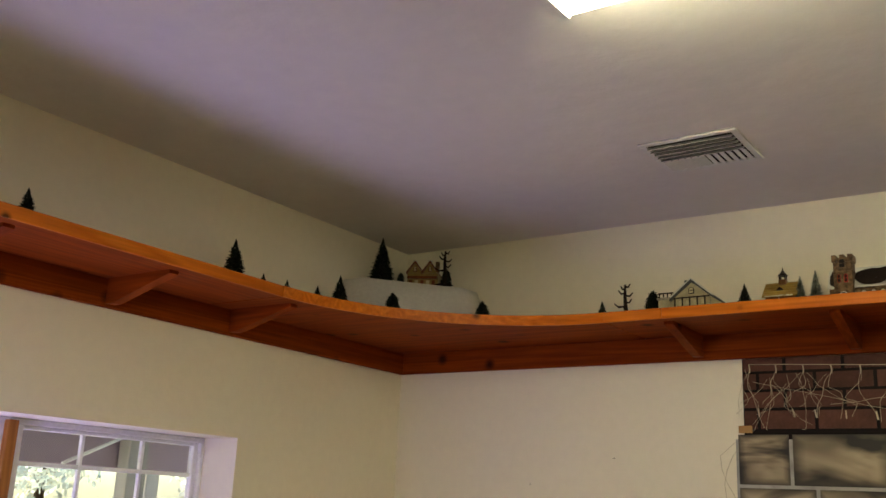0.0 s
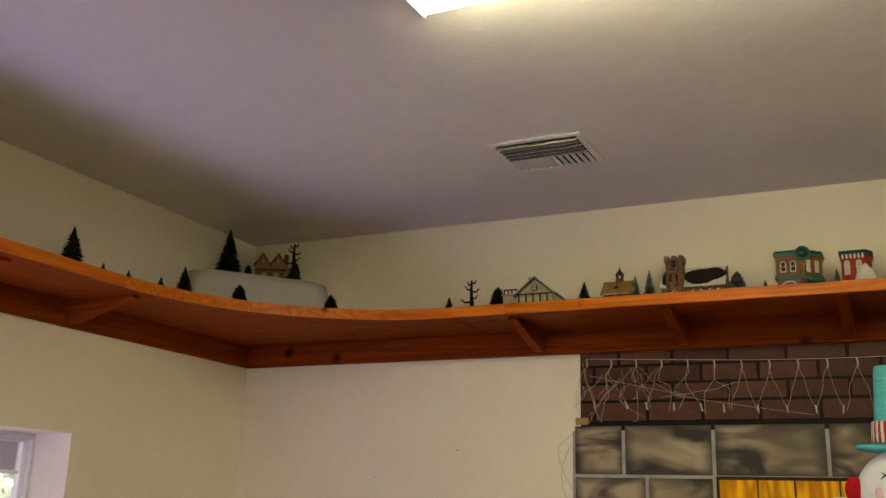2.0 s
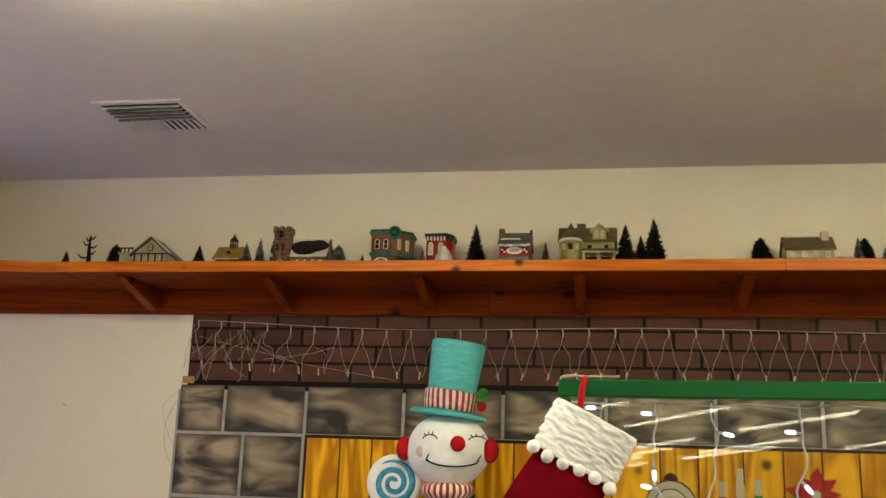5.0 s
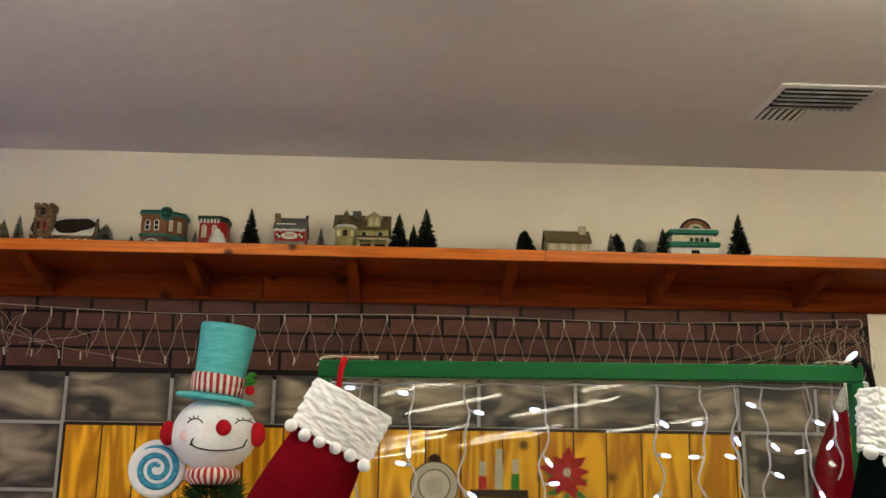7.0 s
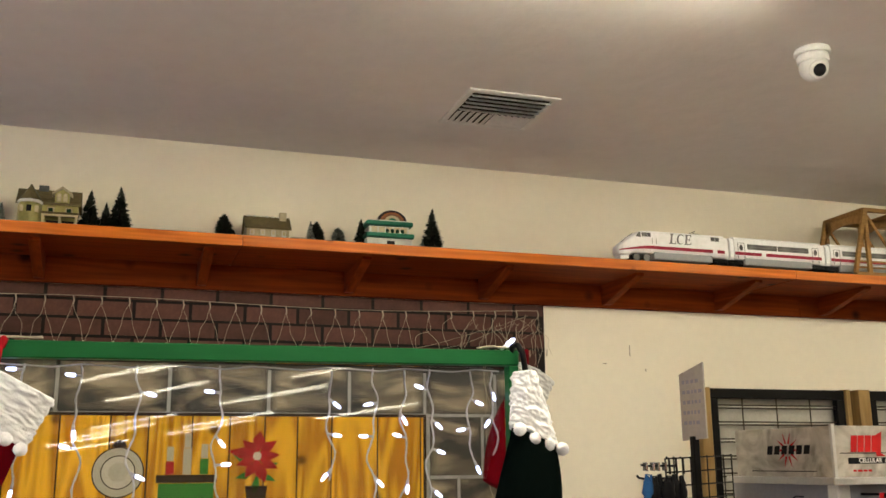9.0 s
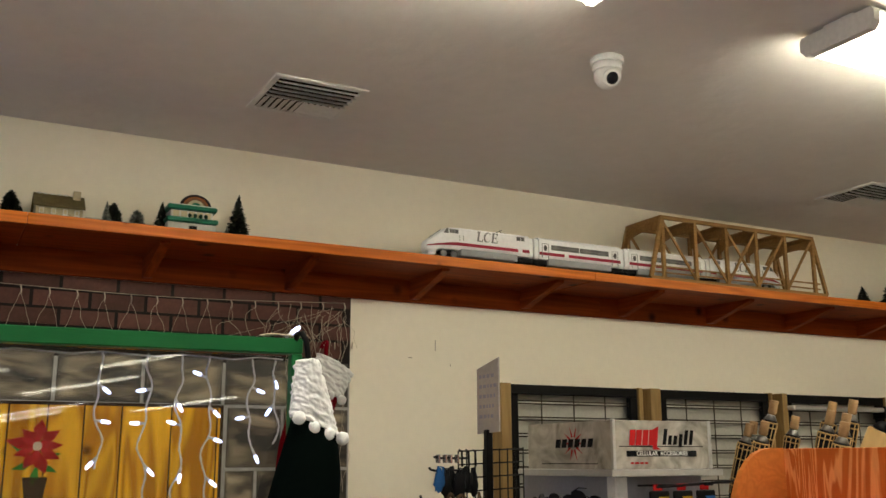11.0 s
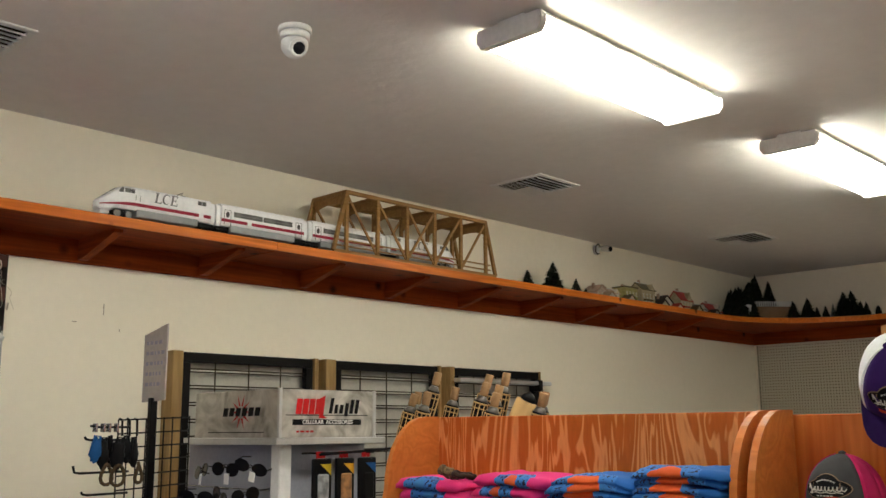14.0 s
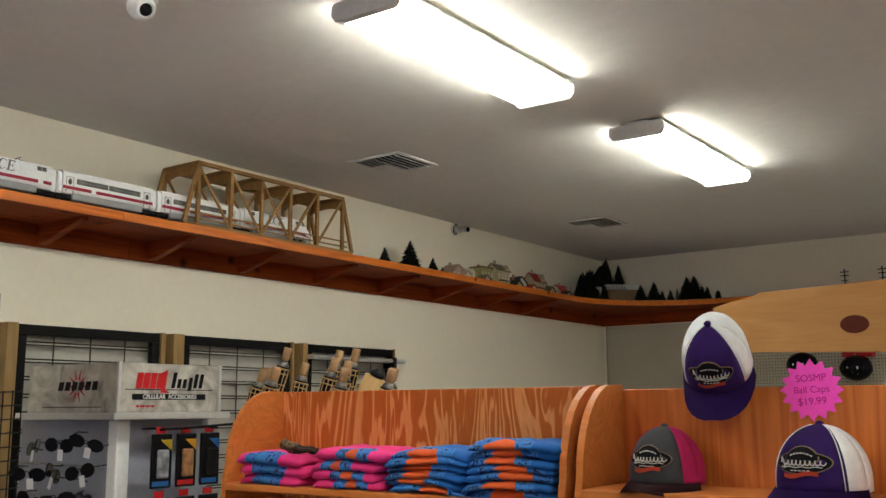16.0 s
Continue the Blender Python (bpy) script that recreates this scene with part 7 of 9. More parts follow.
def printed_cotton(name, base, ring, inner, inner_cut, wide):
    """Shirt cloth with an oval print over the folded front edge: a ring of dark writing-like marks round an inner oval."""
    m = bpy.data.materials.new(name)
    m.use_nodes = True
    t = m.node_tree
    bsdf = t.nodes["Principled BSDF"]
    bsdf.inputs["Roughness"].default_value = 0.9
    place, info, split = t.nodes.new("ShaderNodeTexCoord"), t.nodes.new("ShaderNodeObjectInfo"), t.nodes.new("ShaderNodeSeparateXYZ")
    t.links.new(place.outputs["Object"], split.inputs[0])
    def chain(op, a, b=0.0):
        n = t.nodes.new("ShaderNodeMath"); n.operation = op
        for k, v in enumerate((a, b)):
            if isinstance(v, float):
                n.inputs[k].default_value = v
            else:
                t.links.new(v, n.inputs[k])
        return n.outputs[0]
    wob = t.nodes.new("ShaderNodeTexNoise"); wob.inputs["Scale"].default_value = 9
    t.links.new(place.outputs["Object"], wob.inputs["Vector"])
    across = chain("DIVIDE", chain("ADD", split.outputs[1], chain("MULTIPLY", chain("SUBTRACT", info.outputs["Random"], 0.5), 0.07)), wide)
    along = chain("DIVIDE", chain("ADD", split.outputs[0], 0.135), 0.105)
    far = chain("ADD", chain("SQRT", chain("ADD", chain("MULTIPLY", across, across), chain("MULTIPLY", along, along))), chain("MULTIPLY", chain("SUBTRACT", wob.outputs["Fac"], 0.5), 0.25))
    def layer(a, b, factor):
        mix = t.nodes.new("ShaderNodeMix"); mix.data_type = "RGBA"
        if isinstance(a, tuple):
            mix.inputs["A"].default_value = (*a, 1)
        else:
            t.links.new(a, mix.inputs["A"])
        mix.inputs["B"].default_value = (*b, 1)
        t.links.new(factor, mix.inputs["Factor"])
        return mix.outputs["Result"]
    colour = layer(base, ring, chain("LESS_THAN", far, 1.0))
    colour = layer(colour, inner, chain("LESS_THAN", far, inner_cut))
    marks = t.nodes.new("ShaderNodeTexNoise"); marks.inputs["Scale"].default_value, marks.inputs["Detail"].default_value = 95, 0.6
    t.links.new(place.outputs["Object"], marks.inputs["Vector"])
    band = chain("MULTIPLY", chain("GREATER_THAN", far, inner_cut + 0.06), chain("LESS_THAN", far, 0.94))
    colour = layer(colour, (0.012, 0.014, 0.04), chain("MULTIPLY", band, chain("GREATER_THAN", marks.outputs["Fac"], 0.57)))
    t.links.new(colour, bsdf.inputs["Base Color"])
    b = t.nodes.new("ShaderNodeBump"); b.inputs["Strength"].default_value, b.inputs["Distance"].default_value = 0.5, 0.008
    w = t.nodes.new("ShaderNodeTexNoise"); w.inputs["Scale"].default_value, w.inputs["Detail"].default_value = 16, 3
    t.links.new(place.outputs["Object"], w.inputs["Vector"]); t.links.new(w.outputs["Fac"], b.inputs["Height"]); t.links.new(b.outputs["Normal"], bsdf.inputs["Normal"])
    return m


SHIRT_PINK = printed_cotton("pink_printed_cotton", (0.68, 0.022, 0.19), (0.04, 0.17, 0.52), (0.045, 0.20, 0.50), 0.30, 0.072)
SHIRT_PINK_ORANGE = printed_cotton("pink_cotton_with_orange_print", (0.68, 0.022, 0.19), (0.04, 0.17, 0.52), (0.62, 0.10, 0.02), 0.34, 0.068)
SHIRT_BLUE = printed_cotton("blue_printed_cotton", (0.012, 0.11, 0.40), (0.042, 0.18, 0.54), (0.70, 0.11, 0.015), 0.50, 0.105)


def dots_board():
    m = paint("cream_pegboard", (0.50, 0.46, 0.36), 0.7, scale=2, amount=0.3)
    t = m.node_tree
    bsdf = t.nodes["Principled BSDF"]
    source = bsdf.inputs["Base Color"].links[0].from_socket
    place, split = t.nodes.new("ShaderNodeTexCoord"), t.nodes.new("ShaderNodeSeparateXYZ")
    t.links.new(place.outputs["Object"], split.inputs[0])
    def chain(op, a, b=0.0):
        n = t.nodes.new("ShaderNodeMath"); n.operation = op
        for k, v in enumerate((a, b)):
            if isinstance(v, float):
                n.inputs[k].default_value = v
            else:
                t.links.new(v, n.inputs[k])
        return n.outputs[0]
    def cell(axis):
        f = chain("SUBTRACT", chain("FRACT", chain("MULTIPLY", split.outputs[axis], 1 / 0.0254)), 0.5)
        return chain("MULTIPLY", f, f)
    hole = chain("LESS_THAN", chain("ADD", cell(1), cell(2)), 0.034)
    mix = t.nodes.new("ShaderNodeMix"); mix.data_type = "RGBA"; mix.inputs["B"].default_value = (0.05, 0.04, 0.03, 1)
    t.links.new(hole, mix.inputs["Factor"]); t.links.new(source, mix.inputs["A"]); t.links.new(mix.outputs["Result"], bsdf.inputs["Base Color"])
    return m


def bars(bm, x0, x1, y, z0, rows, rnd, high=0.006, gap=0.011):
    """Lines of writing too small to read, as plain bars."""
    for r in range(rows):
        x = x0
        while x < x1 - 0.006:
            w = min(rnd.uniform(0.008, 0.03), x1 - x)
            add_box(bm, x, x + w, y - 0.0008, y, z0 - r * gap, z0 - r * gap + high)
            x += w + 0.005


WALL_GREYING = paint("wall_greying_tone", (0.47, 0.45, 0.40), 0.7, scale=2, amount=0.3)


GRID_WIRE = paint("brown_black_wire", (0.055, 0.042, 0.030), 0.5, 0.3, second=(0.03, 0.025, 0.02), scale=30)


def grid_panels():
    for w0, a, b, w1 in ((6.247, 6.304, 7.072, 7.10), (7.149, 7.219, 8.001, 8.02), (8.094, 8.135, 8.952, 8.96)):
        top = thing("grid_wall_panel", pose(0, -0.06, 0), "black framed wire grid panel with tan wood edges", "grid panel", "grid wall panels")
        bm = bm_new(); e, z0, z1 = 0.046, 0.35, 1.752
        add_box(bm, a, b, -0.018, 0.018, z1 - e, z1, 0.003); add_box(bm, a, b, -0.018, 0.018, z0, z0 + e, 0.003)
        add_box(bm, a, a + e, -0.018, 0.018, z0 + e, z1 - e, 0.003); add_box(bm, b - e, b, -0.018, 0.018, z0 + e, z1 - e, 0.003)
        part("frame", bm, BLACK, top)
        # sheet added to make the wall seen through the grid greyer and darker
        bm = bm_new(); add_box(bm, a + 0.01, b - 0.01, 0.040, 0.048, z0, z1 - 0.01); part("wall_greying_sheet", bm, WALL_GREYING, top, "added pale grey sheet over the wall behind the grid")
        for c, d in ((w0, a - 0.001), (b + 0.001, w1)):
            bm = bm_new(); add_box(bm, c, d, -0.03, 0.058, 0.0, z1 + 0.004, 0.003); part("post", bm, TAN_WOOD, top)
        z = z1 - e - 0.03
        while z > z0 + e:
            for dz in (0, 0.014):
                bm = bm_new(); add_tube(bm, [(a + e - 0.004, 0, z - dz), (b - e + 0.004, 0, z - dz)], 0.0036, 5); part("wire", bm, GRID_WIRE, top)
            z -= 0.078
        for k in range(1, 4):
            x = a + (b - a) * k / 4 if k != 2 else (a + b) / 2
            bm = bm_new(); add_tube(bm, [(x, 0.004, z0 + e), (x, 0.004, z1 - e)], 0.0036, 5); part("wire", bm, GRID_WIRE, top)
    bar = thing("metal_hang_bar", pose(0, -0.12, 1.675), "grey metal hang bar with black clamp on the grid", "hang bar")
    bm = bm_new(); add_box(bm, 8.12, 9.0, -0.03, 0.03, -0.012, 0.014, 0.006); part("bar", bm, ALU, bar)
    bm = bm_new(); add_box(bm, 8.86, 8.90, -0.034, 0.055, -0.05, 0.022, 0.004); part("clamp", bm, BLACK, bar)


def sunglasses(m, first=None):
    if first:
        return copy_thing(first, m)
    top = thing("sunglasses", m, "black wire sunglasses hung on the display", "sunglasses", "sunglasses on the display")
    for s in (-1, 1):
        bm = bm_new(); add_lathe(bm, [(1, -0.0015), (1, 0.0015)], 16, m=Matrix.Translation((s * 0.034, 0, 0)) @ Matrix.Rotation(radians(90), 4, "X") @ Matrix.Diagonal((0.029, 0.021, 1, 1))); part("lens", bm, LENS, top)
        bm = bm_new(); add_tube(bm, [(s * 0.063, 0.002, 0.006), (s * 0.069, 0.06, 0.008), (s * 0.066, 0.125, -0.006), (s * 0.062, 0.14, -0.03)], 0.0022, 5); part("temple", bm, BLACK, top)
    bm = bm_new(); add_tube(bm, [(-0.008, 0, 0.006), (0, -0.003, 0.010), (0.008, 0, 0.006)], 0.002, 5); part("nose_bridge", bm, BLACK, top)
    bm = bm_new(); add_box(bm, 0.0, 0.022, -0.004, -0.003, -0.045, -0.012); part("price_tag", bm, WHITE_PLASTIC, top, "white paper price tag")
    return top


def display():
    """Accessory stand: metal header with two printed faces over white panels."""
    x0, x1, y0, y1, z0, z1 = 6.054, 6.525, -1.175, -0.605, 1.362, 1.54
    top = thing("accessory_display_stand", pose(0, 0, 0), "white accessory stand with brushed metal header box", "display stand")
    bm = bm_new(); add_box(bm, x0 + 0.004, x1 - 0.004, y0 + 0.004, y1, z0, z1 - 0.002, 0.002); head = part("header_box", bm, BRUSHED, top, "swirled brushed metal header")
    bm = bm_new(); add_box(bm, x0 - 0.004, x0 + 0.010, y0 - 0.004, y0 + 0.010, z0, z1 + 0.002, 0.002); part("corner_trim", bm, ALU, head)
    bm = bm_new(); add_box(bm, x1 - 0.014, x1, y0 - 0.002, y0 + 0.012, z0, z1, 0.002); part("corner_trim", bm, ALU, head)
    bm = bm_new(); add_box(bm, x0 - 0.035, x1 + 0.02, y0 - 0.035, y1 + 0.02, z0 - 0.026, z0 - 0.001, 0.003); part("ledge", bm, ALU, top, "bright metal ledge")
    # front face: plain red and black shapes for the brand, and the words below
    f = y0 + 0.0035
    for k in range(4):
        xx = x0 + 0.075 + 0.030 * k
        bm = bm_new(); add_prism(bm, [(xx, z0 + 0.085), (xx + 0.026, z0 + 0.085), (xx + 0.034, z0 + 0.142), (xx + 0.008, z0 + 0.142)], f - 0.0012, f, "y"); part("brand_shape", bm, INK_RED, head)
    bm = bm_new(); add_prism(bm, [(x0 + 0.185, z0 + 0.070), (x0 + 0.225, z0 + 0.070), (x0 + 0.205, z0 + 0.080), (x0 + 0.215, z0 + 0.155), (x0 + 0.185, z0 + 0.142)], f - 0.0016, f - 0.0004, "y"); part("brand_shape", bm, INK_RED, head)
    for k, tall in enumerate((0.058, 0.034, 0.034, 0.040, 0.054, 0.054)):
        xx = x0 + 0.232 + 0.0255 * k
        bm = bm_new(); add_prism(bm, [(xx, z0 + 0.088 - 0.010 * (k == 3)), (xx + 0.016, z0 + 0.088 - 0.010 * (k == 3)), (xx + 0.016 + 0.2 * tall, z0 + 0.088 + tall), (xx + 0.2 * tall, z0 + 0.088 + tall)], f - 0.0012, f, "y"); part("brand_shape", bm, INK_BLACK, head)
    bm = bm_new(); add_box(bm, x0 + 0.03, x0 + 0.43, f - 0.0010, f, z0 + 0.080, z0 + 0.083); part("brand_shape", bm, INK_BLACK, head)
    bm = bm_new(); add_box(bm, x0 + 0.062, x0 + 0.395, f - 0.0011, f, z0 + 0.045, z0 + 0.066); part("word_band", bm, INK_BLACK, head)
    writing("lettering", "CELLULAR  ACCESSORIES", 0.0215, pose(x0 + 0.229, f - 0.0015, z0 + 0.0555, 90), WHITE_PLASTIC, head, 0.0003, 0.0004)
    rnd = random.Random(3)
    bm = bm_new(); bars(bm, x0 + 0.08, x0 + 0.16, f, z0 + 0.018, 1, rnd, 0.007); part("small_print", bm, INK_RED, head)
    # left face
    g = x0 + 0.0035
    for k in range(10):
        a = 2 * math.pi * k / 10
        ym, zm = y0 + 0.25 + 0.0, z0 + 0.095
        bm = bm_new(); add_prism(bm, [(ym + 0.025 * math.cos(a - 0.2), zm + 0.025 * math.sin(a - 0.2)), (ym + 0.070 * math.cos(a), zm + 0.065 * math.sin(a)), (ym + 0.025 * math.cos(a + 0.2), zm + 0.025 * math.sin(a + 0.2))], g - 0.0010, g, "x"); part("brand_shape", bm, INK_RED, head)
    for k in range(6):
        yy = y0 + 0.37 - 0.042 * k
        bm = bm_new(); add_prism(bm, [(yy, z0 + 0.080), (yy - 0.030, z0 + 0.080), (yy - 0.038, z0 + 0.112), (yy - 0.008, z0 + 0.112)], g - 0.0016, g - 0.0004, "x"); part("brand_shape", bm, INK_BLACK, head)
    bm = bm_new(); add_box(bm, g - 0.001, g, y0 + 0.10, y0 + 0.47, z0 + 0.018, z0 + 0.021); part("brand_shape", bm, INK_BLACK, head)
    # column and peg panels below
    bm = bm_new(); add_box(bm, x0 + 0.02, x0 + 0.075, y0 + 0.02, y0 + 0.075, 0.0, z0 - 0.027, 0.004); part("column", bm, WHITE_PLASTIC, top)
    bm = bm_new(); add_box(bm, x0 + 0.076, x1 - 0.01, y0 + 0.055, y0 + 0.075, 0.06, z0 - 0.027, 0.002); part("peg_panel", bm, PANEL_GREY, top)
    bm = bm_new(); add_box(bm, x0 + 0.045, x0 + 0.055, y0 + 0.08, y1 + 0.1, 0.06, z0 - 0.027, 0.002); part("peg_panel", bm, PANEL_GREY, top)
    bm = bm_new(); add_box(bm, x0 + 0.03, x1, y0 + 0.03, y1, 0.0, 0.058, 0.004); part("base", bm, WHITE_PLASTIC, top)
    for z in (1.17, 1.05):
        bm = bm_new(); add_tube(bm, [(x0 + 0.04, y0 + 0.1, z), (x0 + 0.04, y1 + 0.09, z)], 0.003, 5); part("wire", bm, CHROME, top)
    for k in range(3):
        bm = bm_new(); add_tube(bm, [(x0 + 0.15 + 0.11 * k, y0 + 0.055, 1.302), (x0 + 0.15 + 0.11 * k, y0 - 0.10, 1.306)], 0.004, 6); part("peg_hook", bm, INK_BLACK, top)
    bm = bm_new(); add_tube(bm, [(x0 + 0.11, y0 - 0.10, 1.300), (x0 + 0.62, y0 - 0.12, 1.325)], 0.005, 6); part("front_rod", bm, INK_BLACK, top)
    # packages on the hooks
    for row, z in enumerate((1.285, 1.06)):
        for k in range(3):
            x = x0 + 0.15 + 0.11 * k
            pk = thing("accessory_package", pose(x, y0 - 0.055, z), "black blister package with bright label on a hook", "package", "packages on the display")
            bm = bm_new(); add_box(bm, -0.045, 0.045, -0.012, 0.0, -0.19, 0.0, 0.004); part("card", bm, INK_BLACK, pk)
            bm = bm_new(); add_box(bm, -0.022, 0.022, -0.002, 0.002, 0.001, 0.025, 0.002); part("hang_tab", bm, INK_RED, pk)
            bm = bm_new(); add_prism(bm, [(-0.01, -0.02), (0.04, -0.02), (0.04, -0.06)], -0.0135, -0.0122, "y"); part("label_flash", bm, [paint("yellow_label", (0.6, 0.42, 0.03), 0.5), paint("amber_label", (0.6, 0.30, 0.02), 0.5), INK_BLUE][k], pk)
            bm = bm_new(); add_box(bm, -0.026, 0.026, -0.022, -0.0125, -0.155, -0.055, 0.008); part("blister", bm, [paint("dark_gadget", (0.14, 0.14, 0.15), 0.35, second=(0.45, 0.46, 0.48), scale=30, amount=0.8), paint("orange_item", (0.42, 0.20, 0.08), 0.4, second=(0.12, 0.08, 0.05), scale=40, amount=0.9), BLACK][k], pk)
            bm = bm_new(); add_box(bm, -0.040, 0.030, -0.0135, -0.0122, -0.182, -0.165); part("label_band", bm, [INK_BLUE, INK_RED, INK_BLUE][k], pk)
    pair = None
    for r, z in enumerate((1.255, 1.155, 1.06)):
        for k in range(3):
            m = pose(x0 - 0.035, y0 + 0.12 + 0.165 * k + 0.03 * (r % 2), z - 0.010 * k, 10 - 9 * ((r + k) % 3), 14 - 12 * ((r * 2 + k) % 3), -90 + 26 - 20 * ((k + r) % 3)) @ Matrix.Diagonal((1.1, 1.1, 1.1, 1))
            pair = pair or sunglasses(m)
            if (r, k) != (0, 0):
                sunglasses(m, pair)


def rack():
    """Black wire rack with a card sign on its pole."""
    top = thing("wire_merchandise_rack", pose(5.835, -0.66, 0), "black wire grid rack with hooks and a pole", "display rack")
    bm = bm_new(); add_box(bm, -0.014, 0.014, -0.014, 0.014, 0.0, 1.515, 0.003); part("pole", bm, BLACK, top)
    bm = bm_new(); add_box(bm, -0.25, 0.25, -0.25, 0.25, 0.0, 0.02, 0.006); part("base_plate", bm, BLACK, top)
    for k in range(17):
        z = 0.614 + 0.051 * k
        bm = bm_new(); add_tube(bm, [(-0.148, -0.02, z), (0.175, 0.02, z + 0.012)], 0.0030, 5); part("wire", bm, BLACK, top)
    for k in range(9):
        x = -0.148 + 0.0404 * k
        bm = bm_new(); add_tube(bm, [(x, -0.02 + 0.005 * k, 0.55), (x, -0.02 + 0.005 * k, 1.432 + 0.002 * k)], 0.0030, 5); part("wire", bm, BLACK, top)
    for k in range(3):
        bm = bm_new(); add_tube(bm, [(-0.148 + 0.03 * k, -0.026, 1.436), (-0.140 + 0.03 * k, -0.034, 1.430), (-0.138 + 0.03 * k, -0.034, 1.372)], 0.0046, 6); part("strut", bm, BLACK, top)
    # arms that reach past the grid, the uppermost with four spring clips
    for reach, z, up in ((0.265, 1.404, 0.0), (0.285, 1.358, 0.008), (0.322, 1.243, 0.022), (0.287, 1.166, 0.008)):
        bm = bm_new(); add_tube(bm, [(-0.10, -0.022, z), (-reach + 0.02, -0.05, z), (-reach, -0.052, z + 0.004), (-reach - 0.006, -0.052, z + 0.004 + up)], 0.0045, 7); part("arm", bm, BLACK, top)
    for k in range(4):
        x = -0.252 + 0.026 * k + 0.004 * (k % 2)
        bm = bm_new(); add_box(bm, x - 0.005, x + 0.005, -0.062, -0.038, 1.386, 1.418, 0.002); part("clip", bm, CHROME, top, "steel spring clip")
    sign = thing("card_sign", pose(5.835, -0.66, 1.505), "grey printed card sign on top of the rack pole", "sign")
    bm = bm_new(); add_prism(bm, [(-0.090, 0.0), (-0.090, 0.290), (0.080, 0.255), (0.080, -0.006)], -0.003, 0.003, "x"); part("card", bm, CARD, sign)
    rnd = random.Random(5)
    faded = paint("faded_blue_ink", (0.31, 0.29, 0.35), 0.6)
    for r in range(5):
        y, z = 0.060, 0.215 - 0.04 * r
        while y > -0.055:
            w = rnd.uniform(0.010, 0.025)
            bm = bm_new(); add_box(bm, -0.0042, -0.0032, y - w, y, z, z + 0.014); part("print_bar", bm, faded, sign)
            y -= w + 0.01
    cord = paint("brown_braided_cord", (0.10, 0.065, 0.035), 0.8, second=(0.04, 0.03, 0.02), scale=80, amount=0.9)
    navy = paint("navy_pouch", (0.02, 0.09, 0.26), 0.7)
    for k, (x, mat_, n) in enumerate(((-0.243, navy, 0.085), (-0.213, INK_BLACK, 0.10), (-0.185, INK_BLACK, 0.09), (-0.155, INK_BLACK, 0.105), (-0.125, INK_BLACK, 0.09), (-0.092, INK_BLACK, 0.10))):
        pouch = thing("belt_pouch", pose(5.835 + x, -0.715 + 0.010 * (k % 3), 1.372 - 0.006 * (k % 2), 0, 6 - 5 * (k % 3), 20 * (k % 3)), "black fabric pouch with strap hung on the rack" if mat_ is INK_BLACK else "navy blue fabric pouch hung on the rack", "pouch", "pouches on the rack")
        bm = bm_new(); add_ball(bm, (0, 0, -0.010 - n / 2), n / 2, 14, 10, (0.52, 0.30, 1.0), 0, 0.4, k); part("bag", bm, mat_, pouch)
        bm = bm_new(); add_tube(bm, [(-0.014, 0, -0.045), (-0.010, 0, 0.0), (0.010, 0, 0.0), (0.014, 0, -0.045)], 0.005, 6); part("strap", bm, mat_, pouch)
        if k in (1, 3, 5):
            bm = bm_new(); add_tube(bm, [(0.026 * math.cos(a), -0.022 + 0.006 * math.sin(2 * a), -n - 0.030 + 0.036 * math.sin(a)) for a in [2 * math.pi * j / 14 for j in range(15)]], 0.0065, 7); part("cord_loop", bm, cord, pouch, "brown braided cord")


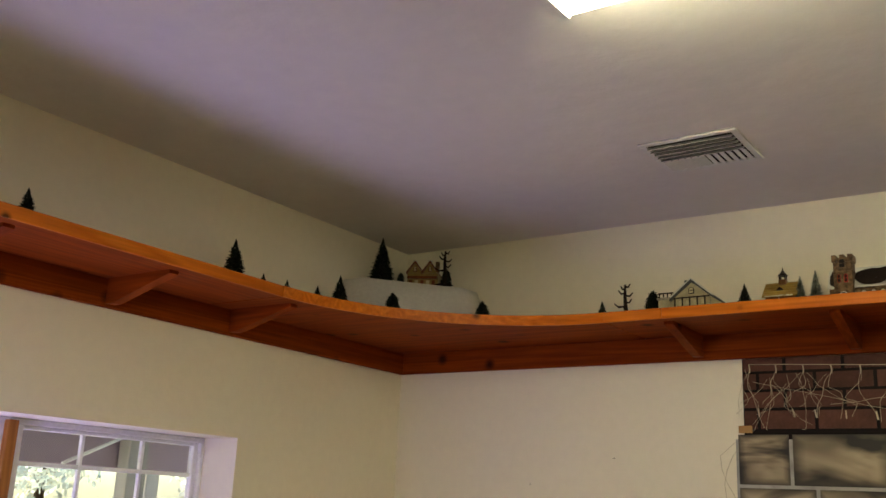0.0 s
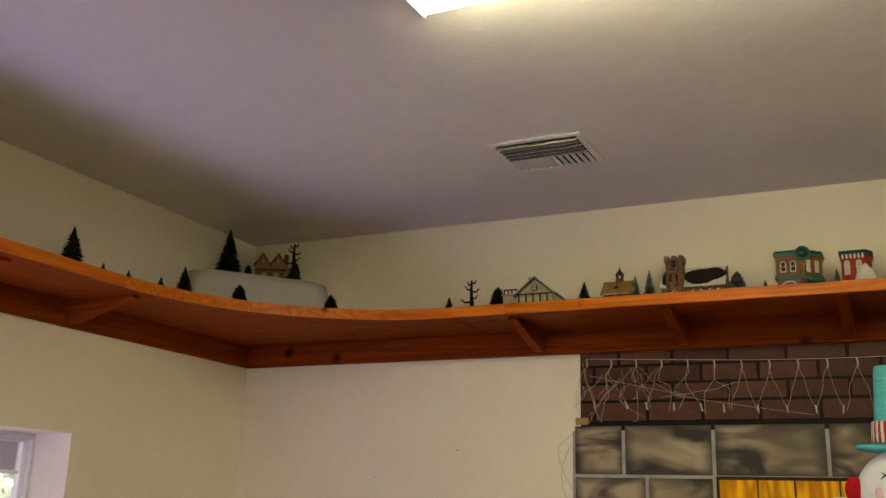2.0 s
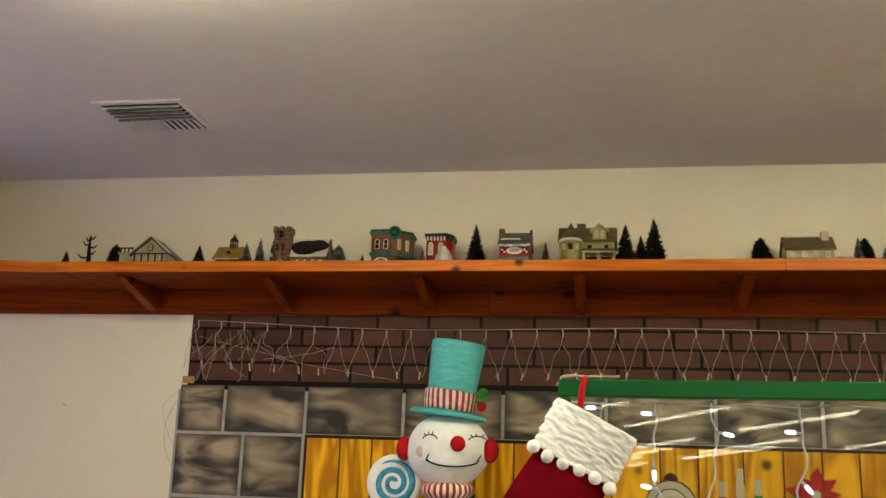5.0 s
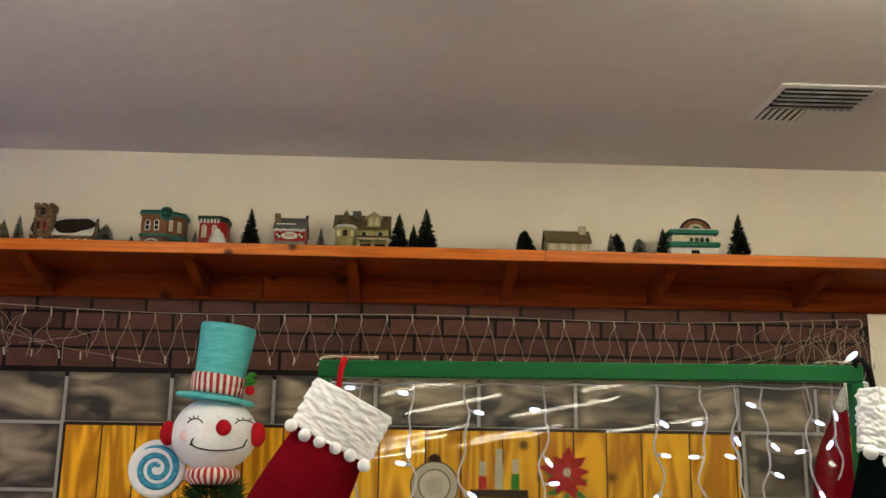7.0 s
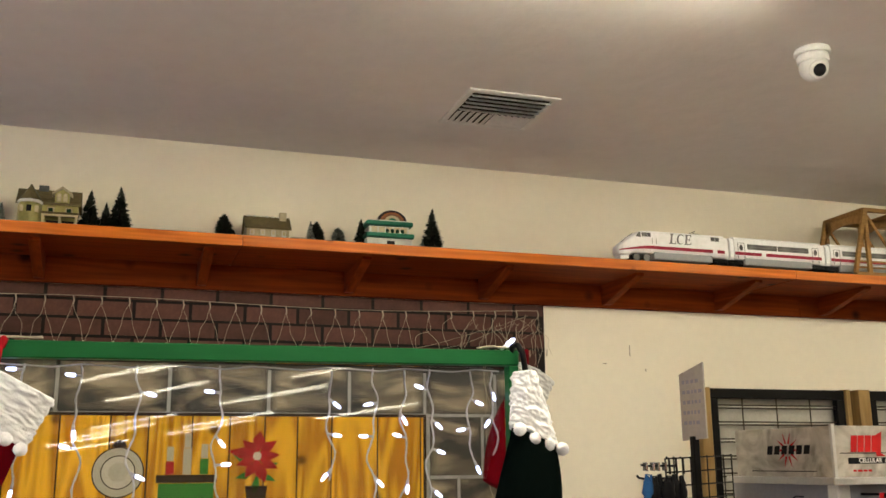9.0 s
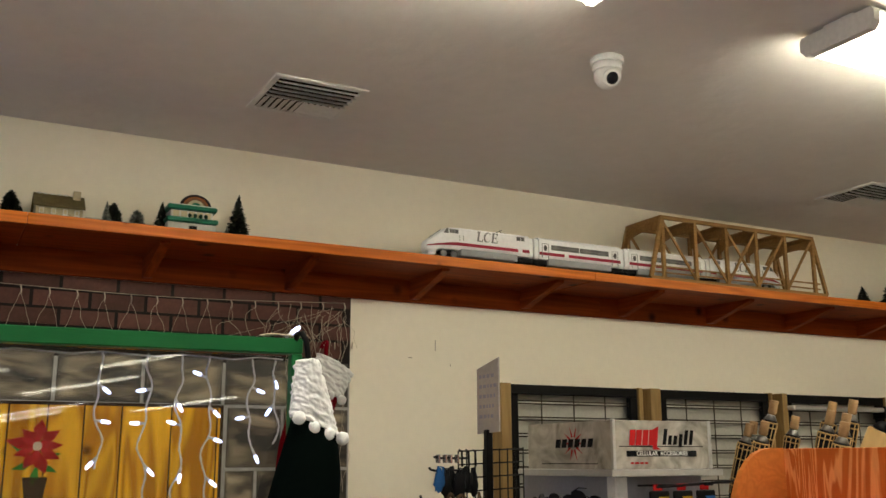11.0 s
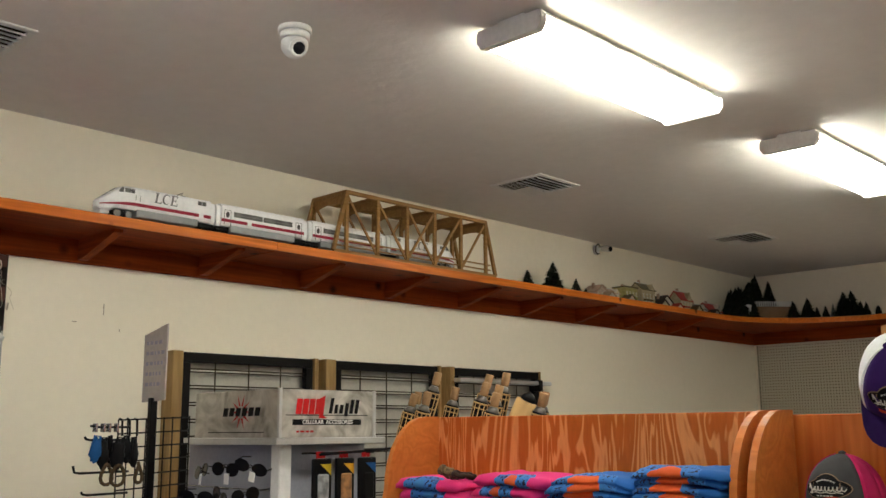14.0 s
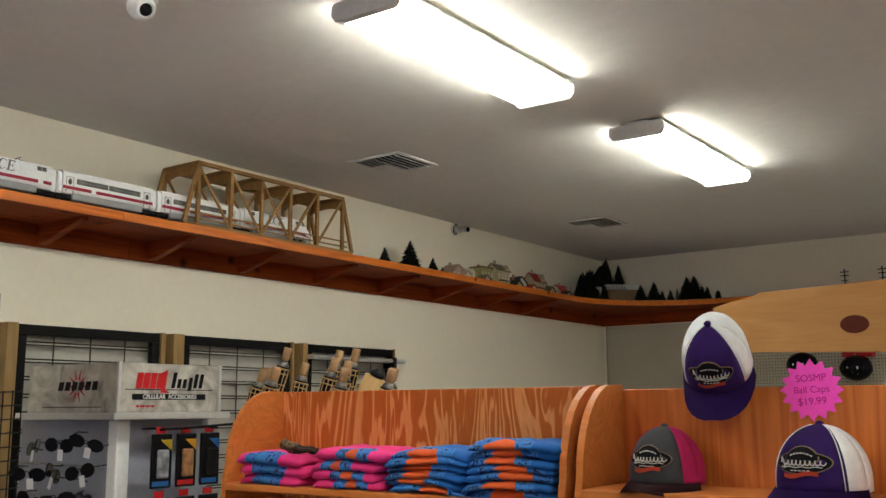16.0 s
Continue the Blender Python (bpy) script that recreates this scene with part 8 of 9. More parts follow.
def torches():
    rnd = random.Random(17)
    first = None
    cap_wood = paint("pale_wood_cap", (0.40, 0.25, 0.13), 0.6, second=(0.26, 0.15, 0.07), scale=60, amount=0.7)
    for k in range(12):
        y = -0.80 - 0.070 * k + rnd.uniform(-0.012, 0.012)
        h = (1.58, 1.655, 1.53, 1.55, 1.565, 1.63, 1.60, 1.575, 1.61, 1.53, 1.545, 1.525)[k]
        m = pose(6.765 + 0.09 * (k % 3), y + 0.30, 0.0, 13 + rnd.uniform(-3, 4), 5 + rnd.uniform(-3, 3), 0) @ Matrix.Diagonal((1, 1, (h + 0.035) / 1.6, 1))
        if first:
            copy_thing(first, m)
            continue
        first = top = thing("bamboo_torch", m, "bamboo garden torch with dark woven head and wooden cap", "garden torch", "bamboo torches")
        bm = bm_new(); pts = [(0, 0, 0.16 * j) for j in range(9)]
        add_tube(bm, pts, [0.0125 if j % 2 else 0.0140 for j in range(9)], 9); part("cane", bm, BAMBOO, top)
        bm = bm_new(); add_lathe(bm, [(0.014, 1.26), (0.024, 1.33), (0.031, 1.50), (0.029, 1.525)], 16); head = part("woven_head", bm, INK_BLACK, top, "dark woven torch head")
        for z, r in ((1.335, 0.0255), (1.365, 0.027), (1.45, 0.030), (1.515, 0.0325), (1.495, 0.032)):
            bm = bm_new(); add_lathe(bm, [(r - 0.004, z - 0.0035), (r + 0.001, z - 0.002), (r + 0.001, z + 0.002), (r - 0.004, z + 0.0035)], 16); part("cane_ring", bm, BAMBOO, head)
        for j in range(10):
            a = 2 * math.pi * j / 10
            bm = bm_new(); add_tube(bm, [(0.020 * math.cos(a), 0.020 * math.sin(a), 1.30), (0.0262 * math.cos(a), 0.0262 * math.sin(a), 1.36), (0.0322 * math.cos(a), 0.0322 * math.sin(a), 1.512)], 0.0022, 5); part("cane_split", bm, BAMBOO, head)
        bm = bm_new(); add_lathe(bm, [(0.024, 1.524), (0.0255, 1.528), (0.020, 1.538), (0.016, 1.545)], 14); part("collar", bm, COLLAR, top, "small metal collar")
        bm = bm_new(); add_lathe(bm, [(0.0155, 1.548), (0.018, 1.556), (0.0185, 1.600), (0.016, 1.604)], 12); part("cap", bm, cap_wood, top, "pale wooden cap")
    bin_ = bm_new()
    add_lathe(bin_, [(0.30, 0.0), (0.42, 0.5), (0.43, 0.5), (0.31, -0.001)], 20)
    whole("torch_bin", bin_, BLACK, "black bin holding bamboo torches", "bin", m=pose(6.86, -0.98, 0.0))
    roll = thing("bamboo_roll", pose(6.91, -1.17, 0.735, 27, 7, 0), "rolled bamboo screen with dark tie", "bamboo roll")
    bm = bm_new(); add_lathe(bm, [(0.046, -0.60), (0.046, 0.86), (0.02, 0.865)], 16); part("roll", bm, BAMBOO, roll)
    bm = bm_new(); add_lathe(bm, [(0.030, 0.866), (0.034, 0.870), (0.026, 0.885), (0.012, 0.898)], 16); part("tie", bm, INK_BLACK, roll, "black cloth tie")


BACK_X, SHELF_X = 6.395, 6.135


def side_panel(parent, y, t=0.02):
    """Upright with a rounded top front corner."""
    prof = [(BACK_X - 0.001, 0.0), (BACK_X - 0.001, 1.432), (BACK_X - 0.06, 1.432)]
    prof += [(BACK_X - 0.06 - 0.185 * math.sin(a), 1.432 - 0.24 * (1 - math.cos(a))) for a in [math.pi / 2 * k / 8 for k in range(1, 9)]]
    prof += [(SHELF_X + 0.004, 1.15), (SHELF_X + 0.004, 0.0)]
    bm = bm_new()
    add_prism(bm, prof, y - t / 2, y + t / 2, "y")
    return part("side_panel", bm, PLY_EDGE, parent)


def plywood_units():
    for name_y, (ya, yb, zs, zt) in enumerate(((-1.632, -2.905, 1.135, 1.430), (-2.93, -4.6, 1.172, 1.420))):
        top = thing("plywood_display_unit", pose(0, 0, 0), "orange varnished plywood display shelf with rounded sides", "display shelf", "plywood display units")
        bm = bm_new(); add_box(bm, BACK_X, BACK_X + 0.018, yb, ya, 0.0, zt, 0.002); part("back_panel", bm, PLY if name_y == 0 else PLY_PLAIN, top)
        side_panel(top, ya - 0.011); side_panel(top, yb + 0.011)
        for z in (zs, zs - 0.42, zs - 0.84):
            bm = bm_new(); add_box(bm, SHELF_X - 0.006, BACK_X - 0.001, yb + 0.022, ya - 0.022, z - 0.022, z, 0.004); part("shelf", bm, PLY_EDGE, top)
    top = thing("pine_header_board", pose(0, 0, 0), "pale pine board with a dark knot on posts", "board")
    bm = bm_new()
    edge = [(-2.63, 1.60), (-2.63, 1.79), (-2.70, 1.808), (-2.80, 1.826), (-2.83, 1.842), (-3.0, 1.846), (-3.3, 1.858), (-3.7, 1.868), (-4.4, 1.87), (-4.4, 1.57), (-3.3, 1.578)]
    add_prism(bm, edge, 7.98, 8.02, "x"); board = part("board", bm, PINE, top)
    bm = bm_new(); add_lathe(bm, [(1.0, 0.0), (1.0, 0.0015)], 18, m=Matrix.Translation((7.9795, -3.20, 1.69)) @ Matrix.Rotation(radians(-90), 4, "Y") @ Matrix.Diagonal((0.036, 0.055, 1, 1))); part("knot", bm, paint("dark_red_knot", (0.10, 0.022, 0.012), 0.5, second=(0.05, 0.01, 0.006), scale=40), board)
    for y in (-2.70, -4.3):
        bm = bm_new(); add_box(bm, 8.021, 8.08, y - 0.03, y + 0.03, 0.0, 1.78, 0.003); part("post", bm, PINE, top)


def shirt(m, material, label, t=0.017):
    """A folded shirt: a soft slab whose rounded fold shows two more layers along the front."""
    bm = bm_new()
    nx, ny = 12, 14
    w, d = 0.122, 0.142
    ph = m.translation.z * 37 + m.translation.y * 11
    def surf(u, v, s):
        x, y = (u * 2 - 1), (v * 2 - 1)
        rim = max(0.0, 1 - max(abs(x), abs(y)) ** 10)
        crease = -0.0035 * max(0.0, 1 - abs(y - 0.35 * math.sin(ph)) * 9) * (s > 0)
        z = s * t * (0.34 + 0.66 * rim ** 0.5) + 0.0065 * noise.noise(Vector((x * 2.6, y * 3.4, s + ph))) + 0.0028 * noise.noise(Vector((x * 7, y * 8, s * 2 + ph))) + 0.008 * noise.noise(Vector((x * 1.1, y * 1.3, m.translation.y * 5))) - 0.010 * abs(y) ** 4 - 0.004 * abs(x) ** 3 + crease
        soft = 1 - 0.07 * (abs(x) * abs(y)) ** 5
        return Vector((x * w * soft * (1 + 0.03 * math.sin(3 * y + ph)), y * d * soft * (1 + 0.025 * math.sin(4 * x + ph)), z))
    for s in (-1, 1):
        g = [[bm.verts.new(surf(i / nx, j / ny, s)) for j in range(ny + 1)] for i in range(nx + 1)]
        for i in range(nx):
            for j in range(ny):
                bm.faces.new((g[i][j], g[i + 1][j], g[i + 1][j + 1], g[i][j + 1])).smooth = True
    bmesh.ops.bridge_loops(bm, edges=[e for e in bm.edges if e.is_boundary])
    return whole("folded_shirt", bm, material, label, "shirt", "folded shirts on the shelf", m=m)


def shirts():
    rnd = random.Random(6)
    pink, blue = "folded pink shirt with blue and orange print", "folded blue shirt with orange print"
    for y, n, mat_, label, t in ((-1.845, 3, SHIRT_PINK, pink, 0.0185), (-2.155, 4, SHIRT_PINK_ORANGE, pink, 0.0170), (-2.452, 6, SHIRT_BLUE, blue, 0.0120), (-2.735, 7, SHIRT_BLUE, blue, 0.0124)):
        for k in range(n):
            z = 1.1355 + t * 0.9 + t * 1.72 * k
            m = pose(6.262 + rnd.uniform(-0.012, 0.012), y + rnd.uniform(-0.016, 0.016), z, rnd.uniform(-1.8, 1.8), rnd.uniform(-1.5, 2.5), rnd.uniform(-4, 4))
            shirt(m, mat_, label, t)
    leopard = paint("leopard_cloth", (0.24, 0.17, 0.09), 0.8, second=(0.02, 0.015, 0.01), scale=70, amount=1.0)
    dark_band = paint("dark_brown_band", (0.045, 0.028, 0.02), 0.7, second=(0.02, 0.012, 0.01), scale=40)
    for material, label, r, fat, at in ((leopard, "brown leopard-print scrunchie on a pink shirt", 0.024, 0.013, pose(6.180, -1.905, 1.252, 28, 0, 70)), (dark_band, "dark brown hair band on a pink shirt", 0.034, 0.008, pose(6.190, -1.962, 1.246, 9, 4, 0))):
        bm = bm_new()
        turns = [2 * math.pi * k / 28 for k in range(29)]
        add_tube(bm, [(r * math.cos(a), r * math.sin(a), 0.002 * math.sin(5 * a)) for a in turns], [fat * (1 + 0.14 * math.sin(9 * a)) for a in turns], 10)
        whole("scrunchie", bm, material, label, "hair tie", m=at)


def cap(m, crown, mesh, brim, label, edge=0.48):
    """Trucker cap with a tall stiff front, its face to -y, its rim at z = 0."""
    top = thing("ball_cap", m, label, "cap", "ball caps")
    seg, rows = 32, 12
    high, half, fore, aft = 0.140, 0.088, 0.094, 0.120
    def girth(f):
        return max(0.0, 1 - f ** 2.5) ** 0.52
    def bulge(f):
        return 0.020 * f * (1 - f ** 2)
    def place(a, f):
        r, front = girth(f), max(0.0, math.sin(-a))
        fold = 1 + (0.012 * math.sin(9 * a + 6 * f) * (1 - f) if a < math.pi else 0.0)
        return Vector((half * r * fold * math.cos(a), (fore if a > math.pi else aft) * r * fold * math.sin(a) - bulge(f) * front, high * f))
    bm = bm_new(); back = bm_new()
    for i in range(seg):
        a0, a1 = 2 * math.pi * i / seg, 2 * math.pi * (i + 1) / seg
        use = bm if math.sin((a0 + a1) / 2) < -edge else back
        for j in range(rows):
            f0, f1 = math.sin(math.pi / 2 * j / rows), math.sin(math.pi / 2 * (j + 1) / rows)
            pts = [place(a0, f0), place(a1, f0), place(a1, f1), place(a0, f1)]
            use.faces.new([use.verts.new(p) for p in pts]).smooth = True
    for one in (bm, back):
        bmesh.ops.remove_doubles(one, verts=one.verts[:], dist=1e-5)
        bmesh.ops.solidify(one, geom=one.faces[:], thickness=0.0025)
    front = part("front_panel", bm, crown, top)
    part("mesh_back", back, mesh, top)
    bm = bm_new()
    rim = []
    for k in range(15):
        a = math.pi + math.pi * k / 14
        rim.append([bm.verts.new((0.090 * math.cos(a) * s, 0.095 * math.sin(a) - 0.001 - out * max(0.0, -math.sin(a)) ** 0.7, 0.006 - drop * abs(math.cos(a)) - 0.010 * lift)) for s, out, drop, lift in ((1.0, 0.0, 0.0, 0.0), (1.02, 0.035, 0.012, 0.3), (1.03, 0.074, 0.024, 1.0))])
    for a, b in zip(rim, rim[1:]):
        for j in range(2):
            bm.faces.new((a[j], b[j], b[j + 1], a[j + 1])).smooth = True
    bmesh.ops.solidify(bm, geom=bm.faces[:], thickness=0.003)
    part("brim", bm, brim, top)
    bm = bm_new(); add_lathe(bm, [(0.009, 0.137), (0.009, 0.143), (0.003, 0.147)], 10); part("button", bm, crown, top)
    for sx in (-1, 1):
        a = -math.asin(edge) if sx > 0 else math.pi + math.asin(edge)
        bm = bm_new(); add_tube(bm, [place(a % (2 * math.pi), f) * 1.008 for f in [math.sin(math.pi / 2 * k / 10) for k in range(10)]], 0.0012, 5); part("panel_seam", bm, mesh, top)
    # stitched patch with plain shapes
    def on_face(x, z, lift):
        f = min(0.97, z / high)
        r = girth(f)
        side = math.sqrt(max(0.0, 1 - (x / (half * r)) ** 2))
        return Vector((x, -fore * r * side - bulge(f) * side - lift, z))
    def patch(rx, rz, zc, lift, material, name, parent, bow=0.0):
        bm = bm_new()
        ring = [bm.verts.new(on_face(rx * math.cos(a), zc + rz * math.sin(a) + bow * math.cos(a) ** 2, lift)) for a in [2 * math.pi * k / 22 for k in range(22)]]
        mid = bm.verts.new(on_face(0, zc, lift))
        for k in range(22):
            bm.faces.new((ring[k], ring[(k + 1) % 22], mid))
        return part(name, bm, material, parent)
    patch(0.034, 0.019, 0.078, 0.0020, PATCH_RIM, "patch", front, -0.008)
    patch(0.056, 0.0235, 0.062, 0.0026, PATCH_RIM, "patch", front)
    patch(0.032, 0.017, 0.078, 0.0034, INK_BLACK, "patch", front, -0.008)
    patch(0.054, 0.0215, 0.062, 0.0036, INK_BLACK, "patch", front)
    # unreadable script as one looped pale thread, and bars above and below it
    loops = [on_face(-0.044 + 0.088 * k / 150 + 0.0022 * math.cos(k * 0.42), 0.062 + (0.0048 if k > 26 else 0.0105) * math.sin(k * (0.42 if k > 26 else 0.24)), 0.0052) for k in range(151)]
    bm = bm_new(); add_tube(bm, loops, 0.0013, 5); part("patch_script", bm, PATCH_PALE, front, "pale stitched script")
    bm = bm_new(); add_tube(bm, [on_face(-0.040 + 0.080 * k / 20, 0.0535 - 0.001 * math.sin(k), 0.0048) for k in range(21)], 0.0011, 5); part("patch_script", bm, PATCH_PALE, front)
    for k in range(7):
        x = -0.021 + 0.0066 * k
        bm = bm_new(); add_tube(bm, [on_face(x, 0.082 - 12 * x * x, 0.005), on_face(x + 0.0042, 0.082 - 12 * (x + 0.0042) ** 2, 0.005)], 0.0017, 5); part("patch_bar", bm, PATCH_PALE, front)
    for k in range(5):
        x = -0.018 + 0.0080 * k
        bm = bm_new(); add_tube(bm, [on_face(x, 0.0465, 0.0048), on_face(x + 0.005, 0.0465, 0.0048)], 0.0013, 5); part("patch_bar", bm, PATCH_PALE, front)
    bm = bm_new()
    for k in range(10):
        x0, x1 = -0.034 + 0.0068 * k, -0.034 + 0.0068 * (k + 1)
        v = [bm.verts.new(on_face(a, b + 0.0035 * math.sin(a * 85), 0.0052)) for a, b in ((x0, 0.0335), (x1, 0.0335), (x1, 0.0425), (x0, 0.0425))]
        bm.faces.new(v)
    part("patch_ribbon", bm, PATCH_RED, front)
    return top


PATCH_RIM = paint("tan_patch_edge", (0.26, 0.18, 0.11), 0.7)
PATCH_PALE = paint("pale_thread", (0.62, 0.58, 0.52), 0.7)
PATCH_RED = paint("red_thread", (0.50, 0.06, 0.03), 0.7)


def caps_and_sign():
    cap(pose(6.325, -3.247, 1.468, 48, 0, -80) @ Matrix.Diagonal((0.95, 0.99, 1.08, 1)), PURPLE, WHITE_MESH, PURPLE, "purple ball cap with white mesh hung on the panel")
    cap(pose(6.262, -3.125, 1.185, 0, 0, -95), CHARCOAL, PINK_MESH, MAROON, "charcoal ball cap with pink mesh on the shelf")
    cap(pose(6.262, -3.50, 1.185, 0, 0, -98) @ Matrix.Diagonal((1.12, 1.20, 1.05, 1)), PURPLE, WHITE_MESH, PURPLE, "purple ball cap with white mesh on the shelf", edge=0.62)
    cap(pose(6.262, -3.86, 1.185, 0, 0, -95), CHARCOAL, PINK_MESH, MAROON, "charcoal ball cap with pink mesh on the shelf")
    bm = bm_new(); add_tube(bm, [(6.395, -3.245, 1.535), (6.345, -3.245, 1.535), (6.34, -3.245, 1.545)], 0.004, 6)
    whole("wall_hook", bm, CHROME, "small chrome hook on the plywood panel", "hook")
    star = thing("price_star", pose(6.392, -3.452, 1.411, 90, 0, -90), "fluorescent pink starburst price card", "price card")
    bm = bm_new()
    ring = [(r * math.cos(a), r * math.sin(a)) for a, r in [(2 * math.pi * k / 32, 0.076 if k % 2 == 0 else 0.060) for k in range(32)]]
    add_prism(bm, ring, 0.0, 0.0012); part("card", bm, PINK_CARD, star)
    for text, z, size in (("SOSMP", 0.028, 0.024), ("Ball Caps", 0.0, 0.023), ("$19.99", -0.028, 0.025)):
        writing("lettering", text, size, pose(0, z, 0.0018, 0, 0, 3), paint("magenta_marker", (0.55, 0.012, 0.24), 0.6), star, 0.0003)


def east_wall():
    top = tagged(new("pegboard"), "cream pegboard panels on the end wall", "pegboard", kind="structure")
    board = dots_board()
    for k in range(4):
        y = -0.03 - 1.22 * k
        bm = bm_new(); add_box(bm, EAST - 0.012, EAST - 0.002, y - 1.212, y, 0.5, TRIM_LOW - 0.005, 0.001); part("pegboard_panel", bm, board, top)
        bm = bm_new(); add_box(bm, EAST - 0.016, EAST - 0.0125, y - 0.022, y, 0.5, TRIM_LOW - 0.006); strip = part("slotted_strip", bm, paint("cream_metal_strip", (0.42, 0.38, 0.30), 0.5), top)
        # dark blocks on the strip paint the shade in its slots
        bm = bm_new()
        for j in range(40):
            add_box(bm, EAST - 0.0168, EAST - 0.0158, y - 0.014, y - 0.008, 0.52 + 0.04 * j, 0.545 + 0.04 * j)
        part("slots", bm, OPENING_SHADE, strip)
    for k, (y, z) in enumerate(((-1.854, 1.70), (-2.265, 1.665))):
        helm = thing("bicycle_helmet", pose(EAST - 0.17, y, z), "glossy black bicycle helmet hung on the pegboard", "helmet", "helmets on the pegboard")
        bm = bm_new(); add_ball(bm, (0, 0, 0), 0.135, 20, 12, (1.0, 0.92, 0.75), 0, 0.05, k); part("shell", bm, LENS, helm)
        for j in range(5):
            bm = bm_new(); add_tube(bm, [(-0.10 + 0.02 * abs(j - 2), -0.08 + 0.04 * j, 0.05), (-0.137 + 0.012 * abs(j - 2), -0.07 + 0.035 * j, 0.0), (-0.115 + 0.015 * abs(j - 2), -0.06 + 0.03 * j, -0.05)], 0.009, 6); part("rib", bm, ALU if j % 2 else BLACK, helm)
        bm = bm_new(); add_tube(bm, [(0.16, 0, 0.09), (0.0, 0, 0.085), (-0.02, 0, 0.11)], 0.004, 5); part("hook", bm, CHROME, helm)
        if k:
            bm = bm_new(); add_box(bm, 0.0, 0.14, -0.12, 0.10, 0.09, 0.14, 0.003); part("header_card", bm, INK_RED, helm)


def cameras():
    top = thing("dome_camera", pose(5.80, -1.555, CEIL), "white dome security camera on the ceiling", "security camera")
    bm = bm_new(); add_lathe(bm, [(0.056, 0.0), (0.058, -0.006), (0.058, -0.016), (0.054, -0.020)], 28); part("base", bm, WHITE_PLASTIC, top)
    bm = bm_new(); add_lathe(bm, [(0.050, -0.0205), (0.051, -0.040), (0.0485, -0.046)], 28); part("collar", bm, WHITE_PLASTIC, top)
    bm = bm_new(); add_ball(bm, (0, 0, -0.062), 0.047, 24, 16); part("housing", bm, WHITE_PLASTIC, top, "white swivel ball")
    d = Vector((-0.22, -0.85, -0.52)).normalized()
    q = d.to_track_quat("Z", "Y").to_matrix().to_4x4()
    bm = bm_new(); add_lathe(bm, [(0.032, 0.0), (0.032, 0.007), (0.026, 0.010)], 22, m=Matrix.Translation(Vector((0, 0, -0.062)) + d * 0.037) @ q); eye = part("eye_ring", bm, WHITE_PLASTIC, top)
    bm = bm_new(); add_ball(bm, Vector((0, 0, -0.062)) + d * 0.032, 0.0265, 16, 10); part("lens", bm, LENS, eye, "glossy black lens")
    top = thing("bullet_camera", pose(9.765, 0, 2.69) @ Matrix.Diagonal((0.72, 0.72, 0.72, 1)), "pale grey bullet security camera on the wall with dark cable", "security camera")
    bm = bm_new(); add_lathe(bm, [(0.050, 0.0), (0.050, 0.014), (0.040, 0.020)], 20, m=pose(0, 0, 0.0, 90)); part("mount", bm, WHITE_PLASTIC, top)
    bm = bm_new(); add_tube(bm, [(0, -0.018, 0.0), (0.01, -0.05, 0.004), (0.03, -0.07, 0.006)], 0.010, 8); part("arm", bm, WHITE_PLASTIC, top)
    shell = paint("pale_grey_housing", (0.50, 0.48, 0.44), 0.5, second=(0.34, 0.32, 0.30), scale=14, amount=0.5)
    a, b = Vector((0.024, -0.058, 0.004)), Vector((0.016, -0.168, -0.010))
    bm = bm_new(); add_tube(bm, [a, a.lerp(b, 0.1), a.lerp(b, 0.9), b], [0.022, 0.028, 0.028, 0.026], 18); body = part("barrel", bm, shell, top)
    bm = bm_new(); add_box(bm, -0.030, 0.034, -0.150, -0.050, 0.022, 0.028, 0.003); part("sun_visor", bm, shell, body)
    bm = bm_new(); add_tube(bm, [b, b + (b - a) * 0.06], 0.0272, 18); part("lens", bm, LENS, body, "glossy black lens")
    bm = bm_new(); add_tube(bm, [(0.03, -0.03, 0.045), (-0.02, -0.045, 0.055), (-0.055, -0.04, 0.02), (-0.05, -0.035, -0.03), (-0.01, -0.03, -0.05), (0.03, -0.02, -0.035)], 0.006, 6); part("cable", bm, BLACK, top, "black looped cable")


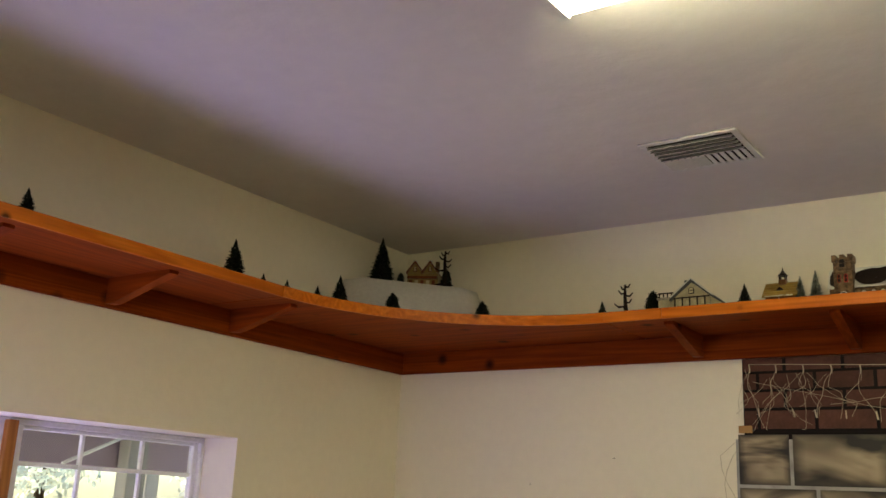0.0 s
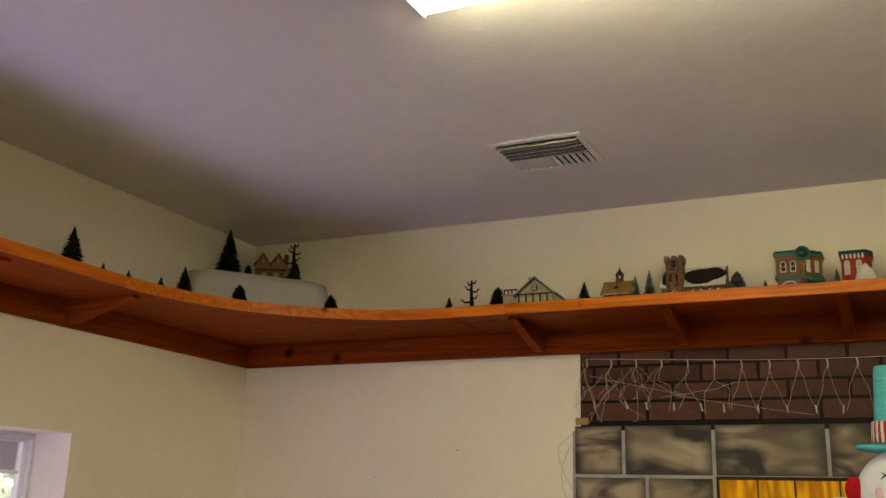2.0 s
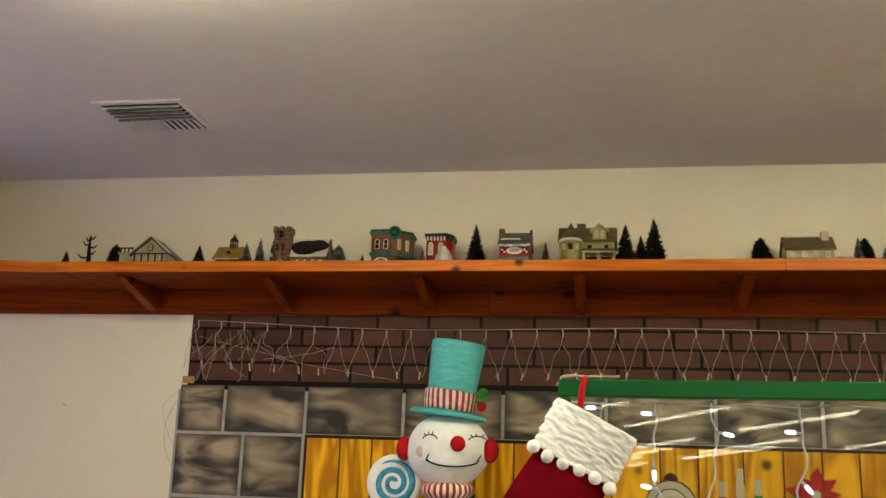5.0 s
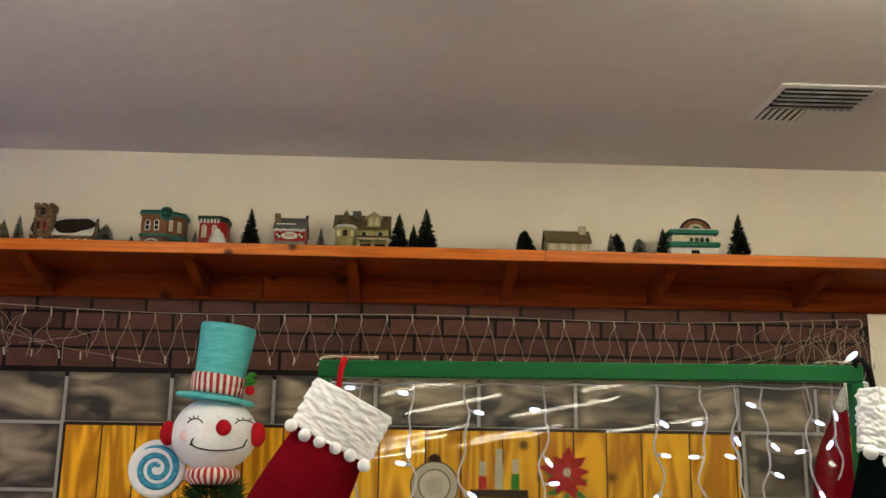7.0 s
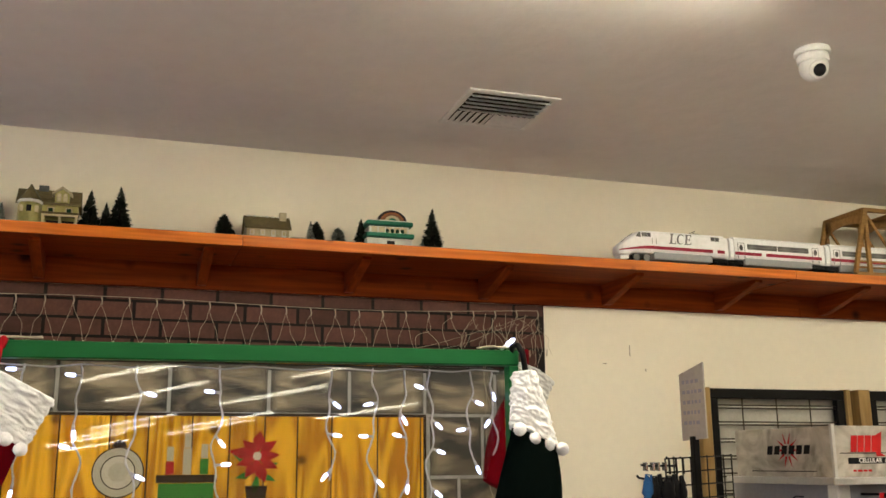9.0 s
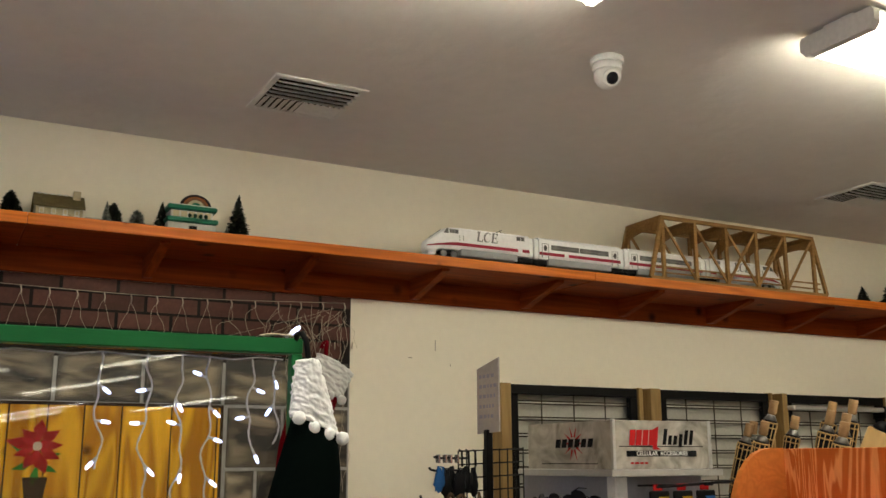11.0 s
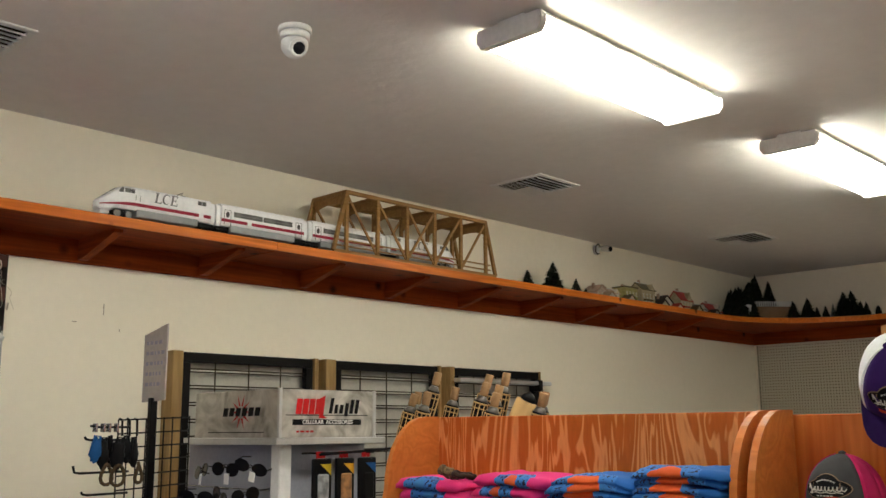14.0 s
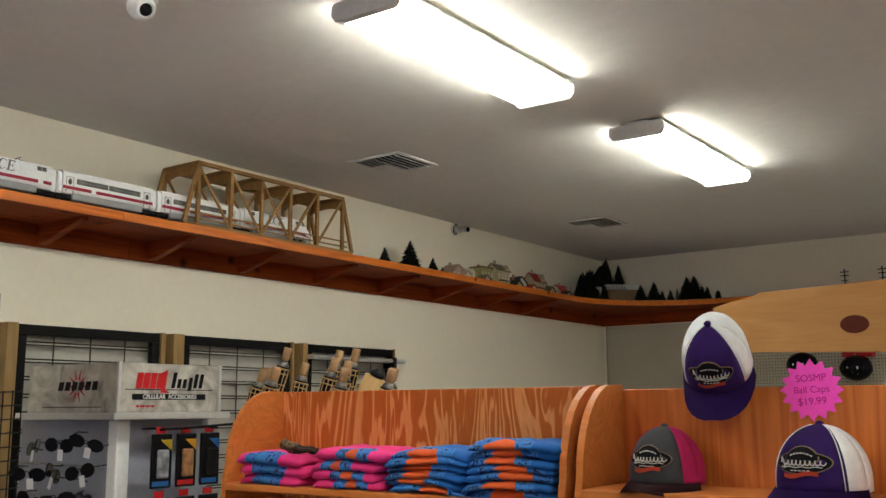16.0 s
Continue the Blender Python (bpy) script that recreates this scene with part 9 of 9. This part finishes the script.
def outdoors():
    bm = bm_new()
    add_box(bm, -60, -0.6, -60, 60, -0.25, -0.2)
    whole("ground", bm, paint("pale_sandy_yard", (0.60, 0.58, 0.56), 0.9, second=(0.48, 0.50, 0.44), scale=0.6), "pale sandy yard outside the window", "ground", kind="structure")
    porch = thing("porch", pose(0, 0, 0), "white timber porch with open rafters", "porch")
    white = paint("weathered_white_timber", (0.74, 0.72, 0.72), 0.7, second=(0.60, 0.58, 0.58), scale=4)
    roof_board = paint("lilac_grey_roof_boards", (0.40, 0.30, 0.37), 0.8, second=(0.31, 0.23, 0.28), scale=3)
    bright = paint("fresh_white_timber", (0.86, 0.85, 0.84), 0.6, scale=6, amount=0.2)
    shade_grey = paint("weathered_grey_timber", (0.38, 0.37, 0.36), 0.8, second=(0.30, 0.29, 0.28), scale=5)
    bm = bm_new(); add_box(bm, -3.2, -0.30, -9, 8, -0.2, -0.05); part("deck", bm, paint("grey_deck", (0.3, 0.28, 0.26), 0.8), porch)
    for y in (-6.5, -4.4, -2.1, 0.847, 3.4):
        bm = bm_new(); add_box(bm, -2.95, -2.83, y - 0.06, y + 0.06, -0.05, 1.649, 0.005); part("post", bm, white, porch)
    bm = bm_new(); add_box(bm, -2.80, -2.68, 0.50, 0.66, -0.05, 1.84, 0.005); part("post", bm, shade_grey, porch, "grey weathered timber post")
    bm = bm_new(); add_box(bm, -2.97, -2.81, -9, 8, 1.65, 1.852, 0.005); part("beam", bm, roof_board, porch)
    bm = bm_new(); add_prism(bm, [(-3.4, 1.77), (-0.30, 2.645), (-0.30, 2.685), (-3.4, 1.81)], -9, 8, "y"); part("roof", bm, roof_board, porch)
    for k in range(29):
        y = -8.8 + 0.58 * k
        bm = bm_new(); add_prism(bm, [(-3.4, 1.71), (-0.30, 2.585), (-0.30, 2.644), (-3.4, 1.769)], y, y + 0.04, "y"); part("rafter", bm, roof_board, porch)
    for x in (-2.96, -2.68, -2.2, -1.7, -1.2):
        z = 1.71 + 0.2823 * (x + 3.4)
        bm = bm_new(); add_box(bm, x - 0.02, x + 0.02, -9, 8, z - 0.028, z - 0.008); part("purlin", bm, bright, porch)
    bm = bm_new(); add_tube(bm, [(-2.5, -0.135, 1.645), (-2.5, 0.28, 1.832)], 0.012, 6); part("brace", bm, bright, porch)
    rnd = random.Random(40)
    leaf = paint("yard_leaves", (0.56, 0.60, 0.54), 0.7, second=(0.70, 0.71, 0.68), scale=2, islands=0.5)
    for k in range(5):
        tree = thing("yard_tree", pose(-23 - 3 * (k % 3), 11.0 + 3.1 * k, -0.2), "leafy green tree in the yard", "tree", "yard trees")
        bm = bm_new(); add_tube(bm, [(0, 0, 0), (0.1, 0, 1.5), (0, 0.1, 3.2)], [0.25, 0.18, 0.10], 8)
        for j in range(5):
            a = 1.26 * j
            add_tube(bm, [(0, 0, 2.0 + 0.2 * j), (0.9 * math.cos(a), 0.9 * math.sin(a), 3.0 + 0.2 * j), (1.5 * math.cos(a), 1.5 * math.sin(a), 3.6 + 0.2 * j)], [0.09, 0.05, 0.02], 6)
        part("trunk", bm, BARK, tree)
        bm = bm_new()
        for j in range(2400):
            p = Vector((rnd.gauss(0, 1), rnd.gauss(0, 1), rnd.gauss(0, 0.8)))
            p = p.normalized() * (0.6 + 1.7 * rnd.random() ** 0.5) * (1 + 0.3 * noise.noise(p * 1.3))
            p.z = 3.6 + p.z * 0.95
            d, e = Vector((rnd.gauss(0, 1), rnd.gauss(0, 1), rnd.gauss(0, 1))).normalized() * 0.16, Vector((rnd.gauss(0, 1), rnd.gauss(0, 1), rnd.gauss(0, 1))).normalized() * 0.09
            bm.faces.new([bm.verts.new(q) for q in (p - d, p + e, p + d, p - e)])
        part("crown", bm, leaf, tree)


grid_panels()
display()
rack()
torches()
plywood_units()
shirts()
caps_and_sign()
east_wall()
cameras()
outdoors()
